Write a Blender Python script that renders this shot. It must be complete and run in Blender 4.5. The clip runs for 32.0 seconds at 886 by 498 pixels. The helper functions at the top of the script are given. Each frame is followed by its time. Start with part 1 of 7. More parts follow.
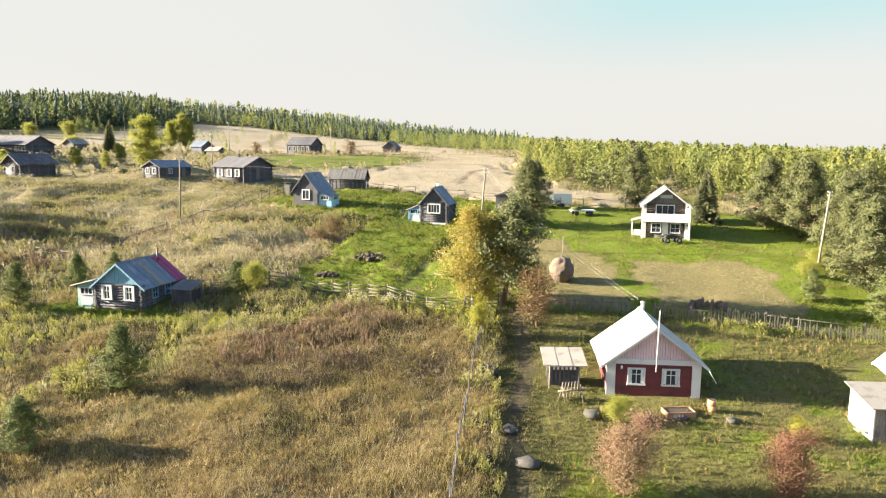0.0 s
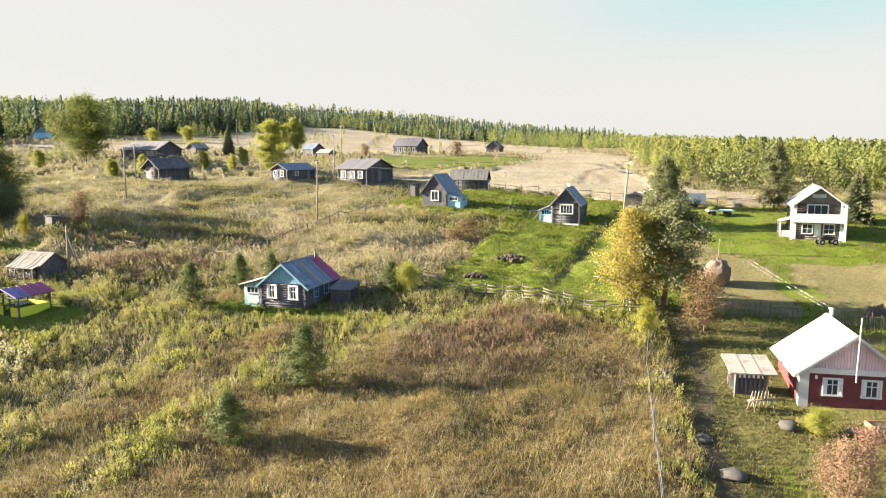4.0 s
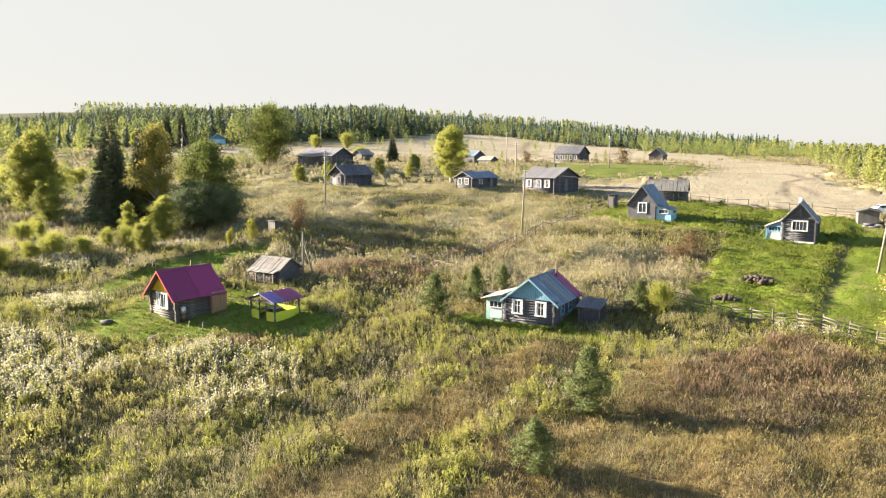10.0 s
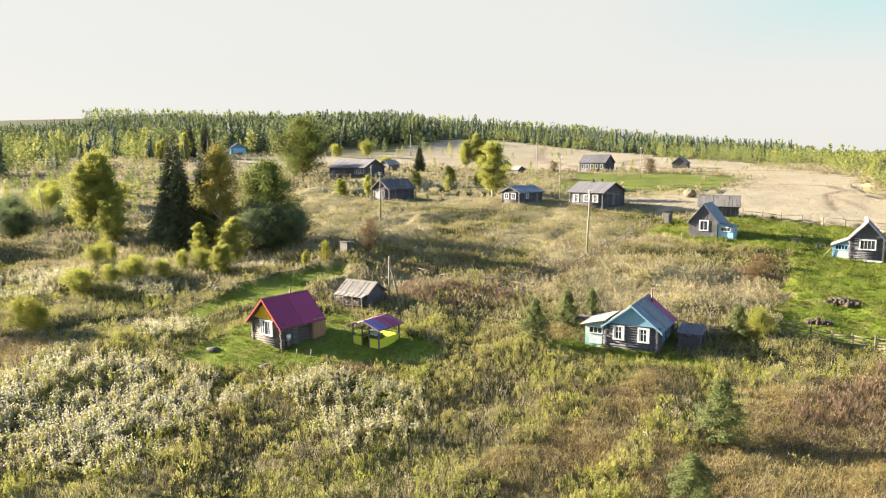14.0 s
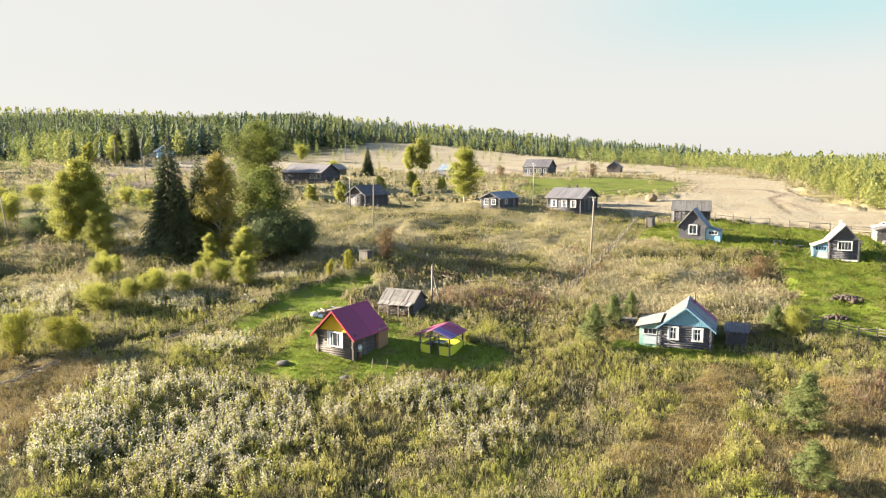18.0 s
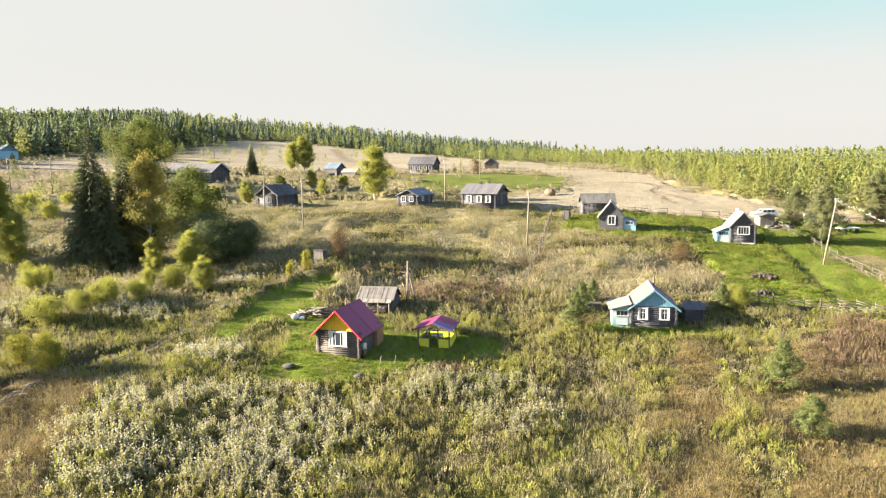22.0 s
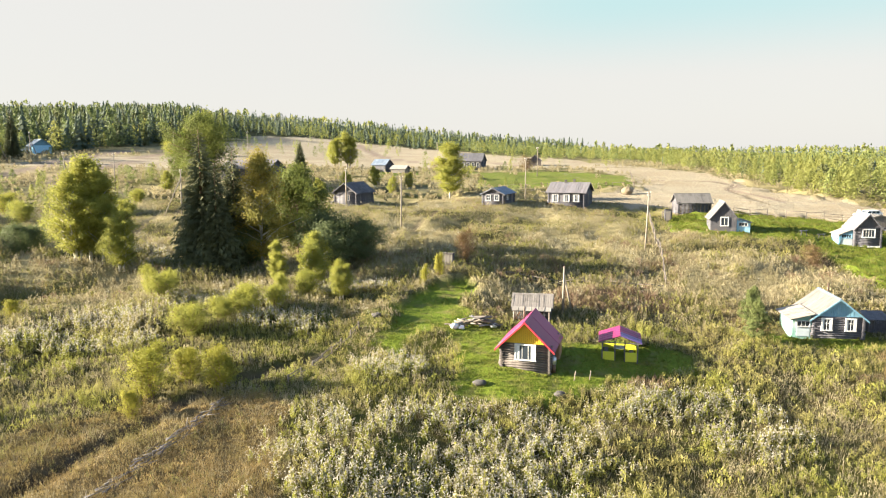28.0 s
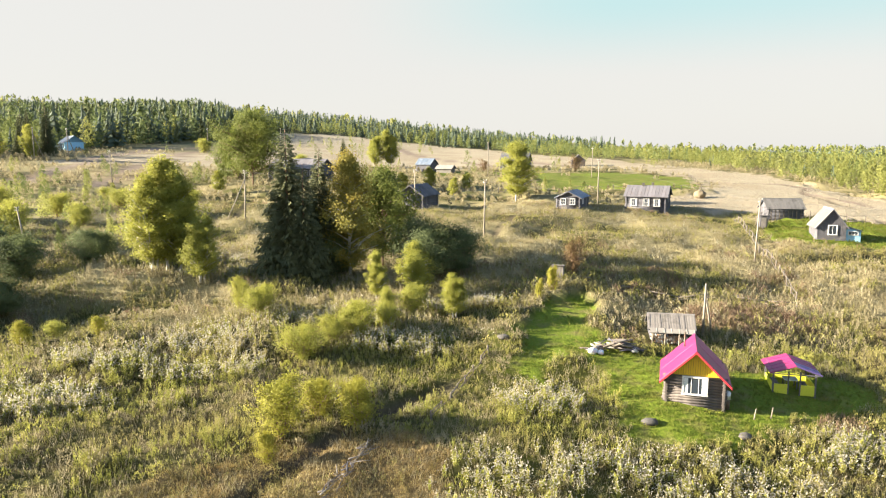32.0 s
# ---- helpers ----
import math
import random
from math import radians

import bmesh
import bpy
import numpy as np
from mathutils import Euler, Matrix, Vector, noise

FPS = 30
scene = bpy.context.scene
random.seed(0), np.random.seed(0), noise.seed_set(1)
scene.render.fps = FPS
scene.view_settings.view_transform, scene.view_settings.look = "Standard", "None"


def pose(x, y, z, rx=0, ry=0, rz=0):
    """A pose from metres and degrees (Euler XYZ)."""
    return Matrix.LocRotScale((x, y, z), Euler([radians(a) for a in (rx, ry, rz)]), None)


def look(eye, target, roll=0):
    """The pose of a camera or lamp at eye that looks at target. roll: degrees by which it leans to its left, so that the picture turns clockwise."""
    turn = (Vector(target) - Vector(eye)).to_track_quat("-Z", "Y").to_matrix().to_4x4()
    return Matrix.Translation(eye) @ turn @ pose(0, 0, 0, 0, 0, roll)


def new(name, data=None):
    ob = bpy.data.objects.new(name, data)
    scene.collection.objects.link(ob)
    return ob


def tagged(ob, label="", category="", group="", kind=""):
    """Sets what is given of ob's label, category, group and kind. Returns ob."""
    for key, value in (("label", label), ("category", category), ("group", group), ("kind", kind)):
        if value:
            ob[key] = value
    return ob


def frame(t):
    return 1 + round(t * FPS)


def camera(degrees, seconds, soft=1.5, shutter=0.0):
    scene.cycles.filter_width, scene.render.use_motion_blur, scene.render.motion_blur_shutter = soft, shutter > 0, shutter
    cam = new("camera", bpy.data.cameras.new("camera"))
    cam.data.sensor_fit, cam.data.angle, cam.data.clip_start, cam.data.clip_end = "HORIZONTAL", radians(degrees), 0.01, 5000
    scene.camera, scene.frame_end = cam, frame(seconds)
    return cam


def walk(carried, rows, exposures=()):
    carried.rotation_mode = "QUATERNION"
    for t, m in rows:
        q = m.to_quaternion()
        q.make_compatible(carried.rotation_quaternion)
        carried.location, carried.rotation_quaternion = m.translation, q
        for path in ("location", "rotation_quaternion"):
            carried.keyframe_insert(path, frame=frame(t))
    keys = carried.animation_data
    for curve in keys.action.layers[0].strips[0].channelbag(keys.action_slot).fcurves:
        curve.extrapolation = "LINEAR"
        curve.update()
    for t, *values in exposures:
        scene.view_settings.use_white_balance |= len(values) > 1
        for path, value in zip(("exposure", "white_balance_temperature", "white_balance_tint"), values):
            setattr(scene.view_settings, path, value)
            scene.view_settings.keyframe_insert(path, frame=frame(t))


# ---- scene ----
cam = camera(64.4, 32.0, 1.15)
PATH = [
    (0, (0.144, -0.125, 15.935), (0.142, 1.856, 15.66), 0.5),
    (0.5, (-1.555, -0.221, 15.973), (-1.576, 1.761, 15.699), 0.4),
    (1, (-3.078, -0.358, 16.012), (-3.127, 1.622, 15.739), 0.3),
    (1.5, (-4.308, -0.422, 16.043), (-4.382, 1.558, 15.77), 0.2),
    (2, (-5.212, -0.521, 16.054), (-5.309, 1.458, 15.781), 0.1),
    (2.5, (-5.764, -0.685, 16.05), (-5.891, 1.293, 15.777), -0.1),
    (3, (-5.916, -0.725, 16.042), (-6.08, 1.25, 15.771), -0.3),
    (3.5, (-5.858, -0.636, 16.055), (-6.062, 1.334, 15.78), -0.3),
    (5.5, (-5.758, 1.291, 16.275), (-6.14, 3.235, 16.002), -0.1),
    (6, (-6.514, 1.666, 16.287), (-6.948, 3.599, 16.016), -0.0),
    (6.5, (-7.576, 1.899, 16.363), (-8.052, 3.823, 16.093), 0.0),
    (7, (-8.813, 1.948, 16.457), (-9.331, 3.861, 16.189), 0.2),
    (7.5, (-10.132, 1.872, 16.546), (-10.682, 3.776, 16.277), 0.2),
    (8, (-11.532, 1.7, 16.562), (-12.097, 3.6, 16.295), 0.3),
    (8.5, (-12.952, 1.411, 16.56), (-13.53, 3.307, 16.294), 0.3),
    (9, (-14.329, 0.992, 16.52), (-14.914, 2.886, 16.256), 0.2),
    (9.5, (-15.665, 0.553, 16.514), (-16.252, 2.447, 16.253), 0.2),
    (10, (-16.91, 0.131, 16.576), (-17.496, 2.026, 16.315), 0.1),
    (10.5, (-18.036, -0.24, 16.768), (-18.622, 1.655, 16.508), 0.0),
    (11, (-19.066, -0.625, 17.085), (-19.652, 1.27, 16.826), -0.0),
    (11.5, (-20.032, -1.048, 17.405), (-20.616, 0.847, 17.146), -0.1),
    (12, (-21.007, -1.54, 17.753), (-21.59, 0.355, 17.494), -0.2),
    (12.5, (-21.977, -2.039, 18.095), (-22.558, -0.143, 17.837), -0.2),
    (13, (-22.951, -2.489, 18.41), (-23.534, -0.593, 18.153), -0.2),
    (13.5, (-24.072, -2.955, 18.684), (-24.654, -1.059, 18.429), -0.2),
    (14, (-25.271, -3.397, 18.964), (-25.852, -1.501, 18.709), -0.2),
    (14.5, (-26.53, -3.896, 19.183), (-27.106, -1.997, 18.93), -0.2),
    (15, (-27.99, -4.539, 19.355), (-28.551, -2.636, 19.102), -0.1),
    (15.5, (-29.656, -5.175, 19.481), (-30.184, -3.263, 19.228), -0.1),
    (17.5, (-37.267, -7.856, 19.9), (-37.622, -5.904, 19.647), -0.1),
    (18, (-39.303, -8.529, 19.984), (-39.614, -6.569, 19.732), -0.1),
    (18.5, (-41.342, -9.058, 20.017), (-41.591, -7.089, 19.765), -0.1),
    (19, (-43.23, -9.541, 20.031), (-43.406, -7.565, 19.777), -0.3),
    (19.5, (-45.044, -9.985, 20.025), (-45.16, -8.005, 19.771), -0.4),
    (20, (-46.825, -10.376, 20.046), (-46.904, -8.394, 19.792), -0.4),
    (20.5, (-48.419, -10.675, 20.079), (-48.46, -8.692, 19.824), -0.5),
    (21, (-49.914, -10.975, 20.112), (-49.912, -8.992, 19.855), -0.5),
    (21.5, (-51.401, -11.129, 20.137), (-51.343, -9.146, 19.878), -0.6),
    (22, (-52.908, -11.176, 20.166), (-52.786, -9.197, 19.904), -0.6),
    (22.5, (-54.437, -11.125, 20.207), (-54.282, -9.148, 19.943), -0.5),
    (23, (-56.038, -10.892, 20.232), (-55.882, -8.916, 19.965), -0.4),
    (23.5, (-57.74, -10.63, 20.24), (-57.585, -8.653, 19.973), -0.5),
    (24, (-59.438, -10.262, 20.243), (-59.286, -8.286, 19.976), -0.5),
    (24.5, (-61.029, -9.786, 20.254), (-60.877, -7.81, 19.986), -0.5),
    (25, (-62.49, -9.248, 20.311), (-62.342, -7.272, 20.042), -0.5),
    (25.5, (-63.852, -8.658, 20.348), (-63.708, -6.681, 20.079), -0.5),
    (27.5, (-68.043, -5.897, 20.41), (-67.906, -3.92, 20.139), -0.4),
    (28, (-69.284, -5.137, 20.49), (-69.15, -3.16, 20.217), -0.3),
    (28.5, (-70.748, -4.313, 20.613), (-70.618, -2.336, 20.338), -0.2),
    (29, (-72.257, -3.347, 20.676), (-72.13, -1.371, 20.4), -0.2),
    (29.5, (-73.612, -2.294, 20.728), (-73.487, -0.317, 20.452), -0.3),
    (30, (-74.654, -1.179, 20.786), (-74.531, 0.798, 20.509), -0.4),
    (30.5, (-75.602, -0.024, 20.842), (-75.482, 1.953, 20.566), -0.3),
    (31, (-76.74, 1.025, 20.882), (-76.623, 3.002, 20.606), -0.1),
    (31.5, (-78.215, 1.898, 20.972), (-78.1, 3.876, 20.694), -0.0),
    (32, (-79.823, 2.598, 21.078), (-79.714, 4.575, 20.798), 0.0),
]
walk(cam, [(t, look(eye, target, roll)) for t, eye, target, roll in PATH])
scene.view_settings.exposure = 2.7

# ---- light ----
SUN_EL, SUN_DIR = 17.0, Vector((0.953, -0.06, -0.292))
world = bpy.data.worlds.new("sky")
scene.world = world
world.use_nodes = True
wn, wl = world.node_tree.nodes, world.node_tree.links
sky = wn.new("ShaderNodeTexSky")
sky.sky_type, sky.sun_disc = "NISHITA", False
sky.sun_elevation, sky.sun_rotation = radians(SUN_EL), radians(-93)
sky.air_density, sky.dust_density, sky.ozone_density = 1.0, 1.0, 1.0
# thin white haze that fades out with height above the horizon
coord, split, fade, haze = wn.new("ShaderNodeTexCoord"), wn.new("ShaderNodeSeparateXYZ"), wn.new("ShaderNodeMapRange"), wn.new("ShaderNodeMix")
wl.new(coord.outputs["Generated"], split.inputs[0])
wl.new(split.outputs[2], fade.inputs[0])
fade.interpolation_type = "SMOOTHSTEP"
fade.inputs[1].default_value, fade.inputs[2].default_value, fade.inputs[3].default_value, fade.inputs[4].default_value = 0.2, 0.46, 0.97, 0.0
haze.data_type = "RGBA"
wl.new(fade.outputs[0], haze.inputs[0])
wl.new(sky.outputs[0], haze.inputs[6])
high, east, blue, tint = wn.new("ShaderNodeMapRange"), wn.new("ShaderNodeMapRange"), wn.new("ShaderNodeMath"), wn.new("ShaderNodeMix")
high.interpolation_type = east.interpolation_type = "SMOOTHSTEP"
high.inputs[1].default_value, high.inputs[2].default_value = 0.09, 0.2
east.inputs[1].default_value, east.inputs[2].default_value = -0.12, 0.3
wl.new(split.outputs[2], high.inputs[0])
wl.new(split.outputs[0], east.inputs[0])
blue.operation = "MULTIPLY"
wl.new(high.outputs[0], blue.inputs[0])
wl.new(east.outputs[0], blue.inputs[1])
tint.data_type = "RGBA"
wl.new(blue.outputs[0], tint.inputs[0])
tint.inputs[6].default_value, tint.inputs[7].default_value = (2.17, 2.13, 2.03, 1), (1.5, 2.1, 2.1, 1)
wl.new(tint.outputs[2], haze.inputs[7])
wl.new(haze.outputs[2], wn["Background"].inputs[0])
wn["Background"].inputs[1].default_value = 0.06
sun = new("sun", bpy.data.lights.new("sun", "SUN"))
sun.data.energy, sun.data.angle, sun.data.color = 5.0, radians(0.6), (1.0, 0.87, 0.66)
sun.rotation_mode = "QUATERNION"
sun.rotation_quaternion = SUN_DIR.to_track_quat("-Z", "Y")

# ---- materials ----
def tree_of(name):
    m = bpy.data.materials.new(name)
    m.use_nodes = True
    return m, m.node_tree.nodes, m.node_tree.links, m.node_tree.nodes["Principled BSDF"]


def noise_node(n, l, scale, detail=3.0, vector=None, rough=0.6):
    t = n.new("ShaderNodeTexNoise")
    t.inputs["Scale"].default_value, t.inputs["Detail"].default_value, t.inputs["Roughness"].default_value = scale, detail, rough
    if vector:
        l.new(vector, t.inputs["Vector"])
    return t.outputs["Fac"]


def ramp(n, l, fac, a, b):
    r = n.new("ShaderNodeMapRange")
    r.inputs[1].default_value, r.inputs[2].default_value = a, b
    l.new(fac, r.inputs[0])
    return r.outputs[0]


def mixed(n, l, fac, a, b, mode="MIX"):
    x = n.new("ShaderNodeMix")
    x.data_type, x.blend_type = "RGBA", mode
    for i, v in ((0, fac), (6, a), (7, b)):
        if isinstance(v, (int, float)):
            x.inputs[i].default_value = v
        elif isinstance(v, tuple):
            x.inputs[i].default_value = (*v, 1)
        else:
            l.new(v, x.inputs[i])
    return x.outputs[2]


def surface(name, c1, c2, scale=6.0, rough=0.8, metal=0.0, bump=0.3, stretch=(1, 1, 1), dirt=None, dirt_amount=0.5, rand=0.15):
    """Two-tone weathered surface: coarse patches, fine stretched grain, optional stains."""
    m, n, l, p = tree_of(name)
    tc, mp = n.new("ShaderNodeTexCoord"), n.new("ShaderNodeMapping")
    mp.inputs["Scale"].default_value = stretch
    l.new(tc.outputs["Object"], mp.inputs["Vector"])
    fine = noise_node(n, l, scale * 4, 5, mp.outputs[0], 0.7)
    coarse = noise_node(n, l, scale * 0.35, 3, tc.outputs["Object"])
    col = mixed(n, l, ramp(n, l, fine, 0.3, 0.7), c1, c2)
    if dirt:
        col = mixed(n, l, ramp(n, l, coarse, 0.62 - 0.2 * dirt_amount, 0.75), col, dirt)
    info = n.new("ShaderNodeObjectInfo")
    hsv = n.new("ShaderNodeHueSaturation")
    l.new(col, hsv.inputs["Color"])
    l.new(ramp_out(n, l, info.outputs["Random"], 1 - rand, 1 + rand), hsv.inputs["Value"])
    l.new(hsv.outputs[0], p.inputs["Base Color"])
    p.inputs["Roughness"].default_value, p.inputs["Metallic"].default_value = rough, metal
    if bump:
        b = n.new("ShaderNodeBump")
        b.inputs["Strength"].default_value, b.inputs["Distance"].default_value = bump, 0.02
        l.new(fine, b.inputs["Height"])
        l.new(b.outputs[0], p.inputs["Normal"])
    return m


def ramp_out(n, l, fac, lo, hi):
    r = n.new("ShaderNodeMapRange")
    r.inputs[3].default_value, r.inputs[4].default_value = lo, hi
    l.new(fac, r.inputs[0])
    return r.outputs[0]


def leafy(name, c1, c2, c3, patch=0.12, through_light=0.36, rough=0.75):
    """Leaves and blades: tone differs leaf by leaf and in broad patches; some light passes through."""
    m, n, l, p = tree_of(name)
    geo = n.new("ShaderNodeNewGeometry")
    broad = noise_node(n, l, patch, 3, geo.outputs["Position"])
    plant = noise_node(n, l, 1.1, 2, geo.outputs["Position"])
    tone = n.new("ShaderNodeMath")
    tone.operation = "MULTIPLY_ADD"
    tone.inputs[1].default_value = 0.28
    l.new(geo.outputs["Random Per Island"], tone.inputs[0])
    l.new(ramp_out(n, l, ramp(n, l, plant, 0.3, 0.7), 0.0, 0.72), tone.inputs[2])
    col = mixed(n, l, tone.outputs[0], c1, c2)
    col = mixed(n, l, ramp(n, l, broad, 0.42, 0.66), col, c3)
    l.new(col, p.inputs["Base Color"])
    p.inputs["Roughness"].default_value = rough
    p.inputs["Specular IOR Level"].default_value = 0.25
    tr, mx = n.new("ShaderNodeBsdfTranslucent"), n.new("ShaderNodeMixShader")
    l.new(col, tr.inputs["Color"])
    mx.inputs[0].default_value = through_light
    l.new(p.outputs[0], mx.inputs[1])
    l.new(tr.outputs[0], mx.inputs[2])
    l.new(mx.outputs[0], n["Material Output"].inputs["Surface"])
    return m


def glass_dark(name):
    m, n, l, p = tree_of(name)
    p.inputs["Base Color"].default_value = (0.035, 0.045, 0.06, 1)
    p.inputs["Roughness"].default_value = 0.08
    p.inputs["Specular IOR Level"].default_value = 0.35
    return m


# weathered grey logs; the blue cast of skylit shaded walls is in the colour
LOG_DARK = surface("old_logs", (0.046, 0.046, 0.056), (0.118, 0.117, 0.138), 3, 0.85, bump=0.5, stretch=(0.35, 0.35, 4), dirt=(0.16, 0.155, 0.165))
LOG_BROWN = surface("brown_logs", (0.0525, 0.0448, 0.0434), (0.133, 0.115, 0.108), 3, 0.85, bump=0.5, stretch=(0.245, 0.245, 2.8), dirt=(0.168, 0.147, 0.133))
BOARD_GREY = surface("grey_boards", (0.115, 0.104, 0.095), (0.219, 0.202, 0.19), 4, 0.85, bump=0.5, stretch=(1.73, 1.73, 0.173), dirt=(0.0806, 0.072, 0.0662))
# dark boards, tinted with the same bluish wall shade as the logs
BOARD_DARK = surface("dark_boards", (0.046, 0.046, 0.056), (0.118, 0.116, 0.134), 4, 0.85, bump=0.5, stretch=(3, 3, 0.3), dirt=(0.155, 0.15, 0.155))
ROOF_SLATE = surface("slate_sheet_roof", (0.09, 0.087, 0.1), (0.19, 0.18, 0.195), 4, 0.75, bump=0.4, stretch=(4, 0.5, 0.5), dirt=(0.12, 0.1, 0.095))
ROOF_PALE = surface("pale_sheet_roof", (0.204, 0.19, 0.17), (0.286, 0.265, 0.238), 4, 0.75, bump=0.3, stretch=(2.04, 0.272, 0.272), dirt=(0.136, 0.112, 0.0952), dirt_amount=0.5)
ROOF_WHITE = surface("white_metal_roof", (0.385, 0.378, 0.358), (0.454, 0.447, 0.427), 3, 0.55, bump=0.1, dirt=(0.33, 0.316, 0.289))
ROOF_SILVER = surface("weathered_silver_roof", (0.105, 0.1, 0.094), (0.175, 0.166, 0.156), 4, 0.6, bump=0.3, stretch=(3, 0.4, 0.4), dirt=(0.085, 0.076, 0.07), dirt_amount=0.5)
ROOF_BLUE = surface("blue_sheet_roof", (0.072, 0.104, 0.16), (0.152, 0.192, 0.248), 3, 0.6, 0.0, bump=0.3, stretch=(2.4, 0.32, 0.32), dirt=(0.24, 0.264, 0.296), dirt_amount=0.6)
ROOF_CRIMSON = surface("crimson_metal_roof", (0.2, 0.0128, 0.076), (0.232, 0.02, 0.096), 2, 0.5, bump=0.05)
# crimson roof again, with a dark purple reflection put into its colour
ROOF_REFLECTION = surface("crimson_roof_reflection", (0.1, 0.06, 0.2), (0.14, 0.08, 0.25), 2, 0.45, bump=0.05)
RED_WALL = surface("dark_red_boards", (0.1, 0.018, 0.02), (0.19, 0.035, 0.037), 4, 0.75, bump=0.3, stretch=(0.4, 0.4, 4), dirt=(0.07, 0.02, 0.02), dirt_amount=0.8)
OLD_TRIM = surface("weathered_trim", (0.33, 0.33, 0.34), (0.48, 0.48, 0.49), 6, 0.8, bump=0.2, dirt=(0.22, 0.21, 0.21))
PINK_BOARD = surface("pink_boards", (0.5, 0.36, 0.39), (0.62, 0.46, 0.49), 4, 0.7, bump=0.2, stretch=(4, 4, 0.4))
WHITE_PAINT = surface("white_paint", (0.514, 0.514, 0.514), (0.621, 0.621, 0.621), 5, 0.6, bump=0.1, dirt=(0.416, 0.408, 0.394), dirt_amount=0.2)
BLUE_BOARD = surface("blue_boards", (0.1, 0.24, 0.36), (0.2, 0.38, 0.5), 4, 0.75, bump=0.3, stretch=(4, 4, 0.3), dirt=(0.25, 0.36, 0.42))
SKY_BOARD = surface("light_blue_boards", (0.2, 0.46, 0.68), (0.38, 0.62, 0.8), 4, 0.75, bump=0.3, stretch=(4, 4, 0.3), dirt=(0.45, 0.6, 0.7))
GREEN_BOARD = surface("faded_green_boards", (0.17, 0.36, 0.32), (0.3, 0.47, 0.42), 4, 0.75, bump=0.3, stretch=(4, 4, 0.3), dirt=(0.42, 0.5, 0.48))
PALE_BOARD = surface("pale_blue_boards", (0.42, 0.5, 0.55), (0.56, 0.62, 0.66), 4, 0.75, bump=0.3, stretch=(4, 4, 0.3))
YELLOW_PAINT = surface("yellow_paint", (0.68, 0.42, 0.02), (0.78, 0.5, 0.04), 3, 0.6, bump=0.1)
LIME_PAINT = surface("lime_yellow_panel", (0.5, 0.52, 0.03), (0.6, 0.6, 0.05), 3, 0.6, bump=0.1)
RED_TRIM = surface("red_trim", (0.42, 0.03, 0.04), (0.5, 0.04, 0.06), 3, 0.5, bump=0.05)
RAW_WOOD = surface("weathered_wood", (0.187, 0.151, 0.115), (0.302, 0.259, 0.209), 5, 0.85, bump=0.4, stretch=(2.16, 2.16, 0.216), dirt=(0.144, 0.122, 0.101))
BROWN_BOARD = surface("brown_boards", (0.25, 0.14, 0.08), (0.36, 0.22, 0.13), 4, 0.8, bump=0.3, stretch=(4, 4, 0.3))
POLE_WOOD = surface("pole_wood", (0.165, 0.143, 0.116), (0.285, 0.247, 0.203), 4, 0.85, bump=0.3, stretch=(2.25, 2.25, 0.15))
FENCE_WOOD = surface("fence_wood", (0.0868, 0.0744, 0.0651), (0.174, 0.149, 0.127), 5, 0.9, bump=0.4, stretch=(1.24, 1.24, 1.24), dirt=(0.062, 0.0527, 0.0465))
STONE = surface("field_stone", (0.0465, 0.0434, 0.0409), (0.0992, 0.093, 0.0868), 4, 0.9, bump=0.8, dirt=(0.0372, 0.0409, 0.0217))
HAY = surface("old_hay", (0.085, 0.06, 0.05), (0.2, 0.15, 0.115), 8, 0.95, bump=1.0)
HAY_PALE = surface("dry_hay", (0.149, 0.118, 0.0744), (0.26, 0.211, 0.136), 8, 0.95, bump=1.0)
SOIL = surface("dug_soil", (0.03, 0.022, 0.018), (0.09, 0.065, 0.055), 6, 0.95, bump=1.0)
IRON = surface("rusty_iron", (0.09, 0.07, 0.06), (0.2, 0.13, 0.09), 8, 0.6, 0.6, bump=0.3)
STEEL = surface("galvanised", (0.5, 0.52, 0.54), (0.62, 0.63, 0.65), 5, 0.45, 0.7, bump=0.05)
RUBBER = surface("rubber", (0.02, 0.02, 0.02), (0.04, 0.04, 0.04), 5, 0.8, bump=0.1)
CAR_WHITE = surface("white_car_paint", (0.75, 0.75, 0.75), (0.8, 0.8, 0.8), 2, 0.25, bump=0)
WIRE = surface("aluminium_wire", (0.1, 0.1, 0.105), (0.16, 0.16, 0.165), 3, 0.7, 0.0, bump=0)
INSULATOR = surface("white_porcelain", (0.75, 0.75, 0.73), (0.8, 0.8, 0.78), 3, 0.3, bump=0)
BARREL = surface("orange_clay", (0.5, 0.26, 0.12), (0.6, 0.34, 0.18), 3, 0.7, bump=0.1)
GLASS = glass_dark("window_glass")
CURTAIN = surface("lace_curtain", (0.5, 0.52, 0.55), (0.68, 0.69, 0.7), 12, 0.8, bump=0.1)
TARP = surface("pale_tarpaulin", (0.6, 0.62, 0.65), (0.75, 0.76, 0.78), 3, 0.5, bump=0.4)
BARK_BIRCH = surface("birch_bark", (0.372, 0.36, 0.335), (0.465, 0.453, 0.428), 3, 0.8, bump=0.3, dirt=(0.031, 0.0279, 0.0248))
BARK_PINE = surface("pine_bark", (0.12, 0.08, 0.06), (0.28, 0.18, 0.12), 3, 0.9, bump=0.8)

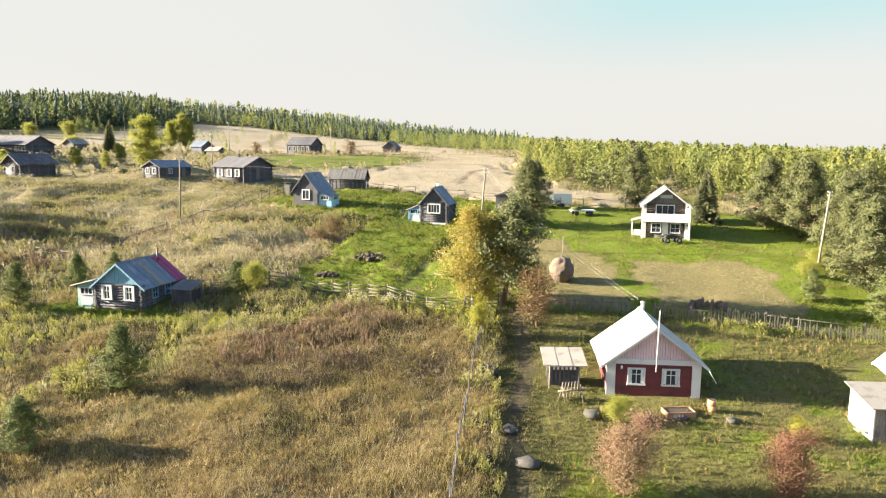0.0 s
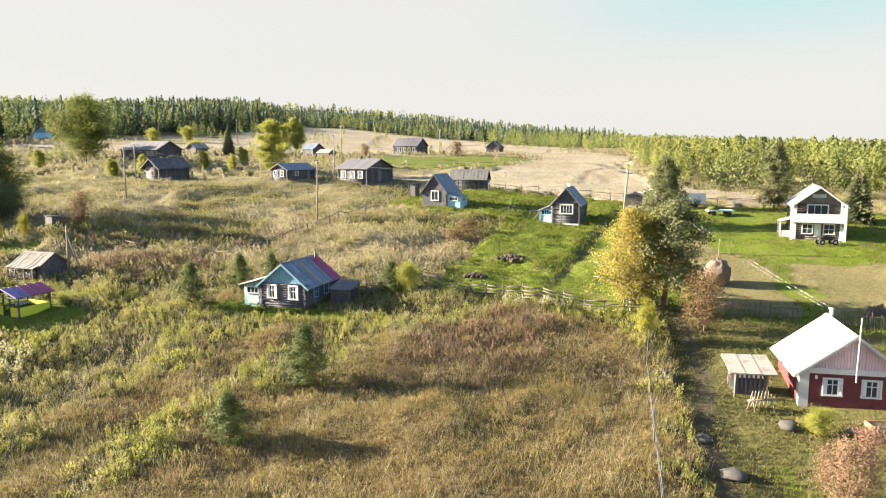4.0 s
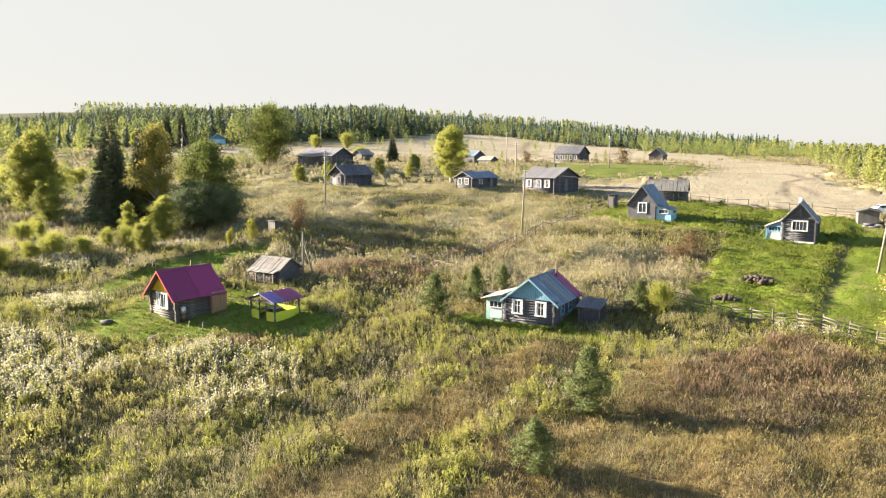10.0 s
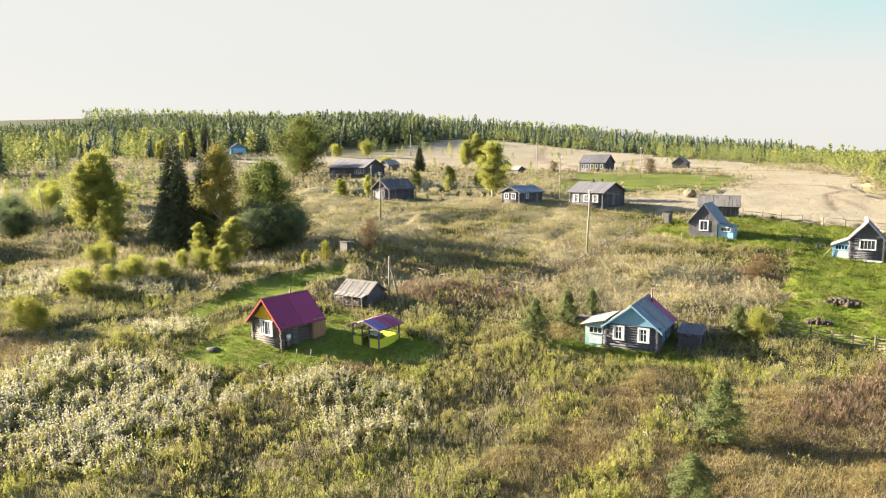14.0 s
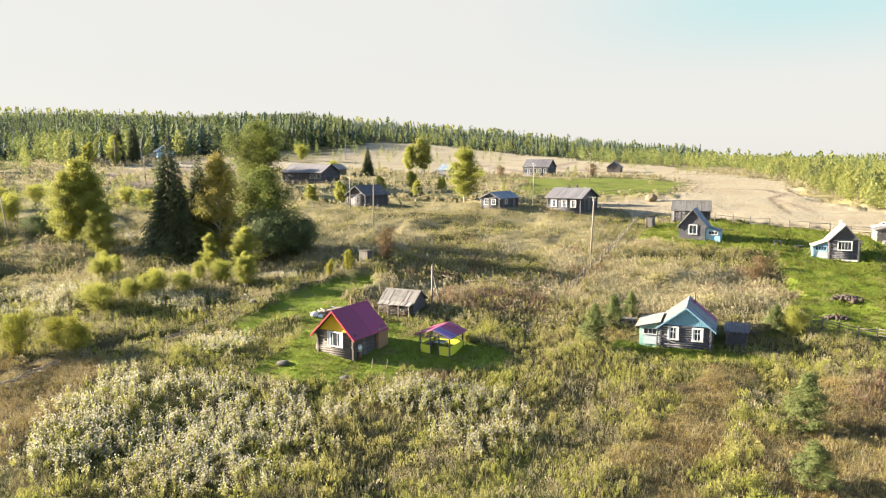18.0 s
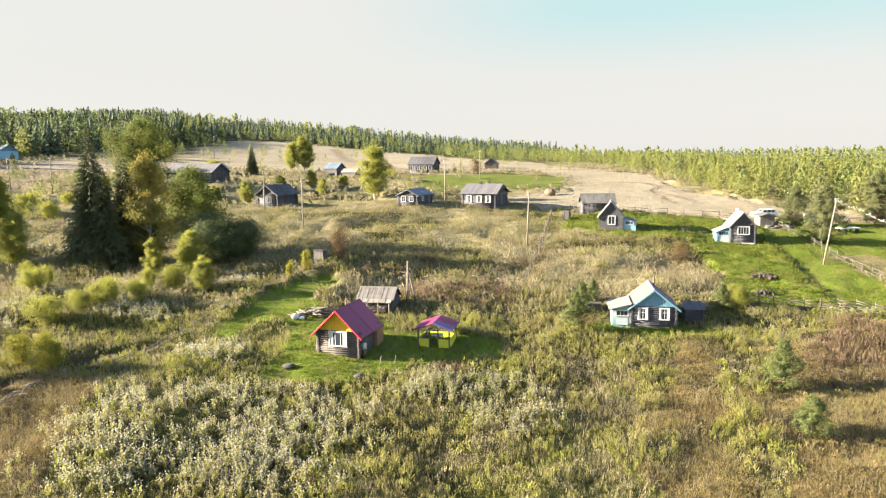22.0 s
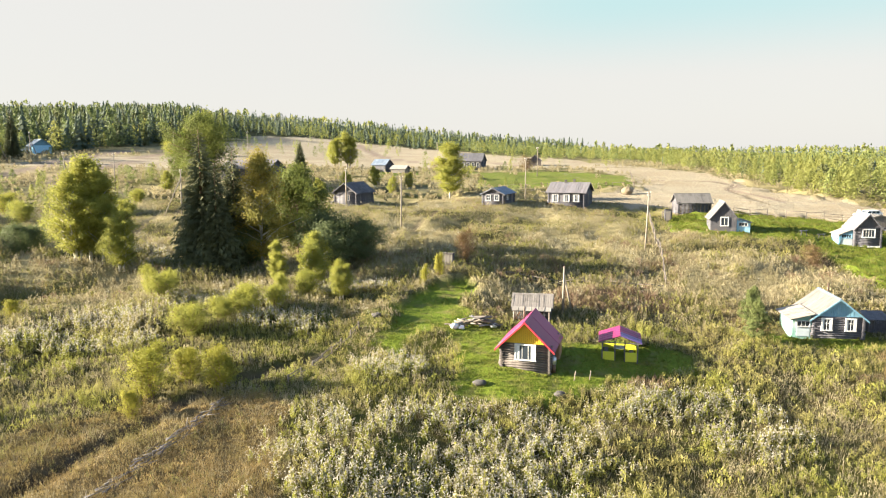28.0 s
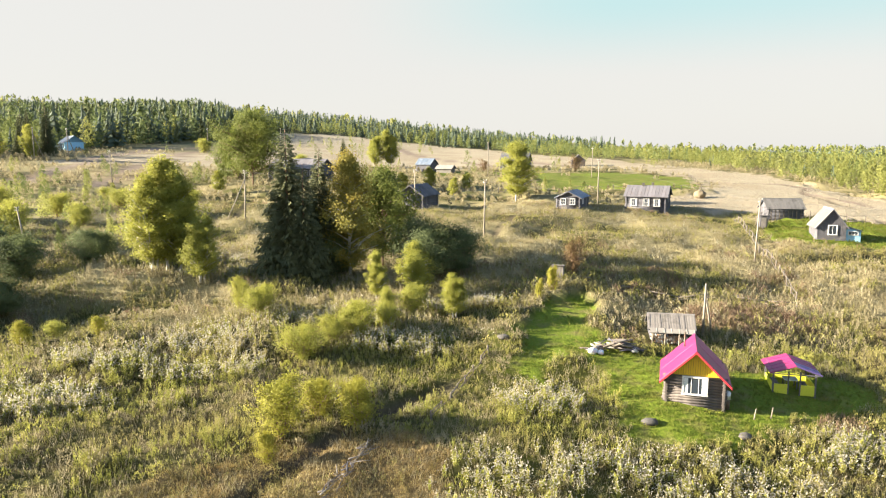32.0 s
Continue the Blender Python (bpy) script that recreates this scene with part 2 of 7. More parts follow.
LEAF_BIRCH = leafy("birch_leaves", (0.217, 0.233, 0.0427), (0.356, 0.356, 0.0852), (0.287, 0.287, 0.0581), through_light=0.5)
LEAF_GOLD = leafy("golden_birch_leaves", (0.231, 0.187, 0.0385), (0.341, 0.275, 0.0605), (0.253, 0.231, 0.055), patch=0.35, through_light=0.4)
LEAF_GREEN = leafy("green_leaves", (0.0941, 0.122, 0.0249), (0.172, 0.194, 0.0472), (0.134, 0.15, 0.0333), through_light=0.4)
WOOD_LIGHT = leafy("light_birch_wood", (0.2, 0.215, 0.06), (0.29, 0.29, 0.09), (0.18, 0.2, 0.06), patch=0.1, through_light=0.5)
WOOD_HILL = leafy("hill_wood_leaves", (0.085, 0.115, 0.045), (0.165, 0.195, 0.075), (0.11, 0.14, 0.055), patch=0.08, through_light=0.35)
WOOD_MID = leafy("mixed_green_wood", (0.139, 0.167, 0.0523), (0.223, 0.251, 0.0836), (0.119, 0.146, 0.0453), patch=0.12, through_light=0.35)
LEAF_WILLOW = leafy("grey_willow_leaves", (0.0755, 0.101, 0.044), (0.151, 0.176, 0.0724), (0.101, 0.126, 0.0535))
LEAF_BROWN = leafy("withering_leaves", (0.101, 0.0629, 0.0283), (0.176, 0.113, 0.0503), (0.126, 0.0947, 0.0377))
LEAF_RED = leafy("red_autumn_leaves", (0.151, 0.0629, 0.0472), (0.252, 0.126, 0.0881), (0.164, 0.107, 0.0503), patch=0.5)
LEAF_ROSE = leafy("pale_russet_leaves", (0.189, 0.107, 0.0755), (0.289, 0.189, 0.126), (0.189, 0.138, 0.0755), patch=0.5)
LEAF_YELLOW = leafy("yellow_leaves", (0.226, 0.22, 0.0252), (0.34, 0.315, 0.0535), (0.239, 0.239, 0.0377), through_light=0.35)
NEEDLE_SPRUCE = leafy("spruce_needles", (0.0615, 0.0738, 0.0369), (0.156, 0.16, 0.0738), (0.0984, 0.108, 0.0525), through_light=0.15)
NEEDLE_YOUNG = leafy("young_pine_needles", (0.0741, 0.0975, 0.0312), (0.156, 0.179, 0.0585), (0.109, 0.129, 0.0429), through_light=0.25)
NEEDLE_PINE = leafy("pine_needles", (0.0728, 0.0851, 0.0352), (0.164, 0.17, 0.0698), (0.11, 0.121, 0.0516), through_light=0.25)

WEED_GREEN = leafy("green_weeds", (0.175, 0.185, 0.036), (0.32, 0.32, 0.078), (0.28, 0.25, 0.095), patch=0.16, through_light=0.4)
WEED_OLIVE = leafy("olive_weeds", (0.145, 0.145, 0.0394), (0.263, 0.249, 0.0792), (0.217, 0.191, 0.0792), patch=0.2)
WEED_TOP = leafy("fading_weed_tops", (0.3, 0.29, 0.09), (0.42, 0.4, 0.17), (0.34, 0.3, 0.14), patch=0.16, through_light=0.42)
# spruce for far woods, distance haze mixed into its bluish tones
WOOD_SPRUCE_HAZED = leafy("far_spruce_wood_hazed", (0.06, 0.085, 0.062), (0.125, 0.155, 0.105), (0.085, 0.115, 0.08), through_light=0.2)
WEED_FLUFF = leafy("white_seed_heads", (0.365, 0.343, 0.281), (0.505, 0.484, 0.414), (0.351, 0.316, 0.239), patch=0.3, through_light=0.5)
WEED_DRY = leafy("dry_weeds", (0.245, 0.211, 0.123), (0.389, 0.342, 0.218), (0.218, 0.19, 0.109), patch=0.16)
WEED_BROWN = leafy("brown_grass", (0.19, 0.136, 0.0588), (0.338, 0.258, 0.114), (0.235, 0.199, 0.0736), patch=0.14)
WEED_RUST = leafy("rusty_weeds", (0.14, 0.0895, 0.0587), (0.246, 0.173, 0.123), (0.179, 0.135, 0.0788), patch=0.3)
# dead stalks, dark enough to stand in for the young pine's shadow too
WEED_DARK_SHADE = leafy("dark_dead_stalks_shade", (0.0666, 0.0481, 0.037), (0.148, 0.111, 0.0814), (0.0962, 0.074, 0.0518), patch=0.3)
GRASS_LUSH = leafy("lush_grass", (0.0858, 0.119, 0.0119), (0.167, 0.195, 0.0262), (0.167, 0.171, 0.0382), patch=0.3)
LAWN_MOWN = leafy("mown_lawn", (0.085, 0.108, 0.0141), (0.165, 0.181, 0.0311), (0.17, 0.165, 0.0396), patch=0.25)
YARD_GRASS = leafy("yard_grass", (0.11, 0.11, 0.0329), (0.197, 0.186, 0.0657), (0.181, 0.148, 0.0657), patch=0.3)
GRASS_STRAW = leafy("straw_grass", (0.284, 0.251, 0.184), (0.385, 0.351, 0.268), (0.251, 0.213, 0.15), patch=0.05)


def earth():
    m, n, l, p = tree_of("village_ground")
    geo = n.new("ShaderNodeNewGeometry")
    pos = geo.outputs["Position"]
    fine, mid, broad = noise_node(n, l, 3.5, 5, pos, 0.7), noise_node(n, l, 0.5, 4, pos), noise_node(n, l, 0.06, 3, pos)
    # base soil, darkened so that gaps between weeds look shaded
    col = mixed(n, l, ramp(n, l, fine, 0.3, 0.7), (0.0266, 0.0304, 0.00912), (0.076, 0.0722, 0.0243))
    col = mixed(n, l, ramp(n, l, mid, 0.45, 0.68), col, (0.116, 0.0897, 0.0404))
    col = mixed(n, l, ramp(n, l, broad, 0.5, 0.62), col, (0.0751, 0.0806, 0.0173))

    def zone(col, key, a, b, fac=fine):
        at = n.new("ShaderNodeAttribute")
        at.attribute_name = key
        own = mixed(n, l, ramp(n, l, fac, 0.3, 0.7), a, b)
        return mixed(n, l, at.outputs["Fac"], col, own)

    col = zone(col, "wood", (0.0173, 0.0231, 0.00693), (0.052, 0.052, 0.0173))
    col = zone(col, "brown", (0.0751, 0.0549, 0.026), (0.15, 0.116, 0.0578))
    col = zone(col, "lawn", (0.0751, 0.116, 0.0116), (0.15, 0.185, 0.0231))
    at = n.new("ShaderNodeAttribute")
    at.attribute_name = "lawn"
    worn = n.new("ShaderNodeMath")
    worn.operation = "MULTIPLY"
    l.new(at.outputs["Fac"], worn.inputs[0])
    l.new(ramp(n, l, mid, 0.5, 0.72), worn.inputs[1])
    col = mixed(n, l, worn.outputs[0], col, (0.156, 0.138, 0.052))
    col = zone(col, "tan", mixed(n, l, ramp(n, l, mid, 0.35, 0.65), (0.0806, 0.0836, 0.0289), (0.138, 0.116, 0.0491)), (0.214, 0.179, 0.0866))
    col = zone(col, "yard", (0.0693, 0.0664, 0.0231), (0.144, 0.127, 0.052))
    col = zone(col, "dry", (0.18, 0.156, 0.0762), (0.305, 0.264, 0.152))
    # lane tones darkened to stand in for the tree shadow across it
    col = zone(col, "lane", (0.0346, 0.037, 0.013), (0.0693, 0.0669, 0.0254))
    straw = mixed(n, l, ramp(n, l, broad, 0.38, 0.62), mixed(n, l, ramp(n, l, mid, 0.35, 0.7), (0.38, 0.36, 0.285), (0.32, 0.295, 0.225)), (0.285, 0.25, 0.185))
    at = n.new("ShaderNodeAttribute")
    at.attribute_name = "straw"
    col = mixed(n, l, at.outputs["Fac"], col, mixed(n, l, ramp(n, l, fine, 0.2, 0.75), straw, (0.208, 0.162, 0.104)))
    col = zone(col, "road", (0.138, 0.104, 0.0806), (0.231, 0.185, 0.15))
    col = zone(col, "ditch", (0.0289, 0.0231, 0.0144), (0.0806, 0.0578, 0.0347))
    col = zone(col, "dirt", (0.052, 0.0404, 0.0289), (0.116, 0.0927, 0.0693))
    l.new(col, p.inputs["Base Color"])
    p.inputs["Roughness"].default_value = 0.95
    p.inputs["Specular IOR Level"].default_value = 0.1
    b = n.new("ShaderNodeBump")
    b.inputs["Strength"].default_value, b.inputs["Distance"].default_value = 0.9, 0.15
    l.new(fine, b.inputs["Height"])
    l.new(b.outputs[0], p.inputs["Normal"])
    return m


EARTH = earth()

# ---- ground ----
def smooth(a, b, x):
    t = np.clip((x - a) / (b - a), 0, 1)
    return t * t * (3 - 2 * t)


SLOPE_Y = (-400, -60, 0, 34, 48, 60, 77, 92, 125, 160, 220, 300, 500, 900, 1600, 4000)
SLOPE_Z = (-12, -9, -5.5, -1.0, 1.2, 2.9, 4.9, 6.7, 10.0, 12.6, 14.6, 15.5, 13, 8, 8, 5)


def ground(x, y):
    """Height of the hillside."""
    x, y = np.asarray(x, float), np.asarray(y, float)
    s = sum(np.interp(y + o, SLOPE_Y, SLOPE_Z) / 3 for o in (-8, 0, 8))
    s = s + smooth(35, 75, -x) * (1 - smooth(95, 150, y)) * 1.0 + smooth(60, 190, -x) * smooth(110, 230, y) * 4.5
    s = s - smooth(20, 160, x) * smooth(70, 200, y) * 4
    s = s + 0.8 * np.exp(-((x + 20) / 9) ** 2 - ((y - 100) / 8) ** 2) - 0.4 * np.exp(-((x + 1) / 7) ** 2 - ((y - 90) / 6) ** 2)
    s = s + 0.7 * np.exp(-((x + 44) / 16) ** 2 - ((y - 124) / 7) ** 2) - 1.6 * np.exp(-((x + 122) / 14) ** 2 - ((y - 70) / 6) ** 2)
    s = s + np.interp(x, (-600, -250, -198, -84, 40, 139, 250), (46, 33, 29, 23, 9, 3, 0)) * smooth(200, 640, y)
    return s


def vnoise(x, y, size, seed=0):
    """Smooth value noise, 0 to 1."""
    x, y = np.asarray(x, float) / size, np.asarray(y, float) / size
    xi, yi = np.floor(x), np.floor(y)
    fx, fy = x - xi, y - yi
    fx, fy = fx * fx * (3 - 2 * fx), fy * fy * (3 - 2 * fy)

    def h(a, b):
        v = np.sin(a * 127.1 + b * 311.7 + seed * 74.7) * 43758.5453
        return v - np.floor(v)

    return (h(xi, yi) * (1 - fx) + h(xi + 1, yi) * fx) * (1 - fy) + (h(xi, yi + 1) * (1 - fx) + h(xi + 1, yi + 1) * fx) * fy


def inside(x, y, poly, ragged=1.2):
    """Whether points lie inside a polygon with a ragged edge."""
    x = x + (vnoise(x, y, 2.5, 1) - 0.5) * 2 * ragged + (vnoise(x, y, 0.8, 2) - 0.5) * ragged
    y = y + (vnoise(x, y, 2.5, 3) - 0.5) * 2 * ragged + (vnoise(x, y, 0.8, 4) - 0.5) * ragged
    r = np.zeros(np.shape(x), bool)
    for (x0, y0), (x1, y1) in zip(poly, poly[1:] + poly[:1]):
        r ^= ((y0 > y) != (y1 > y)) & (x < (x1 - x0) * (y - y0) / (y1 - y0 + 1e-9) + x0)
    return r


def near_line(x, y, pts):
    """Distance to a polyline."""
    d = np.full(np.shape(x), 1e9)
    for (x0, y0), (x1, y1) in zip(pts, pts[1:]):
        t = np.clip(((x - x0) * (x1 - x0) + (y - y0) * (y1 - y0)) / ((x1 - x0) ** 2 + (y1 - y0) ** 2), 0, 1)
        d = np.minimum(d, np.hypot(x - x0 - t * (x1 - x0), y - y0 - t * (y1 - y0)))
    return d


GARDEN = [(-15.6, 62.5), (0.4, 58.6), (5.2, 59), (7, 84), (9.5, 108), (-1, 113), (-13, 119), (-22, 113), (-27, 101), (-18, 96), (-9.5, 91), (-12, 75)]
HUT_YARD = [(-65.5, 47.5), (-60, 46.5), (-54, 48.5), (-44, 50.5), (-43, 54), (-47, 56.5), (-52, 58), (-56, 60.5), (-60.5, 60), (-62.5, 66), (-60.5, 74), (-65, 75), (-68, 67), (-71.5, 59), (-70, 55), (-65, 60), (-63, 54)]
RED_YARD = [(3, 20), (4.8, 57), (9.9, 57.8), (34, 52), (50, 48), (50, 15)]
WHITE_YARD = [(6, 59), (34, 53), (48, 60), (50, 84), (45, 98), (27, 105), (12, 108), (8, 98)]
MOWN_A = [(8, 60), (17, 59), (17.6, 75), (13, 84), (8, 84)]
MOWN_B = [(19, 58.5), (31, 57), (33, 73.5), (20, 75)]
FAR_LAWN = [(-48, 152), (-15, 152), (-3, 188), (-20, 208), (-75, 212), (-70, 200), (-46, 198)]
BLUE_LAWN = [(-34, 57), (-30, 55.3), (-22, 55), (-21, 57.5), (-31, 60), (-34, 61)]
STRAW_A = [(-24, 125), (-10, 121), (10, 110), (28, 107), (35, 110), (24, 121), (15, 140), (14, 150), (22, 200), (14, 228), (-10, 236), (-3, 190), (-14, 150), (-28, 146), (-36, 140)]
STRAW_B = [(-132, 250), (-70, 225), (0, 236), (14, 228), (10, 290), (-40, 380), (-120, 440), (-148, 420), (-152, 330)]
STRAW_C = [(-180, 196), (-150, 196), (-120, 215), (-108, 245), (-132, 262), (-160, 250)]
BROWN = [(-27, 26), (3, 26), (3, 53), (-8, 56), (-17, 51), (-24, 44)]
LANE = [(2.6, 20), (4.4, 57), (8.2, 57), (7.6, 50), (6.2, 44), (6.6, 36), (7, 20)]
BROWN_C = [(-168, 160), (-132, 165), (-118, 200), (-124, 240), (-150, 250), (-160, 200)]
BROWN_D = [(-37, 28), (-31.5, 28), (-27, 44), (-23, 53), (-26, 54), (-33, 43)]
BROWN_E = [(-102, 22), (-78, 22), (-77, 44), (-83, 49), (-95, 43)]
BROWN_B = [(-29, 58), (-21, 80), (-28, 84), (-36, 60)]
SOIL_HUT = [(-53, 66), (-40, 64), (-37, 72), (-52, 75)]
TRACKS = ([(-4.0, 64.5), (0.0, 78.5), (4.0, 92.5)], [(3.9, 30), (4.3, 40), (6, 47), (6.4, 54), (6.0, 58)], [(-98, 27), (-92, 38), (-82, 52), (-76, 56)], [(-110, 100), (-109, 112), (-107, 130)],
          [(-70, 100), (-62, 116), (-58, 124)], [(-148, 158), (-140, 190), (-152, 245)], [(-156, 165), (-150, 200), (-165, 240)], [(3, 128), (6, 150), (11, 158), (9, 165), (0, 170)], [(-12, 122), (12, 112), (34, 108)])

ROADS = (([(-146, 155), (-148, 175), (-149, 193), (-154, 246), (-160, 290)], 4.0), ([(-163, 160), (-166, 199), (-172, 236), (-172, 280)], 5.0), ([(8, 130), (6, 150), (12, 158), (9, 166), (-4, 172)], 1.8), ([(-30, 330), (-40, 280), (-20, 240)], 4.0), ([(-90, 400), (-75, 300), (-45, 235)], 4.0))
DITCH = [(-101, 24), (-94, 35), (-88, 43), (-82, 51), (-77, 56)]


def zones(x, y):
    z = {}
    lawn = inside(x, y, GARDEN) | inside(x, y, HUT_YARD) | inside(x, y, RED_YARD) | inside(x, y, WHITE_YARD) | inside(x, y, FAR_LAWN, 3) | inside(x, y, BLUE_LAWN)
    tan = inside(x, y, MOWN_A) | inside(x, y, MOWN_B)
    z["lawn"] = (lawn & ~tan) * 1.0
    z["lawn"] = z["lawn"] * np.where(y > 130, 0.45 + 0.35 * vnoise(x, y, 7, 66), 1.0)
    z["tan"] = tan * 1.0
    z["lane"] = inside(x, y, LANE, 0.5) * 1.0
    z["lawn"] = z["lawn"] * (1 - z["lane"])
    slopes = smooth(60, 78, y) * (1 - smooth(290, 340, y)) * (~lawn) * (~tan)
    z["dry"] = slopes * smooth(0.25, 0.6, vnoise(x, y, 9, 35) * 0.55 + vnoise(x, y, 3, 36) * 0.45) * 0.85
    z["straw"] = (inside(x, y, STRAW_A, 3) | inside(x, y, STRAW_B, 6) | inside(x, y, STRAW_C, 6)) * 1.0
    z["brown"] = ((inside(x, y, BROWN, 2) | inside(x, y, BROWN_B, 2) | inside(x, y, BROWN_E, 2) | inside(x, y, BROWN_D, 1.5) | inside(x, y, BROWN_C, 6) | inside(x, y, SOIL_HUT)) & ~lawn) * 1.0
    d = np.zeros(np.shape(x))
    for tr in TRACKS:
        d = np.maximum(d, (1 - smooth(0.25, 0.9, near_line(x, y, tr))) * (0.35 + 0.5 * vnoise(x, y, 2, 7)))
    z["dirt"] = d
    z["yard"] = (inside(x, y, RED_YARD) & ~tan) * smooth(0.12, 0.42, vnoise(x, y, 3, 61) * 0.6 + vnoise(x, y, 1.1, 62) * 0.4) * 0.92
    z["road"] = np.maximum.reduce([(1 - smooth(w * 0.5, w, near_line(x, y, r) + 1.2 * vnoise(x, y, 3, 63))) for r, w in ROADS])
    z["ditch"] = (1 - smooth(0.4, 1.2, near_line(x, y, DITCH) + 0.5 * vnoise(x, y, 1.5, 64))) * 0.9
    wood = (y > 330 + 90 * vnoise(x, y, 60, 5)) | (x > 60) & (y > 100) | (x < -190)
    z["wood"] = (wood & (z["straw"] < 0.5)) * 1.0
    return z


def np_mesh(name, v, f, mats, mat_index=None, smooth_faces=False):
    """A mesh from arrays: v (n, 3), f (m, 3 or 4)."""
    v, f = np.asarray(v, np.float32), np.asarray(f, np.int32)
    me = bpy.data.meshes.new(name)
    me.vertices.add(len(v))
    me.vertices.foreach_set("co", v.ravel())
    me.loops.add(f.size)
    me.loops.foreach_set("vertex_index", f.ravel())
    me.polygons.add(len(f))
    me.polygons.foreach_set("loop_start", np.arange(0, f.size, f.shape[1], dtype=np.int32))
    for m in mats if isinstance(mats, (list, tuple)) else [mats]:
        me.materials.append(m)
    if mat_index is not None:
        me.polygons.foreach_set("material_index", np.asarray(mat_index, np.int32))
    if smooth_faces:
        me.polygons.foreach_set("use_smooth", np.ones(len(f), bool))
    me.update(calc_edges=True)
    return me


def axis(stops):
    out = []
    for a, b, step in stops:
        out += list(np.arange(a, b, step))
    return np.array(out + [stops[-1][1]])


FOOT = [(13.55, 45.7, 3.6), (8.1, 45, 1.6), (27.2, 40, 2.6), (26.8, 87, 4), (-26.6, 60.4, 3.3), (-30, 60, 1.9), (-22.3, 59.8, 1.2), (-57.9, 53.3, 2.7), (-49.5, 54.5, 1.9), (-55.6, 64.5, 2.8), (-18.6, 100.8, 2.8), (-16.4, 99.5, 1.3),
        (-0.6, 93.4, 2.6), (-3.6, 93, 1.5), (8, 102, 2), (31, 45.5, 3.6), (-16, 118.2, 3.6), (-49.5, 127, 3.6), (-35.5, 127.5, 4.6), (-75, 131.5, 4)]
GARDEN_STEP = ((-4.0, 64.5), (4.0, 92.5))


def right_of_step(x, y):
    """The mown strip of the garden, east of its low dug edge."""
    (x0, y0), (x1, y1) = GARDEN_STEP
    return (x - x0) * (y1 - y0) - (y - y0) * (x1 - x0)


def relief(x, y, lawn):
    """Hummocks and low terraces of the unmown slopes; level round the houses."""
    near_house = np.ones(np.shape(x))
    for a, b, r in FOOT:
        near_house = np.minimum(near_house, smooth(r + 0.3, r + 6.0, np.hypot(x - a, y - b)))
    wild = near_house * (1 - 0.85 * lawn)
    slope_band = smooth(58, 70, y) * (1 - smooth(150, 200, y))
    h = (vnoise(x * 0.6, y, 7.5, 81) - 0.5) * 2.3 * slope_band + (vnoise(x, y, 4.2, 82) - 0.5) * (0.5 + 0.5 * slope_band)
    h = h + (vnoise(x * 0.8, y, 9, 83) - 0.5) * 0.9 * (1 - slope_band)
    return wild * h


gx = axis([(-3200, -700, 125), (-700, -220, 20), (-220, -130, 5), (-130, 55, 0.7), (55, 220, 5), (220, 700, 20), (700, 3200, 125)])
gy = axis([(-400, -40, 40), (-40, 22, 4), (22, 115, 0.7), (115, 260, 1.6), (260, 640, 12), (640, 1600, 60), (1600, 4600, 250)])
GX, GY = np.meshgrid(gx, gy)
GZ = ground(GX, GY)
close = (GX > -140) & (GX < 60) & (GY < 150)
zone_map = zones(GX.ravel(), GY.ravel())
rough_ground = (1 - 0.6 * np.clip(zone_map["lawn"] + zone_map["tan"] + zone_map["straw"], 0, 1)).reshape(GX.shape)
GZ = GZ + close * rough_ground * ((vnoise(GX, GY, 5, 11) - 0.5) * 0.7 + (vnoise(GX, GY, 1.7, 12) - 0.5) * 0.35)
lawn_map = np.clip(zone_map["lawn"] + zone_map["tan"] + zone_map["straw"] + zone_map["lane"], 0, 1).reshape(GX.shape)
GZ = GZ + ((GX > -200) & (GX < 60) & (GY < 205)) * relief(GX, GY, lawn_map)
in_garden = inside(GX, GY, GARDEN, 0.6)
step_side = right_of_step(GX, GY)
GZ = GZ + in_garden * (0.3 * (1 - smooth(-8, 6, step_side)) + 0.07 * np.sin(step_side * 0.16 + 2 * vnoise(GX, GY, 4, 84)) * (step_side < 0) + 0.4 * (vnoise(GX, GY, 2.6, 85) - 0.5) + 0.2 * (vnoise(GX, GY, 1.2, 95) - 0.5))
GZ = GZ - close * 0.55 * zone_map["ditch"].reshape(GX.shape)
GZ = GZ - close * 0.18 * zone_map["dirt"].reshape(GX.shape)
GZ = np.where((GY > 600), GZ + 10 * vnoise(GX, GY, 300, 13), GZ)
ny, nx = GX.shape
idx = np.arange(nx * ny).reshape(ny, nx)
quads = np.stack([idx[:-1, :-1], idx[:-1, 1:], idx[1:, 1:], idx[1:, :-1]], -1).reshape(-1, 4)
gme = np_mesh("ground", np.stack([GX, GY, GZ], -1).reshape(-1, 3), quads, EARTH, smooth_faces=True)
for key, val in zone_map.items():
    gme.attributes.new(key, "FLOAT", "POINT").data.foreach_set("value", np.asarray(val, np.float32))
tagged(new("ground", gme), "hillside of meadow, mown lawn, straw fields and worn tracks", "ground", kind="structure")

def ground_mesh_z(xs, ys):
    """Height of the finished ground sheet at points."""
    i = np.clip(np.searchsorted(gx, xs) - 1, 0, nx - 2)
    j = np.clip(np.searchsorted(gy, ys) - 1, 0, ny - 2)
    u, w = (xs - gx[i]) / (gx[i + 1] - gx[i]), (ys - gy[j]) / (gy[j + 1] - gy[j])
    return (GZ[j, i] * (1 - u) + GZ[j, i + 1] * u) * (1 - w) + (GZ[j + 1, i] * (1 - u) + GZ[j + 1, i + 1] * u) * w


def gz(x, y):
    """Height of the finished ground at one point."""
    return float(ground_mesh_z(np.array([float(x)]), np.array([float(y)]))[0])


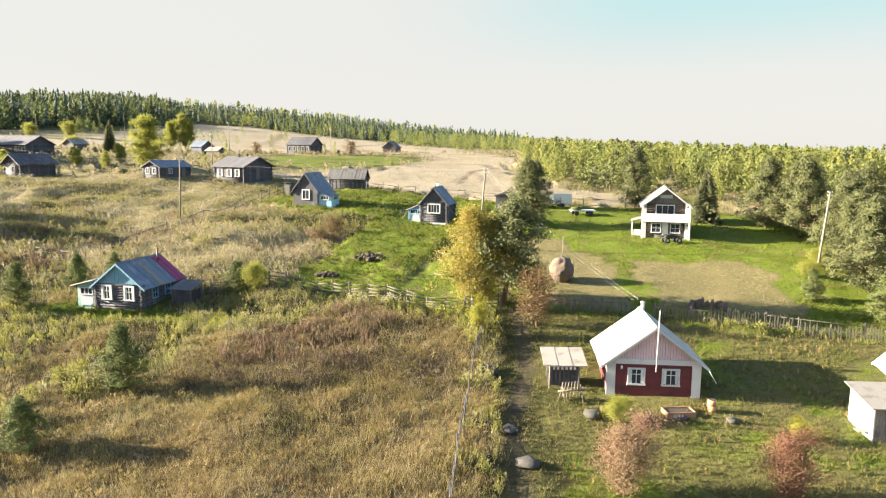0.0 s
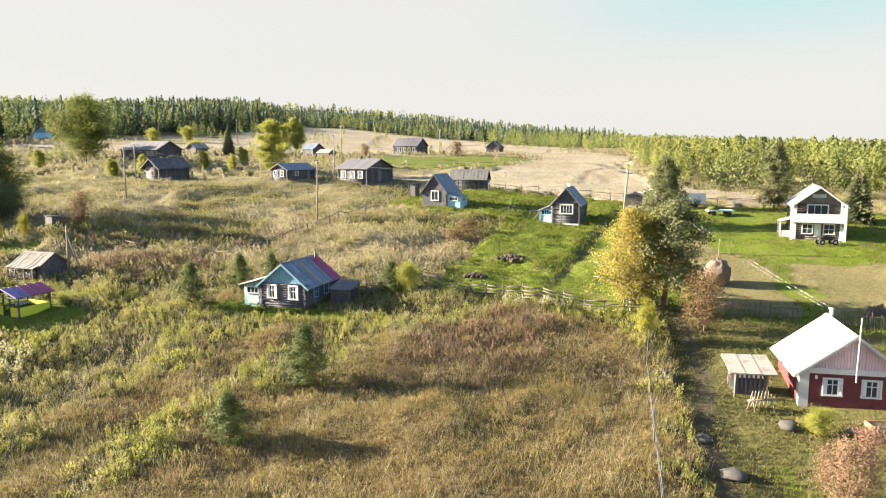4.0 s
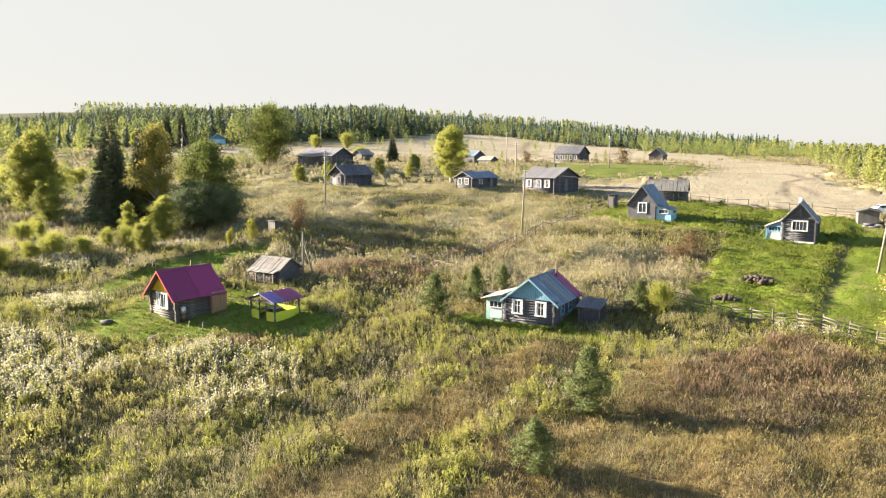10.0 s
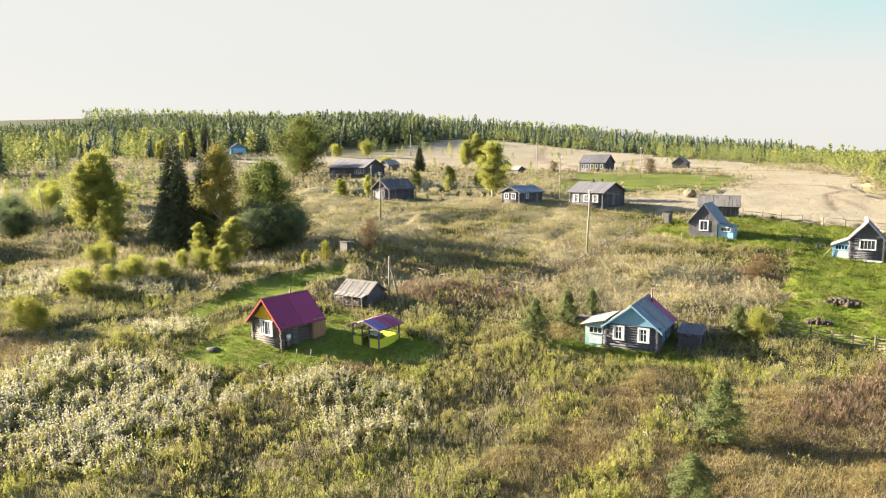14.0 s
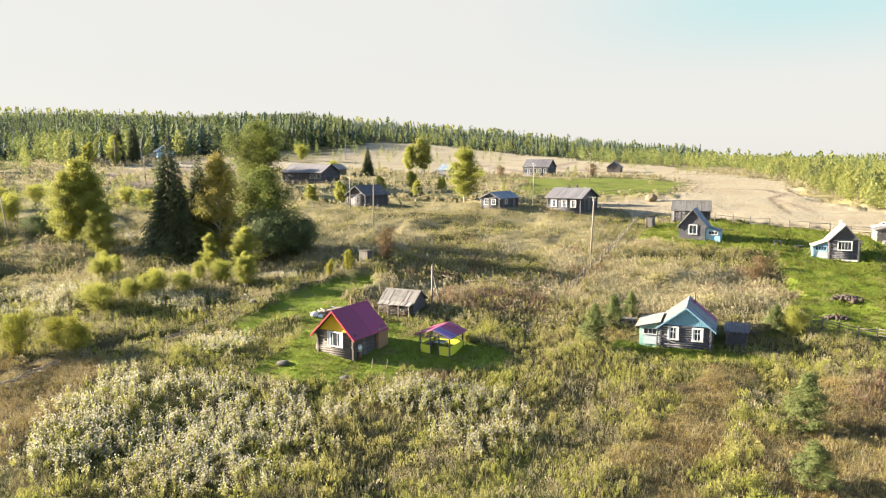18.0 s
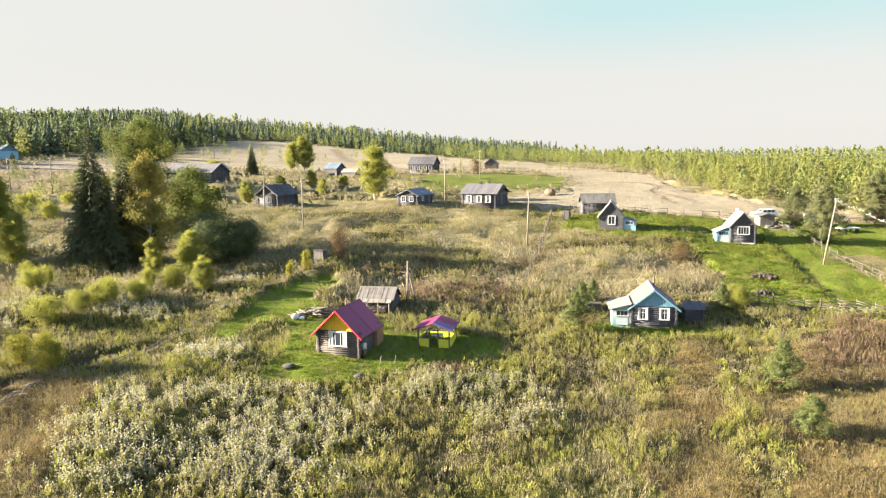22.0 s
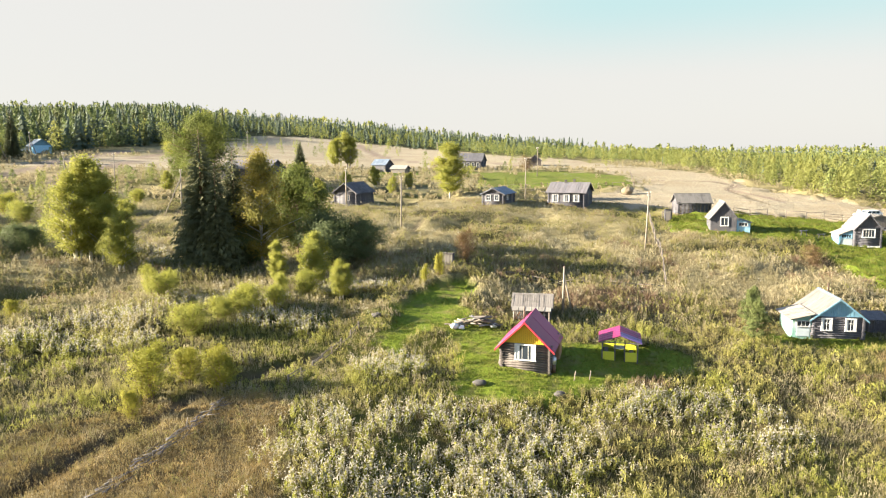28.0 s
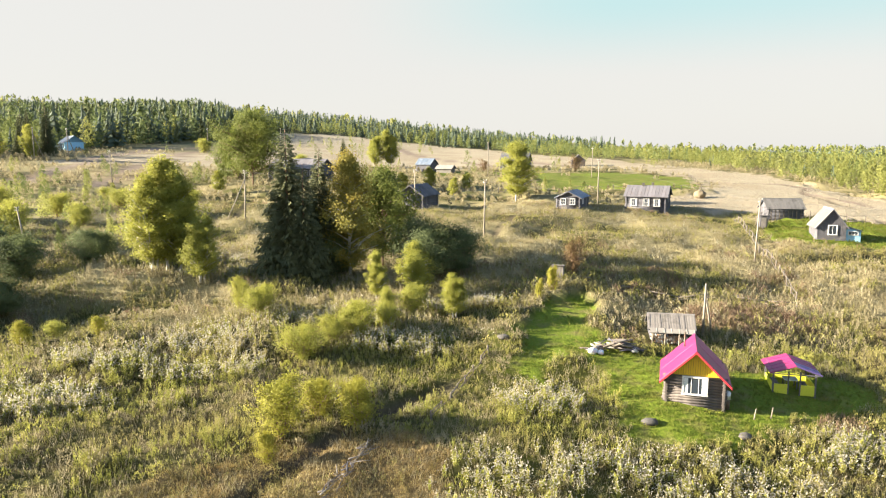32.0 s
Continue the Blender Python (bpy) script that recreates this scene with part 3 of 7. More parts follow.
# ---- builders ----
def part(name, bm, material, parent=None, label="", m=None):
    me = bpy.data.meshes.new(name)
    bm.to_mesh(me)
    bm.free()
    for k in material if isinstance(material, (list, tuple)) else [material]:
        me.materials.append(k)
    ob = new(name, me)
    ob.parent = parent
    if m is not None:
        ob.matrix_local = m
    return tagged(ob, label)


def thing(name, x, y, yaw=0.0, label="", category="", group="", sink=0.0, z=None):
    ob = new(name)
    ob.empty_display_size = 0.3
    ob.matrix_local = pose(x, y, (gz(x, y) if z is None else z) - sink, 0, 0, yaw)
    return tagged(ob, label, category, group)


def hexa(bm, c, mi=0):
    """A solid from 8 corners: four below, four above, both going round the same way."""
    v = [bm.verts.new(p) for p in c]
    for f in ((3, 2, 1, 0), (4, 5, 6, 7), (0, 1, 5, 4), (1, 2, 6, 5), (2, 3, 7, 6), (3, 0, 4, 7)):
        bm.faces.new([v[i] for i in f]).material_index = mi
    return v


def box(bm, x0, y0, z0, x1, y1, z1, mi=0):
    return hexa(bm, [(x0, y0, z0), (x1, y0, z0), (x1, y1, z0), (x0, y1, z0), (x0, y0, z1), (x1, y0, z1), (x1, y1, z1), (x0, y1, z1)], mi)


def rod(bm, a, b, r0, r1=None, sides=8, mi=0):
    """A tapered round bar from a to b."""
    a, b, r1 = Vector(a), Vector(b), r0 if r1 is None else r1
    q = (b - a).to_track_quat("Z", "Y")
    lo, hi = [], []
    for i in range(sides):
        w = Vector((math.cos(i * 2 * math.pi / sides), math.sin(i * 2 * math.pi / sides), 0))
        lo.append(bm.verts.new(a + q @ (w * r0)))
        hi.append(bm.verts.new(b + q @ (w * r1)))
    for i in range(sides):
        f = bm.faces.new((lo[i], lo[i - sides + 1], hi[i - sides + 1], hi[i]))
        f.smooth, f.material_index = True, mi
    bm.faces.new(lo[::-1]).material_index = mi
    bm.faces.new(hi).material_index = mi


def blob(bm, c, rx, ry, rz, rough=0.25, seed=0, mi=0, level=2):
    g = bmesh.ops.create_icosphere(bm, subdivisions=level, radius=1.0)
    for v in g["verts"]:
        k = 1 + rough * (noise.noise(v.co * 1.7 + Vector((seed * 3.1, seed, 0))))
        v.co = Vector(c) + Vector((v.co.x * rx * k, v.co.y * ry * k, v.co.z * rz * k))
        for f in v.link_faces:
            f.smooth, f.material_index = True, mi


def log_wall(parent, name, mat, a, b, h, pitch=0.22, over=0.22, base=0.0):
    """Round logs laid up between two corners, with ends that stick out at the corners."""
    a, b = Vector((*a, 0)), Vector((*b, 0))
    way, ln = (b - a).normalized(), (b - a).length
    n = max(3, round((h - base) / pitch))
    bm = bmesh.new()
    box(bm, 0, 0.01, base, ln, 0.06, h - 0.02)
    yaw = math.degrees(math.atan2(way.y, way.x))
    wall = part(name, bm, mat, parent, m=pose(a.x, a.y, 0, 0, 0, yaw))
    kinds = []
    for k in range(3):
        bm = bmesh.new()
        o = over + (-0.04, 0.0, 0.05)[k]
        r = pitch * (0.5, 0.52, 0.54)[k]
        rod(bm, (-o, 0, 0), (ln + o * 0.9, 0, 0), r, r * 0.96, 7)
        me = bpy.data.meshes.new("log")
        bm.to_mesh(me)
        bm.free()
        me.materials.append(mat)
        kinds.append(me)
    for i in range(n):
        lg = new("log", random.choice(kinds))
        lg.parent = wall
        lg.matrix_local = pose(random.uniform(-0.03, 0.03), random.uniform(-0.008, 0.008), base + (i + 0.5) * (h - base) / n, 0, random.uniform(-0.15, 0.15), 0)
    return wall


def board_wall(parent, name, mat, a, b, h, width=0.16, thick=0.04, base=0.0, top=None, label=""):
    """Upright boards between two corners; top(u) gives the height at u from 0 to 1, for gables and lean-tos."""
    bm = bmesh.new()
    a, b = Vector((*a, 0)), Vector((*b, 0))
    n = max(2, round((b - a).length / width))
    side = Vector(((b - a).y, -(b - a).x, 0)).normalized()
    for i in range(n):
        u0, u1 = i / n + 0.05 / n, (i + 1) / n - 0.05 / n
        t0, t1 = (top(u0), top(u1)) if top else (h, h)
        if max(t0, t1) <= base + 0.02:
            continue
        p, q = a.lerp(b, u0), a.lerp(b, u1)
        w = side * (thick + random.uniform(-0.008, 0.008))
        z = lambda k, s: Vector((k.x, k.y, s))
        lo = base - random.uniform(0, 0.015)
        hexa(bm, [z(p + w, lo), z(q + w, lo), z(q, lo), z(p, lo), z(p + w, max(t0, base)), z(q + w, max(t1, base)), z(q, max(t1, base)), z(p, max(t0, base))])
    return tagged(part(name, bm, mat, parent, label), kind="stuff")


def lap_wall(parent, name, mat, a, b, h, base=0.0, width=0.21):
    """Horizontal weatherboards."""
    bm = bmesh.new()
    a, b = Vector((*a, 0)), Vector((*b, 0))
    side = Vector(((b - a).y, -(b - a).x, 0)).normalized()
    n = round((h - base) / width)
    for i in range(n):
        z0, z1 = base + (h - base) * i / n, base + (h - base) * (i + 0.97) / n
        o, k = side * 0.07, side * 0.012
        u = lambda p, s: Vector((p.x, p.y, s))
        hexa(bm, [u(a + o, z0), u(b + o, z0), u(b, z0), u(a, z0), u(a + k, z1), u(b + k, z1), u(b, z1), u(a, z1)])
    return tagged(part(name, bm, mat, parent), kind="stuff")


def slope(parent, name, mat, x0, z0, x1, z1, y0, y1, strip=0.5, thick=0.05, jitter=0.01, ragged=0.0, label="", gap=0.01, pick=None):
    """One side of a roof from the eave (x0, z0) to the ridge (x1, z1): an underlay and sheets laid from eave to ridge."""
    mats = mat if isinstance(mat, list) else [mat]
    bm = bmesh.new()
    hexa(bm, [(x0 * 0.98, y0 + 0.03, z0 - 0.05), (x1, y0 + 0.03, z1 - 0.05), (x1, y1 - 0.03, z1 - 0.05), (x0 * 0.98, y1 - 0.03, z0 - 0.05), (x0 * 0.98, y0 + 0.03, z0 - 0.015), (x1, y0 + 0.03, z1 - 0.015), (x1, y1 - 0.03, z1 - 0.015), (x0 * 0.98, y1 - 0.03, z0 - 0.015)])
    bmesh.ops.recalc_face_normals(bm, faces=bm.faces)
    roof = part(name, bm, BOARD_DARK, parent, label)
    n = max(2, round((y1 - y0) / strip))
    for i in range(n):
        bm = bmesh.new()
        a, b = y0 + (y1 - y0) * i / n + gap / 2, y0 + (y1 - y0) * (i + 1) / n - gap / 2
        e = random.uniform(-ragged, ragged)
        xs, zs = x0 + (x0 - x1) * e, z0 + (z0 - z1) * e
        l = random.uniform(-jitter, jitter)
        r = l + random.uniform(-jitter, jitter) * 0.5
        k = thick
        m = 0.5 * (a + b)
        if strip > 0.3:
            sec = [(a, 0), (a + 0.02, k), (a + 0.05, k + 0.03), (a + 0.09, k), (m, k + 0.004), (b, k), (b, 0)]
        else:
            sec = [(a, 0), (a, k), (m, k + 0.01), (b, k), (b, 0)]
        lo = [bm.verts.new((xs, y, zs + l + w)) for y, w in sec]
        hi = [bm.verts.new((x1, y, z1 + r + w)) for y, w in sec]
        for j in range(len(sec)):
            q = (j + 1) % len(sec)
            bm.faces.new((lo[j], lo[q], hi[q], hi[j]))
        bm.faces.new(lo)
        bm.faces.new(hi[::-1])
        bmesh.ops.recalc_face_normals(bm, faces=bm.faces)
        part("roof_sheet" if strip > 0.3 else "roof_board", bm, mats[pick(i)] if pick else mats[0], roof)
    return roof


def window(parent, m, w, h, cols=2, rows=2, frame=None, curtain=False, casing=0.1, head=0.0):
    """A window set on a wall: m puts its lower middle on the wall, looking out along -y. head: where an upper row of small panes begins."""
    frame = frame or WHITE_PAINT
    bm = bmesh.new()
    box(bm, -w / 2, -0.08, 0, -w / 2 + casing, 0.02, h)
    box(bm, w / 2 - casing, -0.08, 0, w / 2, 0.02, h)
    box(bm, -w / 2 + casing, -0.08, h - casing, w / 2 - casing, 0.02, h)
    box(bm, -w / 2 - 0.03, -0.11, -0.03, w / 2 + 0.03, 0.02, casing * 0.7)
    win = part("window", bm, frame, parent, m=m)
    iw, i0, i1 = w - 2 * casing, casing * 0.7, h - casing
    bm = bmesh.new()
    for i in range(1, cols):
        x = -iw / 2 + iw * i / cols
        box(bm, x - 0.025, -0.05, i0, x + 0.025, 0.0, i1)
    for j in range(1, rows):
        z = i0 + (i1 - i0) * (head if head and rows == 2 else j / rows)
        box(bm, -iw / 2, -0.048, z - 0.022, iw / 2, 0.0, z + 0.022)
    part("sash", bm, frame, win)
    bm = bmesh.new()
    box(bm, -iw / 2, -0.03, i0, iw / 2, -0.018, i1)
    part("pane", bm, GLASS, win)
    if curtain:
        for s in (-1, 1):
            bm = bmesh.new()
            n = 6
            rows = [[bm.verts.new((s * iw * (0.49 - 0.18 * i / n), -0.033 - 0.006 * (i % 2), z)) for i in range(n + 1)] for z in (i0 + 0.02, i1 - 0.02)]
            for i in range(n):
                bm.faces.new((rows[0][i], rows[0][i + 1], rows[1][i + 1], rows[1][i]))
            part("curtain", bm, CURTAIN, win)
    return win


def door(parent, m, w, h, mat, handle=True):
    bm = bmesh.new()
    n = max(3, round(w / 0.16))
    for i in range(n):
        box(bm, -w / 2 + w * i / n + 0.004, -0.06, 0, -w / 2 + w * (i + 1) / n - 0.004, 0.0, h)
    box(bm, -w / 2, -0.085, h * 0.2, w / 2, -0.06, h * 0.2 + 0.1)
    box(bm, -w / 2, -0.085, h * 0.75, w / 2, -0.06, h * 0.75 + 0.1)
    d = part("door", bm, mat, parent, m=m)
    if handle:
        bm = bmesh.new()
        rod(bm, (w * 0.35, -0.12, h * 0.48), (w * 0.35, -0.12, h * 0.56), 0.012, None, 6)
        rod(bm, (w * 0.35, -0.12, h * 0.52), (w * 0.35, -0.06, h * 0.52), 0.01, None, 6)
        part("handle", bm, IRON, d)
    return d


def on_wall(side, w, d, u, z, off=0.1):
    """The pose of a window or door on a side of a house; u runs along the wall from its middle."""
    if side == "front":
        return pose(u, -off, z)
    if side == "back":
        return pose(-u, d + off, z, 0, 0, 180)
    if side == "right":
        return pose(w / 2 + off, d / 2 + u, z, 0, 0, 90)
    return pose(-w / 2 - off, d / 2 - u, z, 0, 0, -90)


def house(name, label, category, x, y, yaw, w, d, h, rise, wall="log", wall_mat=None, gable_mat=None, roof=None, over=0.35, eave=0.4, strip=0.5, jitter=0.01,
          ragged=0.0, base=0.0, trim=None, group="", thick=0.05, sink=0.0, back_gable=True, pick=None):
    """A gabled building, its gable to the front; parts: four walls, gables, roof slopes, ridge cap and barge boards."""
    wall_mat, gable_mat = wall_mat or LOG_DARK, gable_mat or BOARD_DARK
    left_mat, right_mat = roof if isinstance(roof, tuple) else (roof or ROOF_SLATE,) * 2
    ob = thing(name, x, y, yaw, label, category, group, sink)
    c = [(-w / 2, 0), (w / 2, 0), (w / 2, d), (-w / 2, d)]
    make = {"log": log_wall, "board": board_wall, "lap": lap_wall}[wall]
    for i, n in enumerate(("front_wall", "right_wall", "back_wall", "left_wall")):
        make(ob, n, wall_mat, c[i], c[(i + 1) % 4], h, base=base - 0.3)
    bm = bmesh.new()
    box(bm, -w / 2 + 0.06, 0.06, -0.4, w / 2 - 0.06, d - 0.06, h - 0.03)
    part("wall_core", bm, wall_mat, ob)
    top = lambda u: h + rise * (1 - abs(2 * u - 1)) - 0.03
    board_wall(ob, "front_gable", gable_mat, (-w / 2, 0.02), (w / 2, 0.02), h, base=h, top=top, width=0.17)
    if back_gable:
        board_wall(ob, "back_gable", gable_mat, (w / 2, d - 0.02), (-w / 2, d - 0.02), h, base=h, top=top, width=0.2)
    k = rise / (w / 2)
    ze, xe = h - k * eave, w / 2 + eave
    lm = [left_mat] if not isinstance(left_mat, list) else left_mat
    rm = [right_mat] if not isinstance(right_mat, list) else right_mat
    slope(ob, "left_roof", lm, -xe, ze, 0.0, h + rise, -over, d + over, strip, thick, jitter, ragged, pick=pick if len(lm) > 1 else None)
    slope(ob, "right_roof", rm, xe, ze, 0.0, h + rise, -over, d + over, strip, thick, jitter, ragged, pick=pick if len(rm) > 1 else None)
    bm = bmesh.new()
    zt = h + rise + thick
    for s in (-1, 1):
        hexa(bm, [(0, -over - 0.02, zt), (s * 0.16, -over - 0.02, zt - 0.16 * k), (s * 0.16, d + over + 0.02, zt - 0.16 * k), (0, d + over + 0.02, zt),
                  (0, -over - 0.02, zt + 0.03), (s * 0.16, -over - 0.02, zt + 0.03 - 0.16 * k), (s * 0.16, d + over + 0.02, zt + 0.03 - 0.16 * k), (0, d + over + 0.02, zt + 0.03)])
    bmesh.ops.recalc_face_normals(bm, faces=bm.faces)
    part("ridge_cap", bm, rm[0], ob)
    for nm, yy in (("front_barge", -over), ("back_barge", d + over)):
        bm = bmesh.new()
        for s in (-1, 1):
            hexa(bm, [(s * xe, yy - 0.025, ze - 0.14), (0, yy - 0.025, h + rise - 0.14), (0, yy + 0.012, h + rise - 0.14), (s * xe, yy + 0.012, ze - 0.14),
                      (s * xe, yy - 0.025, ze + 0.03), (0, yy - 0.025, h + rise + 0.03), (0, yy + 0.012, h + rise + 0.03), (s * xe, yy + 0.012, ze + 0.03)])
        bmesh.ops.recalc_face_normals(bm, faces=bm.faces)
        part(nm, bm, trim or gable_mat, ob)
    ob["size"] = (w, d, h)
    return ob


def lean_to(parent, x0, x1, y0, y1, h0, h1, wall_mat, roof_mat, over=0.2, name="annex", strip=0.5):
    """A lean-to beside a house: roof falls from height h1 at x1 to h0 at x0."""
    lo, hi = (x0, x1) if x0 < x1 else (x1, x0)
    ob = part(name, bm_core(lo, hi, y0, y1, min(h0, h1)), wall_mat, parent)
    f = (lambda u: h0 + (h1 - h0) * u) if x0 < x1 else (lambda u: h1 + (h0 - h1) * u)
    board_wall(ob, "front_cladding", wall_mat, (lo, y0), (hi, y0), 0, top=f, base=-0.3)
    board_wall(ob, "back_cladding", wall_mat, (hi, y1), (lo, y1), 0, top=lambda u: f(1 - u), base=-0.3)
    if x0 < x1:
        board_wall(ob, "side_cladding", wall_mat, (x0, y1), (x0, y0), h0, base=-0.3)
    else:
        board_wall(ob, "side_cladding", wall_mat, (x0, y0), (x0, y1), h0, base=-0.3)
    k = (h1 - h0) / (x1 - x0)
    xo = x0 - over if x0 < x1 else x0 + over
    slope(ob, "annex_roof", roof_mat, xo, h0 + k * (xo - x0), x1, h1, y0 - over, y1 + over, strip)
    return ob


def bm_core(lo, hi, y0, y1, h):
    bm = bmesh.new()
    box(bm, lo + 0.03, y0 + 0.03, -0.4, hi - 0.03, y1 - 0.03, h - 0.05)
    return bm


def chimney(parent, x, y, z0, z1, r=0.16, mat=None, pipe=False):
    bm = bmesh.new()
    if pipe:
        rod(bm, (x, y, z0), (x, y, z1), r, None, 8)
        rod(bm, (x, y, z1 + 0.05), (x, y, z1 + 0.12), r * 1.7, r * 0.3, 8)
    else:
        box(bm, x - r, y - r, z0, x + r, y + r, z1 - 0.12)
        box(bm, x - r - 0.05, y - r - 0.05, z1 - 0.12, x + r + 0.05, y + r + 0.05, z1)
    return part("chimney", bm, mat or IRON, parent)

# ---- plants ----
def leaf_cloud(rng, centers, n_each, spread, size, droop=0.3):
    """Small leaf blades round limb ends, facing mostly outwards: arrays of triangles."""
    c = np.repeat(centers, n_each, 0) + rng.normal(0, 1, (len(centers) * n_each, 3)) * spread
    n = len(c)
    out = c * np.array([1, 1, 0])
    out = out / (np.linalg.norm(out, axis=1, keepdims=True) + 0.02) + np.array([0, 0, 0.35])
    face = out + rng.normal(0, 0.55, (n, 3))
    a = np.cross(face, rng.normal(0, 1, (n, 3)))
    a[:, 2] -= droop * np.linalg.norm(a, axis=1)
    a /= np.linalg.norm(a, axis=1, keepdims=True)
    b = np.cross(face, a)
    b /= np.linalg.norm(b, axis=1, keepdims=True)
    s = size * rng.uniform(0.6, 1.3, (n, 1))
    v = np.stack([c - a * s * 0.6 - b * s * 0.6, c - a * s * 0.6 + b * s * 0.6, c + a * s], 1).reshape(-1, 3)
    return v, np.arange(n * 3).reshape(-1, 3)


def limbs(bm, rng, height, spread, count, start, r, up=0.5):
    """Limbs from the trunk; returns their outer points."""
    ends = []
    for i in range(count):
        t = start + (0.93 - start) * (i + rng.uniform(0, 1)) / count
        ang = i * 2.4 + rng.uniform(-0.5, 0.5)
        ln = spread(t) * rng.uniform(0.5, 1.2)
        a = Vector((0, 0, height * t))
        b = a + Vector((math.cos(ang) * ln, math.sin(ang) * ln, ln * up * rng.uniform(0.5, 1.2)))
        mid = a.lerp(b, 0.5) + Vector((0, 0, ln * 0.08))
        rr = r * (1 - t) * 0.3 + 0.003
        rod(bm, a, mid, rr, rr * 0.7, 4)
        rod(bm, mid, b, rr * 0.7, rr * 0.3, 3)
        for u in (0.45, 0.75, 1.0):
            ends.append(np.array(a.lerp(b, u)) + rng.normal(0, 0.12, 3) * ln)
    return ends


def broadleaf(seed, leaf, bark, width=0.32, start=0.18, stems=1, n=26, each=26, size=0.017, up=0.6, shape=0.55, loose=0.042, pointed=False):
    """Unit-height deciduous tree: (trunk mesh, crown mesh)."""
    rng = np.random.default_rng(seed)
    bm, ends = bmesh.new(), []
    for s in range(stems):
        sub = bmesh.new()
        k = 1.0 if s == 0 else rng.uniform(0.7, 0.95)
        prev, r = Vector((0, 0, -0.03)), 0.0135
        for j in range(5):
            nxt = Vector((rng.normal(0, 0.008), rng.normal(0, 0.008), (j + 1) * 0.19))
            rod(sub, prev, nxt, r * (1 - j * 0.19), r * (1 - (j + 1) * 0.185), 7)
            prev = nxt
        f = (lambda t: width * 1.5 * min(1.0, (t - start + 0.06) / 0.2) * max(0.0, 1 - t) ** 0.85 + 0.012) if pointed else lambda t: width * (max(0.0, math.sin(math.pi * min(1, max(0, (t - start * 0.5)) / (1 - start * 0.5)) ** shape)) ** 0.8 * 0.95 + 0.08)
        e = np.array(limbs(sub, rng, 0.98, f, n, start, 0.018, up))
        e = np.vstack([e, [[0, 0, 0.97], [0, 0, 0.9], [0.02, 0, 0.84]]])
        off = Vector((0, 0, 0)) if stems == 1 else Vector((math.cos(s * 2.1 + seed) * width * 0.35, math.sin(s * 2.1 + seed) * width * 0.35, 0))
        for v in sub.verts:
            v.co = v.co * k + off * (0.5 + v.co.z)
        e = e * k + np.array(off) * (0.5 + e[:, 2:3])
        ends.append(e)
        me = bpy.data.meshes.new("tmp")
        sub.to_mesh(me)
        sub.free()
        bm.from_mesh(me)
        bpy.data.meshes.remove(me)
    trunk = bpy.data.meshes.new("trunk")
    bm.to_mesh(trunk)
    bm.free()
    trunk.materials.append(bark)
    v, f = leaf_cloud(rng, np.vstack(ends), each, np.array([loose, loose, loose * 0.9]) * width / 0.32, size)
    v[:, 2] = np.maximum(v[:, 2], 0.03)
    return trunk, np_mesh("crown", v, f, leaf)


def spruce(seed, needle, width=0.19, boughs=620, start=0.02):
    """Unit-height spruce: a ragged cone of drooping boughs with hanging sprays."""
    rng = np.random.default_rng(seed)
    bm = bmesh.new()
    rod(bm, (0, 0, -0.03), (0, 0, 0.55), 0.017, 0.008, 7)
    rod(bm, (0, 0, 0.55), (0, 0, 0.98), 0.008, 0.002, 6)
    trunk = bpy.data.meshes.new("trunk")
    bm.to_mesh(trunk)
    bm.free()
    trunk.materials.append(BARK_PINE)
    V = []
    for i in range(boughs):
        t = start + (0.985 - start) * (1 - (1 - i / boughs) ** 0.62)
        a = i * 2.39996 + rng.uniform(-0.4, 0.4)
        lobe = 1 + 0.16 * math.sin(a * 2 + seed + t * 7) + 0.1 * math.sin(a * 5 + t * 23)
        ln = (width * (1 - t) ** 0.72 * min(1.0, 0.8 + t * 1.5) * lobe + 0.01) * rng.uniform(0.7, 1.18)
        d, sd = np.array([math.cos(a), math.sin(a), 0]), np.array([-math.sin(a), math.cos(a), 0])
        o = np.array([0, 0, t])
        for s in range(9):
            u = 0.25 + 0.75 * (s + rng.uniform(0.3, 0.9)) / 9
            p = o + d * ln * u + np.array([0, 0, -0.55 * ln * u + 0.3 * ln * u * u])
            q = (ln * (0.19 - 0.09 * u) + 0.005) * rng.uniform(0.7, 1.3)
            for side in (-1, 1):
                tip = p + (sd * side * 0.8 + d * 0.75) * q + np.array([0, 0, -q * rng.uniform(0.4, 1.1)])
                V.append([p - d * q * 0.4 + np.array([0, 0, q * 0.25]), p + d * q * 0.35, tip])
    V = np.array(V).reshape(-1, 3)
    return trunk, np_mesh("crown", V, np.arange(len(V)).reshape(-1, 3), needle)


def pine(seed, needle, width=0.3, start=0.3, n=30, each=60):
    """Unit-height pine: clumped needle tufts on bare limbs."""
    rng = np.random.default_rng(seed)
    bm = bmesh.new()
    rod(bm, (0, 0, -0.03), (0.01, 0, 0.5), 0.022, 0.014, 8)
    rod(bm, (0.01, 0, 0.5), (0, 0.01, 0.96), 0.014, 0.004, 7)
    f = lambda t: width * (1.05 - 0.75 * ((t - start) / (1 - start)) ** 1.4)
    ends = np.array(limbs(bm, rng, 0.98, f, n, start, 0.02, 0.35) + [np.array([0, 0, 0.97])])
    trunk = bpy.data.meshes.new("trunk")
    bm.to_mesh(trunk)
    bm.free()
    trunk.materials.append(BARK_PINE)
    v, f = leaf_cloud(rng, ends, each, np.array([0.04, 0.04, 0.024]) * width / 0.3, 0.0125, -0.3)
    return trunk, np_mesh("crown", v, f, needle)


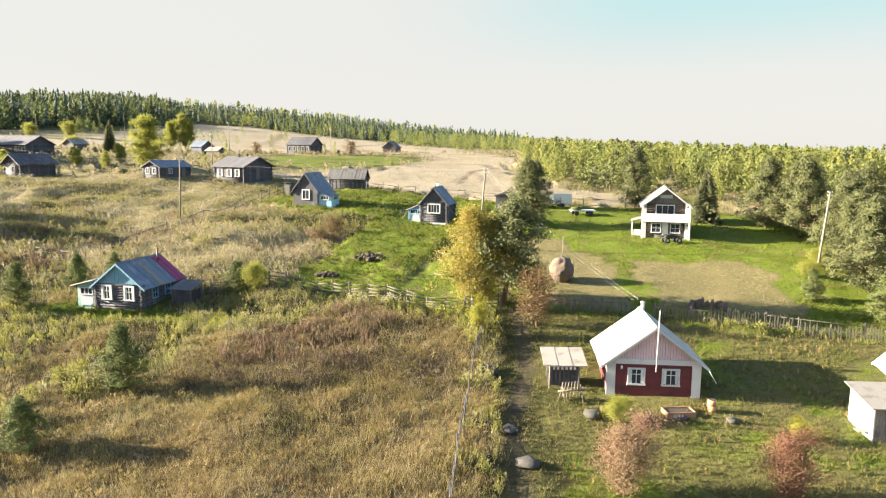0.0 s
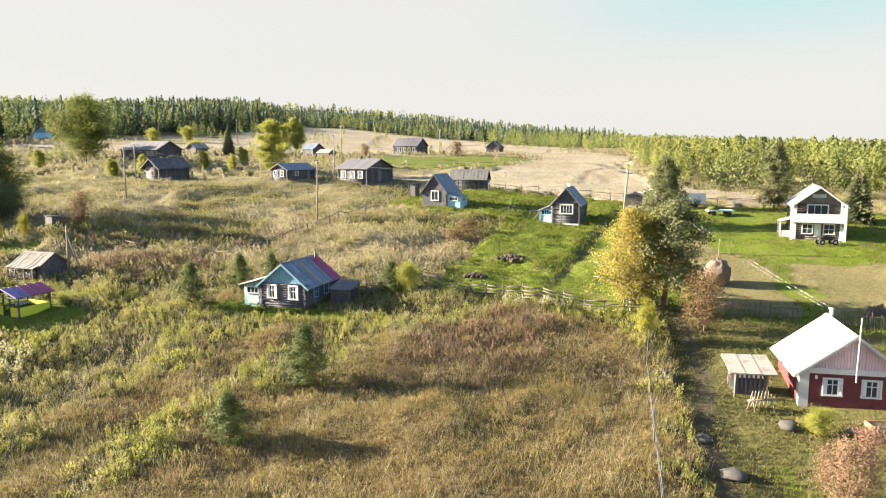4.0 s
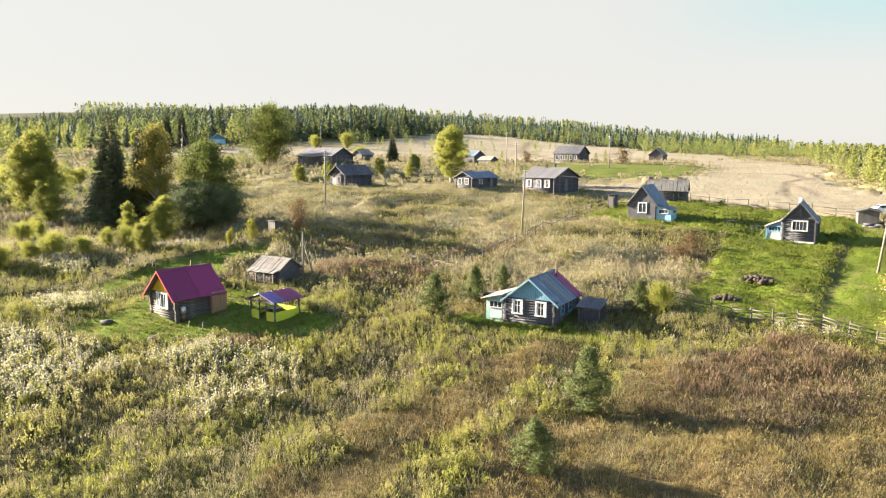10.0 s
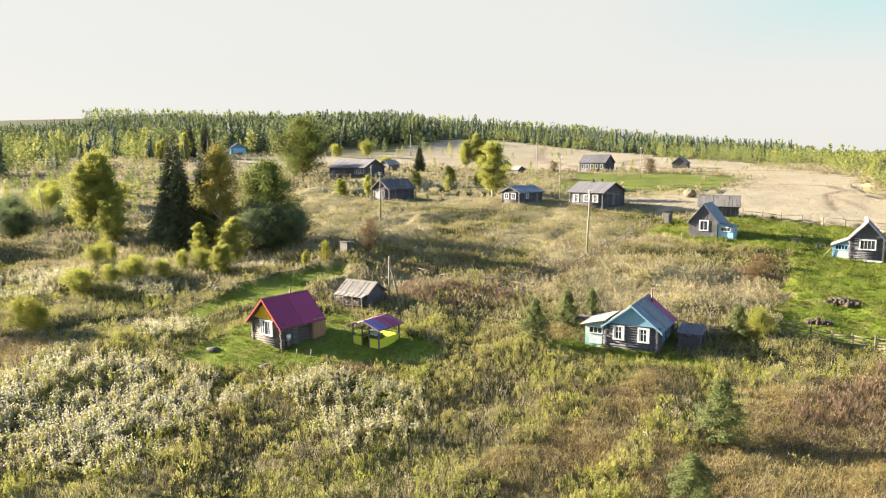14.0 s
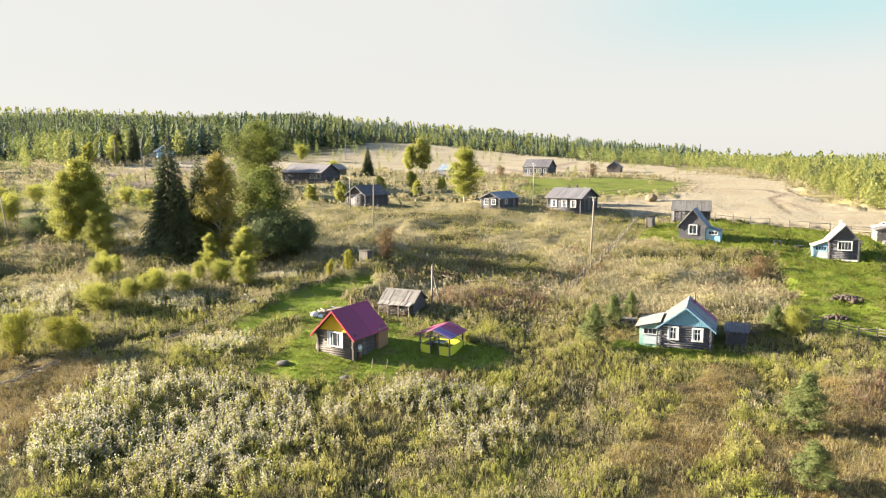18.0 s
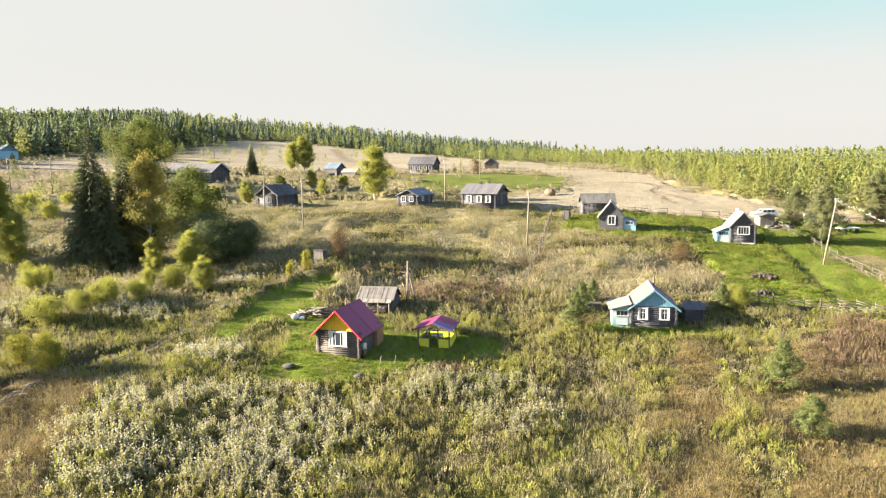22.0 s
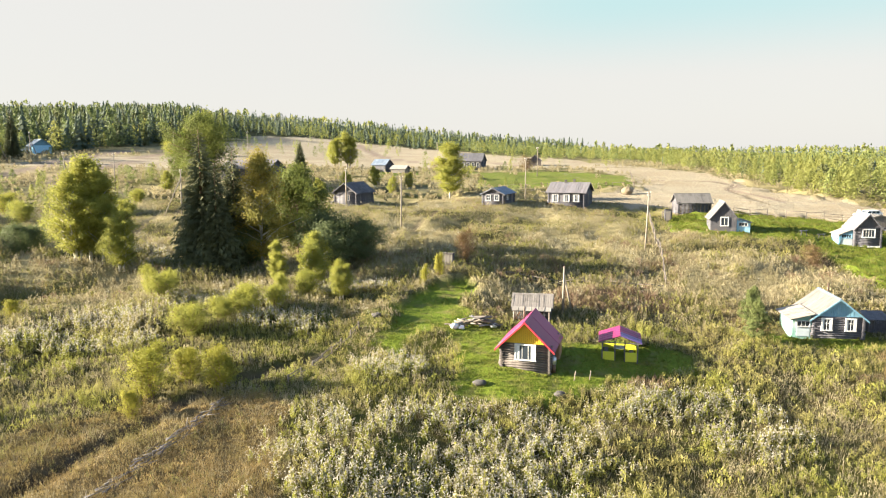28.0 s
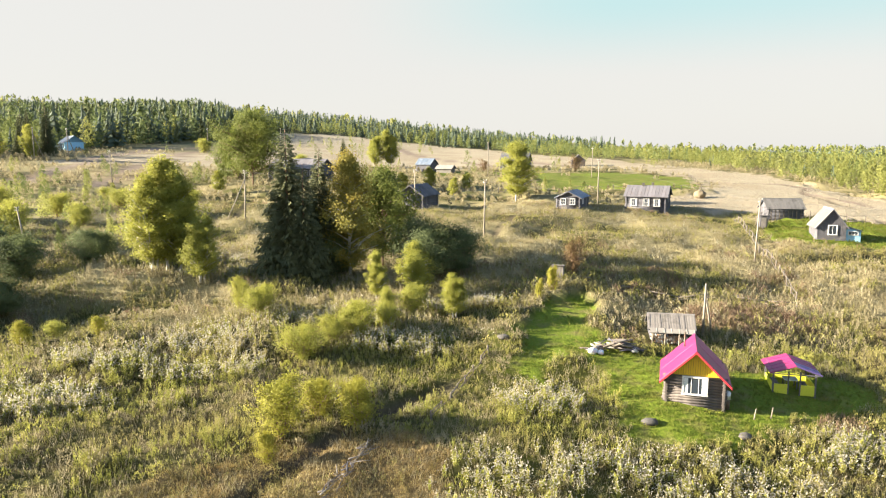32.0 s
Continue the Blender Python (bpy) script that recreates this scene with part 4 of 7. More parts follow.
def plant_tree(kind, pair, x, y, h, label, wide=1.0, category="tree", group="", yaw=None, lean=0):
    """Puts up a tree: an empty at its foot with trunk and crown."""
    ob = thing(kind, x, y, (x * 37 + y * 71) % 360 if yaw is None else yaw, label, category, group)
    for nm, me in zip(("trunk", "crown"), pair):
        p = new(nm, me)
        p.parent = ob
        p.scale = (h * wide, h * wide, h)
    if lean:
        ob.matrix_local = pose(x, y, gz(x, y), 0, lean, 0)
    return ob


def scatter(name, template, xs, ys, size, material, label, category, squash=1.0, zs=None, seed=0):
    """One object of many plants: each a turned and scaled copy of template (v, f), written into one mesh."""
    rng = np.random.default_rng(seed)
    tv, tf = template
    n = len(xs)
    zs = ground_mesh_z(xs, ys) if zs is None else zs
    a = rng.uniform(0, 2 * math.pi, n)
    ca, sa = np.cos(a)[:, None], np.sin(a)[:, None]
    s = np.asarray(size, float).reshape(-1, 1) * np.ones((n, 1))
    lean = rng.normal(0, 0.1, (n, 2))
    z = tv[None, :, 2] * s * squash
    x = (tv[None, :, 0] * ca - tv[None, :, 1] * sa) * s + lean[:, :1] * z + xs[:, None]
    y = (tv[None, :, 0] * sa + tv[None, :, 1] * ca) * s + lean[:, 1:] * z + ys[:, None]
    v = np.stack([x, y, z + np.asarray(zs)[:, None]], -1).reshape(-1, 3)
    f = (tf[None] + (np.arange(n) * len(tv))[:, None, None]).reshape(-1, tf.shape[1])
    ob = new(name, np_mesh(name, v, f, material))
    return tagged(ob, label, category, kind="stuff")


def t_grass(seed, blades, spread=0.2, width=0.05, bend=0.45):
    """Unit-height tuft of bent blades."""
    rng = np.random.default_rng(seed)
    V = []
    for i in range(blades):
        a = rng.uniform(0, 6.28)
        d, s = np.array([math.cos(a), math.sin(a), 0]), np.array([-math.sin(a), math.cos(a), 0])
        o = np.array([*rng.normal(0, spread, 2), -0.05])
        h = rng.uniform(0.6, 1.05)
        V += [o - s * width, o + s * width, o + d * bend * h * rng.uniform(0.4, 1.2) + np.array([0, 0, h])]
    return np.array(V), np.arange(len(V)).reshape(-1, 3)


def t_weed(seed, leaves, width=0.24, low=0.1, leaf=0.2):
    """Unit-height upright weed: leaves all round a stem, narrowing to the top."""
    rng = np.random.default_rng(seed)
    V = []
    for i in range(leaves):
        t = low + (1 - low) * (i + rng.uniform(0, 1)) / leaves
        a = i * 2.4 + rng.uniform(-0.5, 0.5)
        d, s = np.array([math.cos(a), math.sin(a), 0]), np.array([-math.sin(a), math.cos(a), 0])
        r = width * (1.15 - 0.8 * t) * rng.uniform(0.7, 1.2)
        o = np.array([0, 0, t * 0.8])
        up = np.array([0, 0, rng.uniform(0.12, 0.34)])
        V += [o + d * r * 0.25 - s * leaf * 0.45, o + d * r * 0.25 + s * leaf * 0.45, o + d * r + up]
    return np.array(V), np.arange(len(V)).reshape(-1, 3)


def t_stalks(seed, stems, leaves, spread=0.22, width=0.03, reach=0.13):
    """Unit-height tuft of upright leafy spears of unequal height."""
    rng = np.random.default_rng(seed)
    V = []
    for k in range(stems):
        o = np.array([*rng.normal(0, spread, 2), 0])
        tilt = np.array([*rng.normal(0, 0.12, 2), 1.0])
        h = rng.uniform(0.5, 1.0)
        for i in range(leaves):
            t = h * (0.08 + 0.84 * (i + rng.uniform(0, 1)) / leaves)
            a = i * 2.4 + rng.uniform(-0.6, 0.6)
            d, s = np.array([math.cos(a), math.sin(a), 0]), np.array([-math.sin(a), math.cos(a), 0])
            p = o + tilt * t
            r = reach * (1.25 - t / h) + 0.02
            V += [p - s * width, p + s * width, p + d * r + np.array([0, 0, rng.uniform(0.08, 0.2)])]
    return np.array(V), np.arange(len(V)).reshape(-1, 3)


def t_clump(seed, n, radius=0.75, size=0.15):
    """Unit-height rounded clump: leaf blades over an uneven dome, tips upwards."""
    rng = np.random.default_rng(seed)
    V = []
    for i in range(n):
        a, e = rng.uniform(0, 6.28), math.asin(rng.uniform(0.02, 1.0))
        q = rng.uniform(0.72, 1.05) * (1 + 0.2 * math.sin(a * 3 + seed))
        out = np.array([math.cos(a) * math.cos(e), math.sin(a) * math.cos(e), math.sin(e)])
        p = out * np.array([radius, radius, 0.85]) * q
        s = np.cross(out, rng.normal(0, 1, 3))
        s /= np.linalg.norm(s)
        V += [p - s * size * 0.4, p + s * size * 0.4, p + (out * 0.5 + np.array([0, 0, 0.7])) * size * rng.uniform(0.8, 1.7)]
    return np.array(V), np.arange(len(V)).reshape(-1, 3)


def t_fluff(seed, tufts, low=0.45, width=0.2, size=0.13):
    """Unit-height seed head: downy flakes round the upper stem."""
    rng = np.random.default_rng(seed)
    V = []
    for i in range(tufts):
        c = np.array([*rng.normal(0, width * 0.5, 2), low + (1 - low) * rng.uniform(0, 1)])
        a, b = rng.normal(0, 1, 3), rng.normal(0, 1, 3)
        V += [c, c + a / np.linalg.norm(a) * size, c + b / np.linalg.norm(b) * size]
    return np.array(V), np.arange(len(V)).reshape(-1, 3)


def t_forest_leaf(seed, n=150, size=0.05, wide=0.2, shape=0.6, pointed=False):
    rng = np.random.default_rng(seed)
    t = rng.uniform(0.1, 1.0, n)
    a = rng.uniform(0, 6.28, n)
    lump = 1 + 0.3 * np.sin(a * 3 + seed + t * 9)
    r = wide * 1.25 * np.minimum(1, t / 0.3) * (1.02 - t) ** 0.75 * np.sqrt(rng.uniform(0.15, 1, n)) * lump if pointed else wide * np.sin(np.pi * np.clip(t, 0, 1) ** shape) ** 0.8 * np.sqrt(rng.uniform(0.2, 1, n)) * lump + 0.012
    c = np.stack([np.cos(a) * r, np.sin(a) * r, t], -1)
    v, f = leaf_cloud(rng, c, 1, 0.01, size, 0.5)
    w = 0.007
    v = np.vstack([v, [[-w, 0, -0.1], [w, 0, -0.1], [0, 0, 0.7]]])
    return v, np.vstack([f, [[len(v) - 3, len(v) - 2, len(v) - 1]]])


def t_forest_spruce(seed, rings=9, per=7):
    rng = np.random.default_rng(seed)
    V = []
    for i in range(rings):
        t = 0.08 + 0.86 * i / (rings - 1)
        r = 0.17 * (1 - t) ** 0.8 + 0.02
        for j in range(per):
            a = rng.uniform(0, 6.28)
            d, s = np.array([math.cos(a), math.sin(a), 0]), np.array([-math.sin(a), math.cos(a), 0])
            l = r * rng.uniform(0.8, 1.2)
            V += [np.array([0, 0, t + 0.09]), d * l * 0.75 + s * l * 0.42 + np.array([0, 0, t - 0.02]), d * l * 1.1 + np.array([0, 0, t - 0.06]), d * l * 0.75 - s * l * 0.42 + np.array([0, 0, t - 0.02])]
    V += [np.array([-0.012, 0, 0.85]), np.array([0.012, 0, 0.85]), np.array([0, 0.002, 1.0]), np.array([0, 0, 0.99])]
    return np.array(V), np.arange(len(V)).reshape(-1, 4)

# ---- buildings ----
def red_house():
    w, d, h, rise = 5.75, 5.2, 2.35, 2.2
    ob = house("red_house", "small house with dark red boards, pink gable and white metal roof", "house", 13.66, 43.5, -5.4, w, d, h, rise, "lap", RED_WALL, PINK_BOARD, ROOF_WHITE, 0.45, 0.45, 0.6, trim=WHITE_PAINT)
    for sx in (-1, 1):
        bm = bmesh.new()
        x = sx * (w / 2 - 0.2)
        box(bm, x - 0.28, -0.1, -0.3, x + 0.28, -0.02, h)
        part("corner_board", bm, WHITE_PAINT, ob)
        bm = bmesh.new()
        box(bm, sx * (w / 2 + 0.02) - 0.04, -0.02, -0.3, sx * (w / 2 + 0.02) + 0.04, 0.5, h)
        part("side_corner_board", bm, WHITE_PAINT, ob)
    bm = bmesh.new()
    box(bm, -w / 2, -0.09, h - 0.28, w / 2, -0.055, h + 0.06)
    part("frieze_board", bm, WHITE_PAINT, ob)
    for u in (-1.08, 1.08):
        win = window(ob, on_wall("front", w, d, u, 0.72, 0.07), 1.12, 1.12, 2, 2, curtain=True, casing=0.11, head=0.66)
    window(ob, on_wall("right", w, d, 0.4, 0.8, 0.07), 1.0, 1.1, 2, 2)
    bm = bmesh.new()
    rod(bm, (0.05, -0.55, 1.75), (0.12, -0.5, 5.7), 0.045, 0.03, 8)
    part("antenna_mast", bm, WHITE_PAINT, ob)
    bm = bmesh.new()
    rod(bm, (w / 2 + 0.45, -0.3, 1.95), (w / 2 + 0.95, -0.45, 1.1), 0.035, None, 6)
    part("downpipe", bm, STEEL, ob)
    for sx in (-1, 1):
        bm = bmesh.new()
        rod(bm, (sx * (w / 2 + 0.5), -0.45, 1.92), (sx * (w / 2 + 0.5), d + 0.45, 1.96), 0.06, None, 6)
        part("gutter", bm, STEEL, ob)
    chimney(ob, 0.0, d - 0.6, h + rise - 0.3, h + rise + 0.55, 0.13, WHITE_PAINT, True)
    bm = bmesh.new()
    rod(bm, (-w / 2 + 0.85, -0.16, 1.75), (-w / 2 + 0.85, -0.16, 1.95), 0.07, None, 8)
    part("wall_lamp", bm, INSULATOR, ob)


def garden_shed():
    ob = thing("garden_shed", 8.1, 44.3, -2, "small open slatted shed with a pale sloping roof", "shed")
    for x, y, hh in ((-0.95, 0, 1.78), (0.95, 0, 1.8), (-0.95, 1.7, 2.1), (0.95, 1.7, 2.1)):
        bm = bmesh.new()
        rod(bm, (x, y, -0.3), (x, y, hh), 0.06, 0.05, 6)
        part("post", bm, RAW_WOOD, ob)
    bm = bmesh.new()
    for i in range(3):
        x0, x1 = -1.4 + i * 0.94, -1.4 + (i + 1) * 0.94 - 0.01
        hexa(bm, [(x0, -0.5, 1.72), (x1, -0.5, 1.74), (x1, 2.2, 2.22), (x0, 2.2, 2.2), (x0, -0.5, 1.78), (x1, -0.5, 1.8), (x1, 2.2, 2.28), (x0, 2.2, 2.26)])
    part("roof", bm, ROOF_PALE, ob)
    for a, b in (((-0.95, 0.02), (0.95, 0.02)), ((0.95, 0.0), (0.95, 1.7)), ((-0.95, 1.7), (-0.95, 0))):
        p, q = Vector((*a, 0)), Vector((*b, 0))
        for i in range(7):
            c = p.lerp(q, (i + 0.5) / 7)
            bm = bmesh.new()
            box(bm, c.x - 0.06, c.y - 0.02, 0.3, c.x + 0.06, c.y + 0.02, 1.55)
            part("slat", bm, BOARD_DARK if b[1] == 0.02 else BOARD_GREY, ob)
    bm = bmesh.new()
    box(bm, -0.9, 0.5, 0.0, 0.9, 1.65, 1.2)
    part("stored_crate", bm, BOARD_DARK, ob)
    saw = thing("sawhorse", 8.4, 42.9, 10, "weathered wooden sawhorse beside the slatted shed", "sawhorse")
    for x in (-0.6, 0.6):
        for s in (-1, 1):
            bm = bmesh.new()
            rod(bm, (x, s * 0.35, 0), (x, -s * 0.2, 1.0), 0.04, None, 6)
            part("leg", bm, RAW_WOOD, saw)
    bm = bmesh.new()
    rod(bm, (-0.95, 0, 0.7), (0.95, 0, 0.72), 0.06, None, 8)
    part("beam", bm, RAW_WOOD, saw)
    for i in range(6):
        bm = bmesh.new()
        rod(bm, (-0.8 + i * 0.25, 0.3, 0), (-0.6 + i * 0.2, 0.1, 1.25), 0.03, None, 6)
        part("pole", bm, RAW_WOOD, saw)


def white_shed_right():
    ob = thing("plank_shed", 26.9, 38.2, -4, "plank shed with a pale left wall and a grey sloping roof", "shed")
    w, d = 4.2, 2.8
    bm = bmesh.new()
    box(bm, -w / 2 + 0.04, 0.04, -0.3, w / 2 - 0.04, d - 0.04, 1.9)
    part("wall_core", bm, BOARD_GREY, ob)
    for n, a, b, t in (("front_wall", (-w / 2, 0), (w / 2, 0), lambda u: 2.0), ("left_wall", (-w / 2, d), (-w / 2, 0), lambda u: 2.4 - 0.4 * u), ("right_wall", (w / 2, 0), (w / 2, d), lambda u: 2.0 + 0.4 * u), ("back_wall", (w / 2, d), (-w / 2, d), lambda u: 2.4)):
        # left wall gets paler boards than the other three
        board_wall(ob, n, PALE_BOARD if n == "left_wall" else BOARD_GREY, a, b, 2, top=t, base=-0.3)
    bm = bmesh.new()
    for i in range(4):
        a, b = -w / 2 - 0.3 + (w + 0.6) * i / 4, -w / 2 - 0.3 + (w + 0.6) * (i + 1) / 4 - 0.01
        hexa(bm, [(a, -0.3, 1.98), (b, -0.3, 1.98), (b, d + 0.3, 2.5), (a, d + 0.3, 2.5), (a, -0.3, 2.04), (b, -0.3, 2.04), (b, d + 0.3, 2.56), (a, d + 0.3, 2.56)])
    part("roof", bm, ROOF_PALE, ob)
    bm = bmesh.new()
    box(bm, -w / 2 - 0.6, 0.4, 0.35, -w / 2, 1.0, 0.4)
    part("bench_board", bm, RAW_WOOD, ob)
    house("white_roofed_house", "house with a bright white metal roof behind a plank shed", "house", 33.0, 42.4, -6, 5.5, 5.0, 1.45, 2.6, "lap", PALE_BOARD, PALE_BOARD, ROOF_WHITE)


def white_house():
    w, d, h, rise = 5.0, 6.0, 4.1, 1.9
    ob = house("two_storey_house", "two-storey log house with white balcony, corners and trim", "house", 26.8, 84.3, -14, w, d, h, rise, "log", LOG_BROWN, BOARD_GREY, ROOF_SLATE, 0.8, 0.5, trim=WHITE_PAINT)
    for sx in (-1, 1):
        bm = bmesh.new()
        box(bm, sx * w / 2 - 0.28, -0.28, -0.3, sx * w / 2 + 0.28, 0.05, h + 0.1)
        part("corner_column", bm, WHITE_PAINT, ob)
    bm = bmesh.new()
    box(bm, -w / 2 - 0.3, -0.85, 1.95, w / 2 + 0.3, -0.78, 2.95)
    box(bm, -w / 2 - 0.3, -0.78, 1.95, -w / 2 - 0.22, 0.0, 2.95)
    box(bm, w / 2 + 0.22, -0.78, 1.95, w / 2 + 0.3, 0.0, 2.95)
    part("balcony_parapet", bm, WHITE_PAINT, ob)
    bm = bmesh.new()
    box(bm, -w / 2 - 0.3, -0.78, 1.9, w / 2 + 0.3, 0.0, 2.0)
    part("balcony_floor", bm, RAW_WOOD, ob)
    for sx in (-1, 1):
        bm = bmesh.new()
        box(bm, sx * (w / 2 + 0.2) - 0.1, -0.85, -0.3, sx * (w / 2 + 0.2) + 0.1, -0.65, 1.95)
        part("balcony_post", bm, WHITE_PAINT, ob)
        bm = bmesh.new()
        box(bm, sx * (w / 2 + 0.2) - 0.1, -0.85, 2.95, sx * (w / 2 + 0.2) + 0.1, -0.65, 4.05)
        part("upper_post", bm, WHITE_PAINT, ob)
    window(ob, on_wall("front", w, d, -0.1, 2.75, 0.13), 2.2, 1.25, 3, 1, casing=0.12)
    for u in (-1.05, 1.15):
        window(ob, on_wall("front", w, d, u, 0.6, 0.13), 1.2, 1.2, 2, 2, casing=0.12)
    bm = bmesh.new()
    box(bm, -0.35, -0.14, 0.3, 0.35, -0.1, 1.8)
    part("white_panel", bm, WHITE_PAINT, ob)
    bm = bmesh.new()
    box(bm, -0.7, -0.03, 4.75, 0.7, 0.0, 5.15)
    part("gable_ornament", bm, PALE_BOARD, ob)
    slope(ob, "porch_roof", ROOF_PALE, -w / 2 - 1.5, 1.85, -w / 2 - 0.1, 2.25, 0.3, 3.2, 0.7)
    for yy in (0.5, 3.0):
        bm = bmesh.new()
        box(bm, -w / 2 - 1.4, yy - 0.08, -0.3, -w / 2 - 1.24, yy + 0.08, 1.88)
        part("porch_post", bm, WHITE_PAINT, ob)
    bm = bmesh.new()
    box(bm, -w / 2 - 1.4, 0.45, 0.1, -w / 2 - 0.3, 0.53, 0.85)
    part("porch_parapet", bm, WHITE_PAINT, ob)
    bm = bmesh.new()
    rod(bm, (w / 2 + 0.15, 2, 2.6), (w / 2 + 0.55, 2, 2.6), 0.4, 0.4, 12)
    part("satellite_dish", bm, WHITE_PAINT, ob)
    window(ob, on_wall("right", w, d, 0.5, 0.7, 0.13), 1.0, 1.2)
    quad = thing("quad_bike", 26.8, 81.6, 4, "black four-wheeled quad bike parked on the lawn", "quad bike")
    bm = bmesh.new()
    hexa(bm, [(-0.95, -0.3, 0.5), (0.95, -0.3, 0.5), (0.95, 0.3, 0.5), (-0.95, 0.3, 0.5), (-0.85, -0.25, 0.78), (0.8, -0.25, 0.85), (0.8, 0.25, 0.85), (-0.85, 0.25, 0.78)])
    bmesh.ops.bevel(bm, geom=bm.edges[:], offset=0.06, segments=2, affect="EDGES")
    part("body", bm, RUBBER, quad)
    bm = bmesh.new()
    blob(bm, (-0.2, 0, 0.92), 0.48, 0.2, 0.12, 0.2, 3)
    part("seat", bm, RUBBER, quad)
    for x in (-0.95, 0.72):
        bm = bmesh.new()
        for k in range(4):
            rod(bm, (x, -0.38 + k * 0.25, 0.9), (x + 0.45, -0.38 + k * 0.25, 0.92), 0.018, None, 5)
        part("luggage_rack", bm, IRON, quad)
    bm = bmesh.new()
    rod(bm, (0.5, 0, 0.8), (0.35, 0, 1.12), 0.03, None, 6)
    rod(bm, (0.35, -0.42, 1.14), (0.35, 0.42, 1.14), 0.02, None, 6)
    part("handlebar", bm, IRON, quad)
    for x in (-0.7, 0.7):
        for y in (-0.48, 0.48):
            bm = bmesh.new()
            rod(bm, (x, y - 0.13, 0.32), (x, y + 0.13, 0.32), 0.32, None, 14)
            wheel = part("wheel", bm, RUBBER, quad)
            bm = bmesh.new()
            rod(bm, (x, y - 0.136, 0.32), (x, y + 0.136, 0.32), 0.15, None, 10)
            part("rim", bm, STEEL, wheel)


def blue_house():
    w, d, h, rise = 4.4, 5.4, 2.1, 1.75
    ob = house("blue_gabled_house", "low log house with blue plank gable and patched blue sheet roof", "house", -27.1, 57.9, -13, w, d, h, rise, "log", LOG_DARK, BLUE_BOARD,
               (ROOF_SILVER, [ROOF_BLUE, ROOF_PALE, ROOF_CRIMSON]), 0.3, 0.45, 0.75, 0.02, trim=BLUE_BOARD, pick=lambda i: (0, 0, 0, 1, 0, 0, 2, 2, 0)[i % 9])
    for u in (-1.08, 1.06):
        window(ob, on_wall("front", w, d, u, 0.75, 0.12), 1.0, 1.25, 2, 2, curtain=True, casing=0.13, head=0.62)
    for u in (-1.2, 0.6):
        window(ob, on_wall("right", w, d, u, 0.75, 0.12), 0.8, 1.0, 2, 2, frame=BLUE_BOARD)
    lean_to(ob, -w / 2 - 1.9, -w / 2 - 0.02, 0.05, 3.9, 1.85, 2.35, GREEN_BOARD, ROOF_PALE, 0.4, "veranda")
    window(ob, pose(-w / 2 - 0.95, -0.02, 1.05), 1.25, 0.6, 3, 1, casing=0.07)
    bm = bmesh.new()
    box(bm, -w / 2 - 1.55, -0.05, 0.1, -w / 2 - 0.35, -0.015, 1.0)
    part("lower_panel", bm, PALE_BOARD, ob)
    chimney(ob, 0.55, 4.6, h + rise - 0.9, h + rise + 0.6, 0.08, IRON, True)
    bm = bmesh.new()
    for s in (-1, 1):
        box(bm, s * w / 2 - 0.2, -0.18, -0.2, s * w / 2 + 0.2, -0.1, 0.1)
    part("footing_board", bm, BOARD_GREY, ob)
    sh = thing("slatted_shed", -22.3, 59.0, -13, "dark slatted woodshed with a low dark roof", "shed")
    for x, y, hh in ((-0.9, 0, 1.35), (0.9, 0, 1.35), (-0.9, 1.7, 1.75), (0.9, 1.7, 1.75)):
        bm = bmesh.new()
        rod(bm, (x, y, -0.3), (x, y, hh), 0.06, None, 6)
        part("post", bm, FENCE_WOOD, sh)
    for i in range(8):
        bm = bmesh.new()
        x0, x1 = -1.1 + 2.2 * i / 8, -1.1 + 2.2 * (i + 1) / 8 - 0.02
        hexa(bm, [(x0, -0.25, 1.36), (x1, -0.25, 1.36), (x1, 1.95, 1.84), (x0, 1.95, 1.84), (x0, -0.25, 1.41), (x1, -0.25, 1.41), (x1, 1.95, 1.89), (x0, 1.95, 1.89)])
        part("roof_board", bm, BOARD_DARK, sh)
    for k, (a, b) in enumerate((((-0.9, 0), (0.9, 0)), ((0.9, 0), (0.9, 1.7)), ((-0.9, 1.7), (-0.9, 0)))):
        for i in range(8):
            c = Vector((*a, 0)).lerp(Vector((*b, 0)), (i + 0.5) / 8)
            bm = bmesh.new()
            box(bm, c.x - 0.05, c.y - 0.025, -0.2, c.x + 0.05, c.y + 0.025, 1.3)
            part("slat", bm, BOARD_DARK, sh)
    bm = bmesh.new()
    box(bm, -0.8, 0.2, 0, 0.8, 1.6, 1.0)
    part("wood_stack", bm, BOARD_DARK, sh)


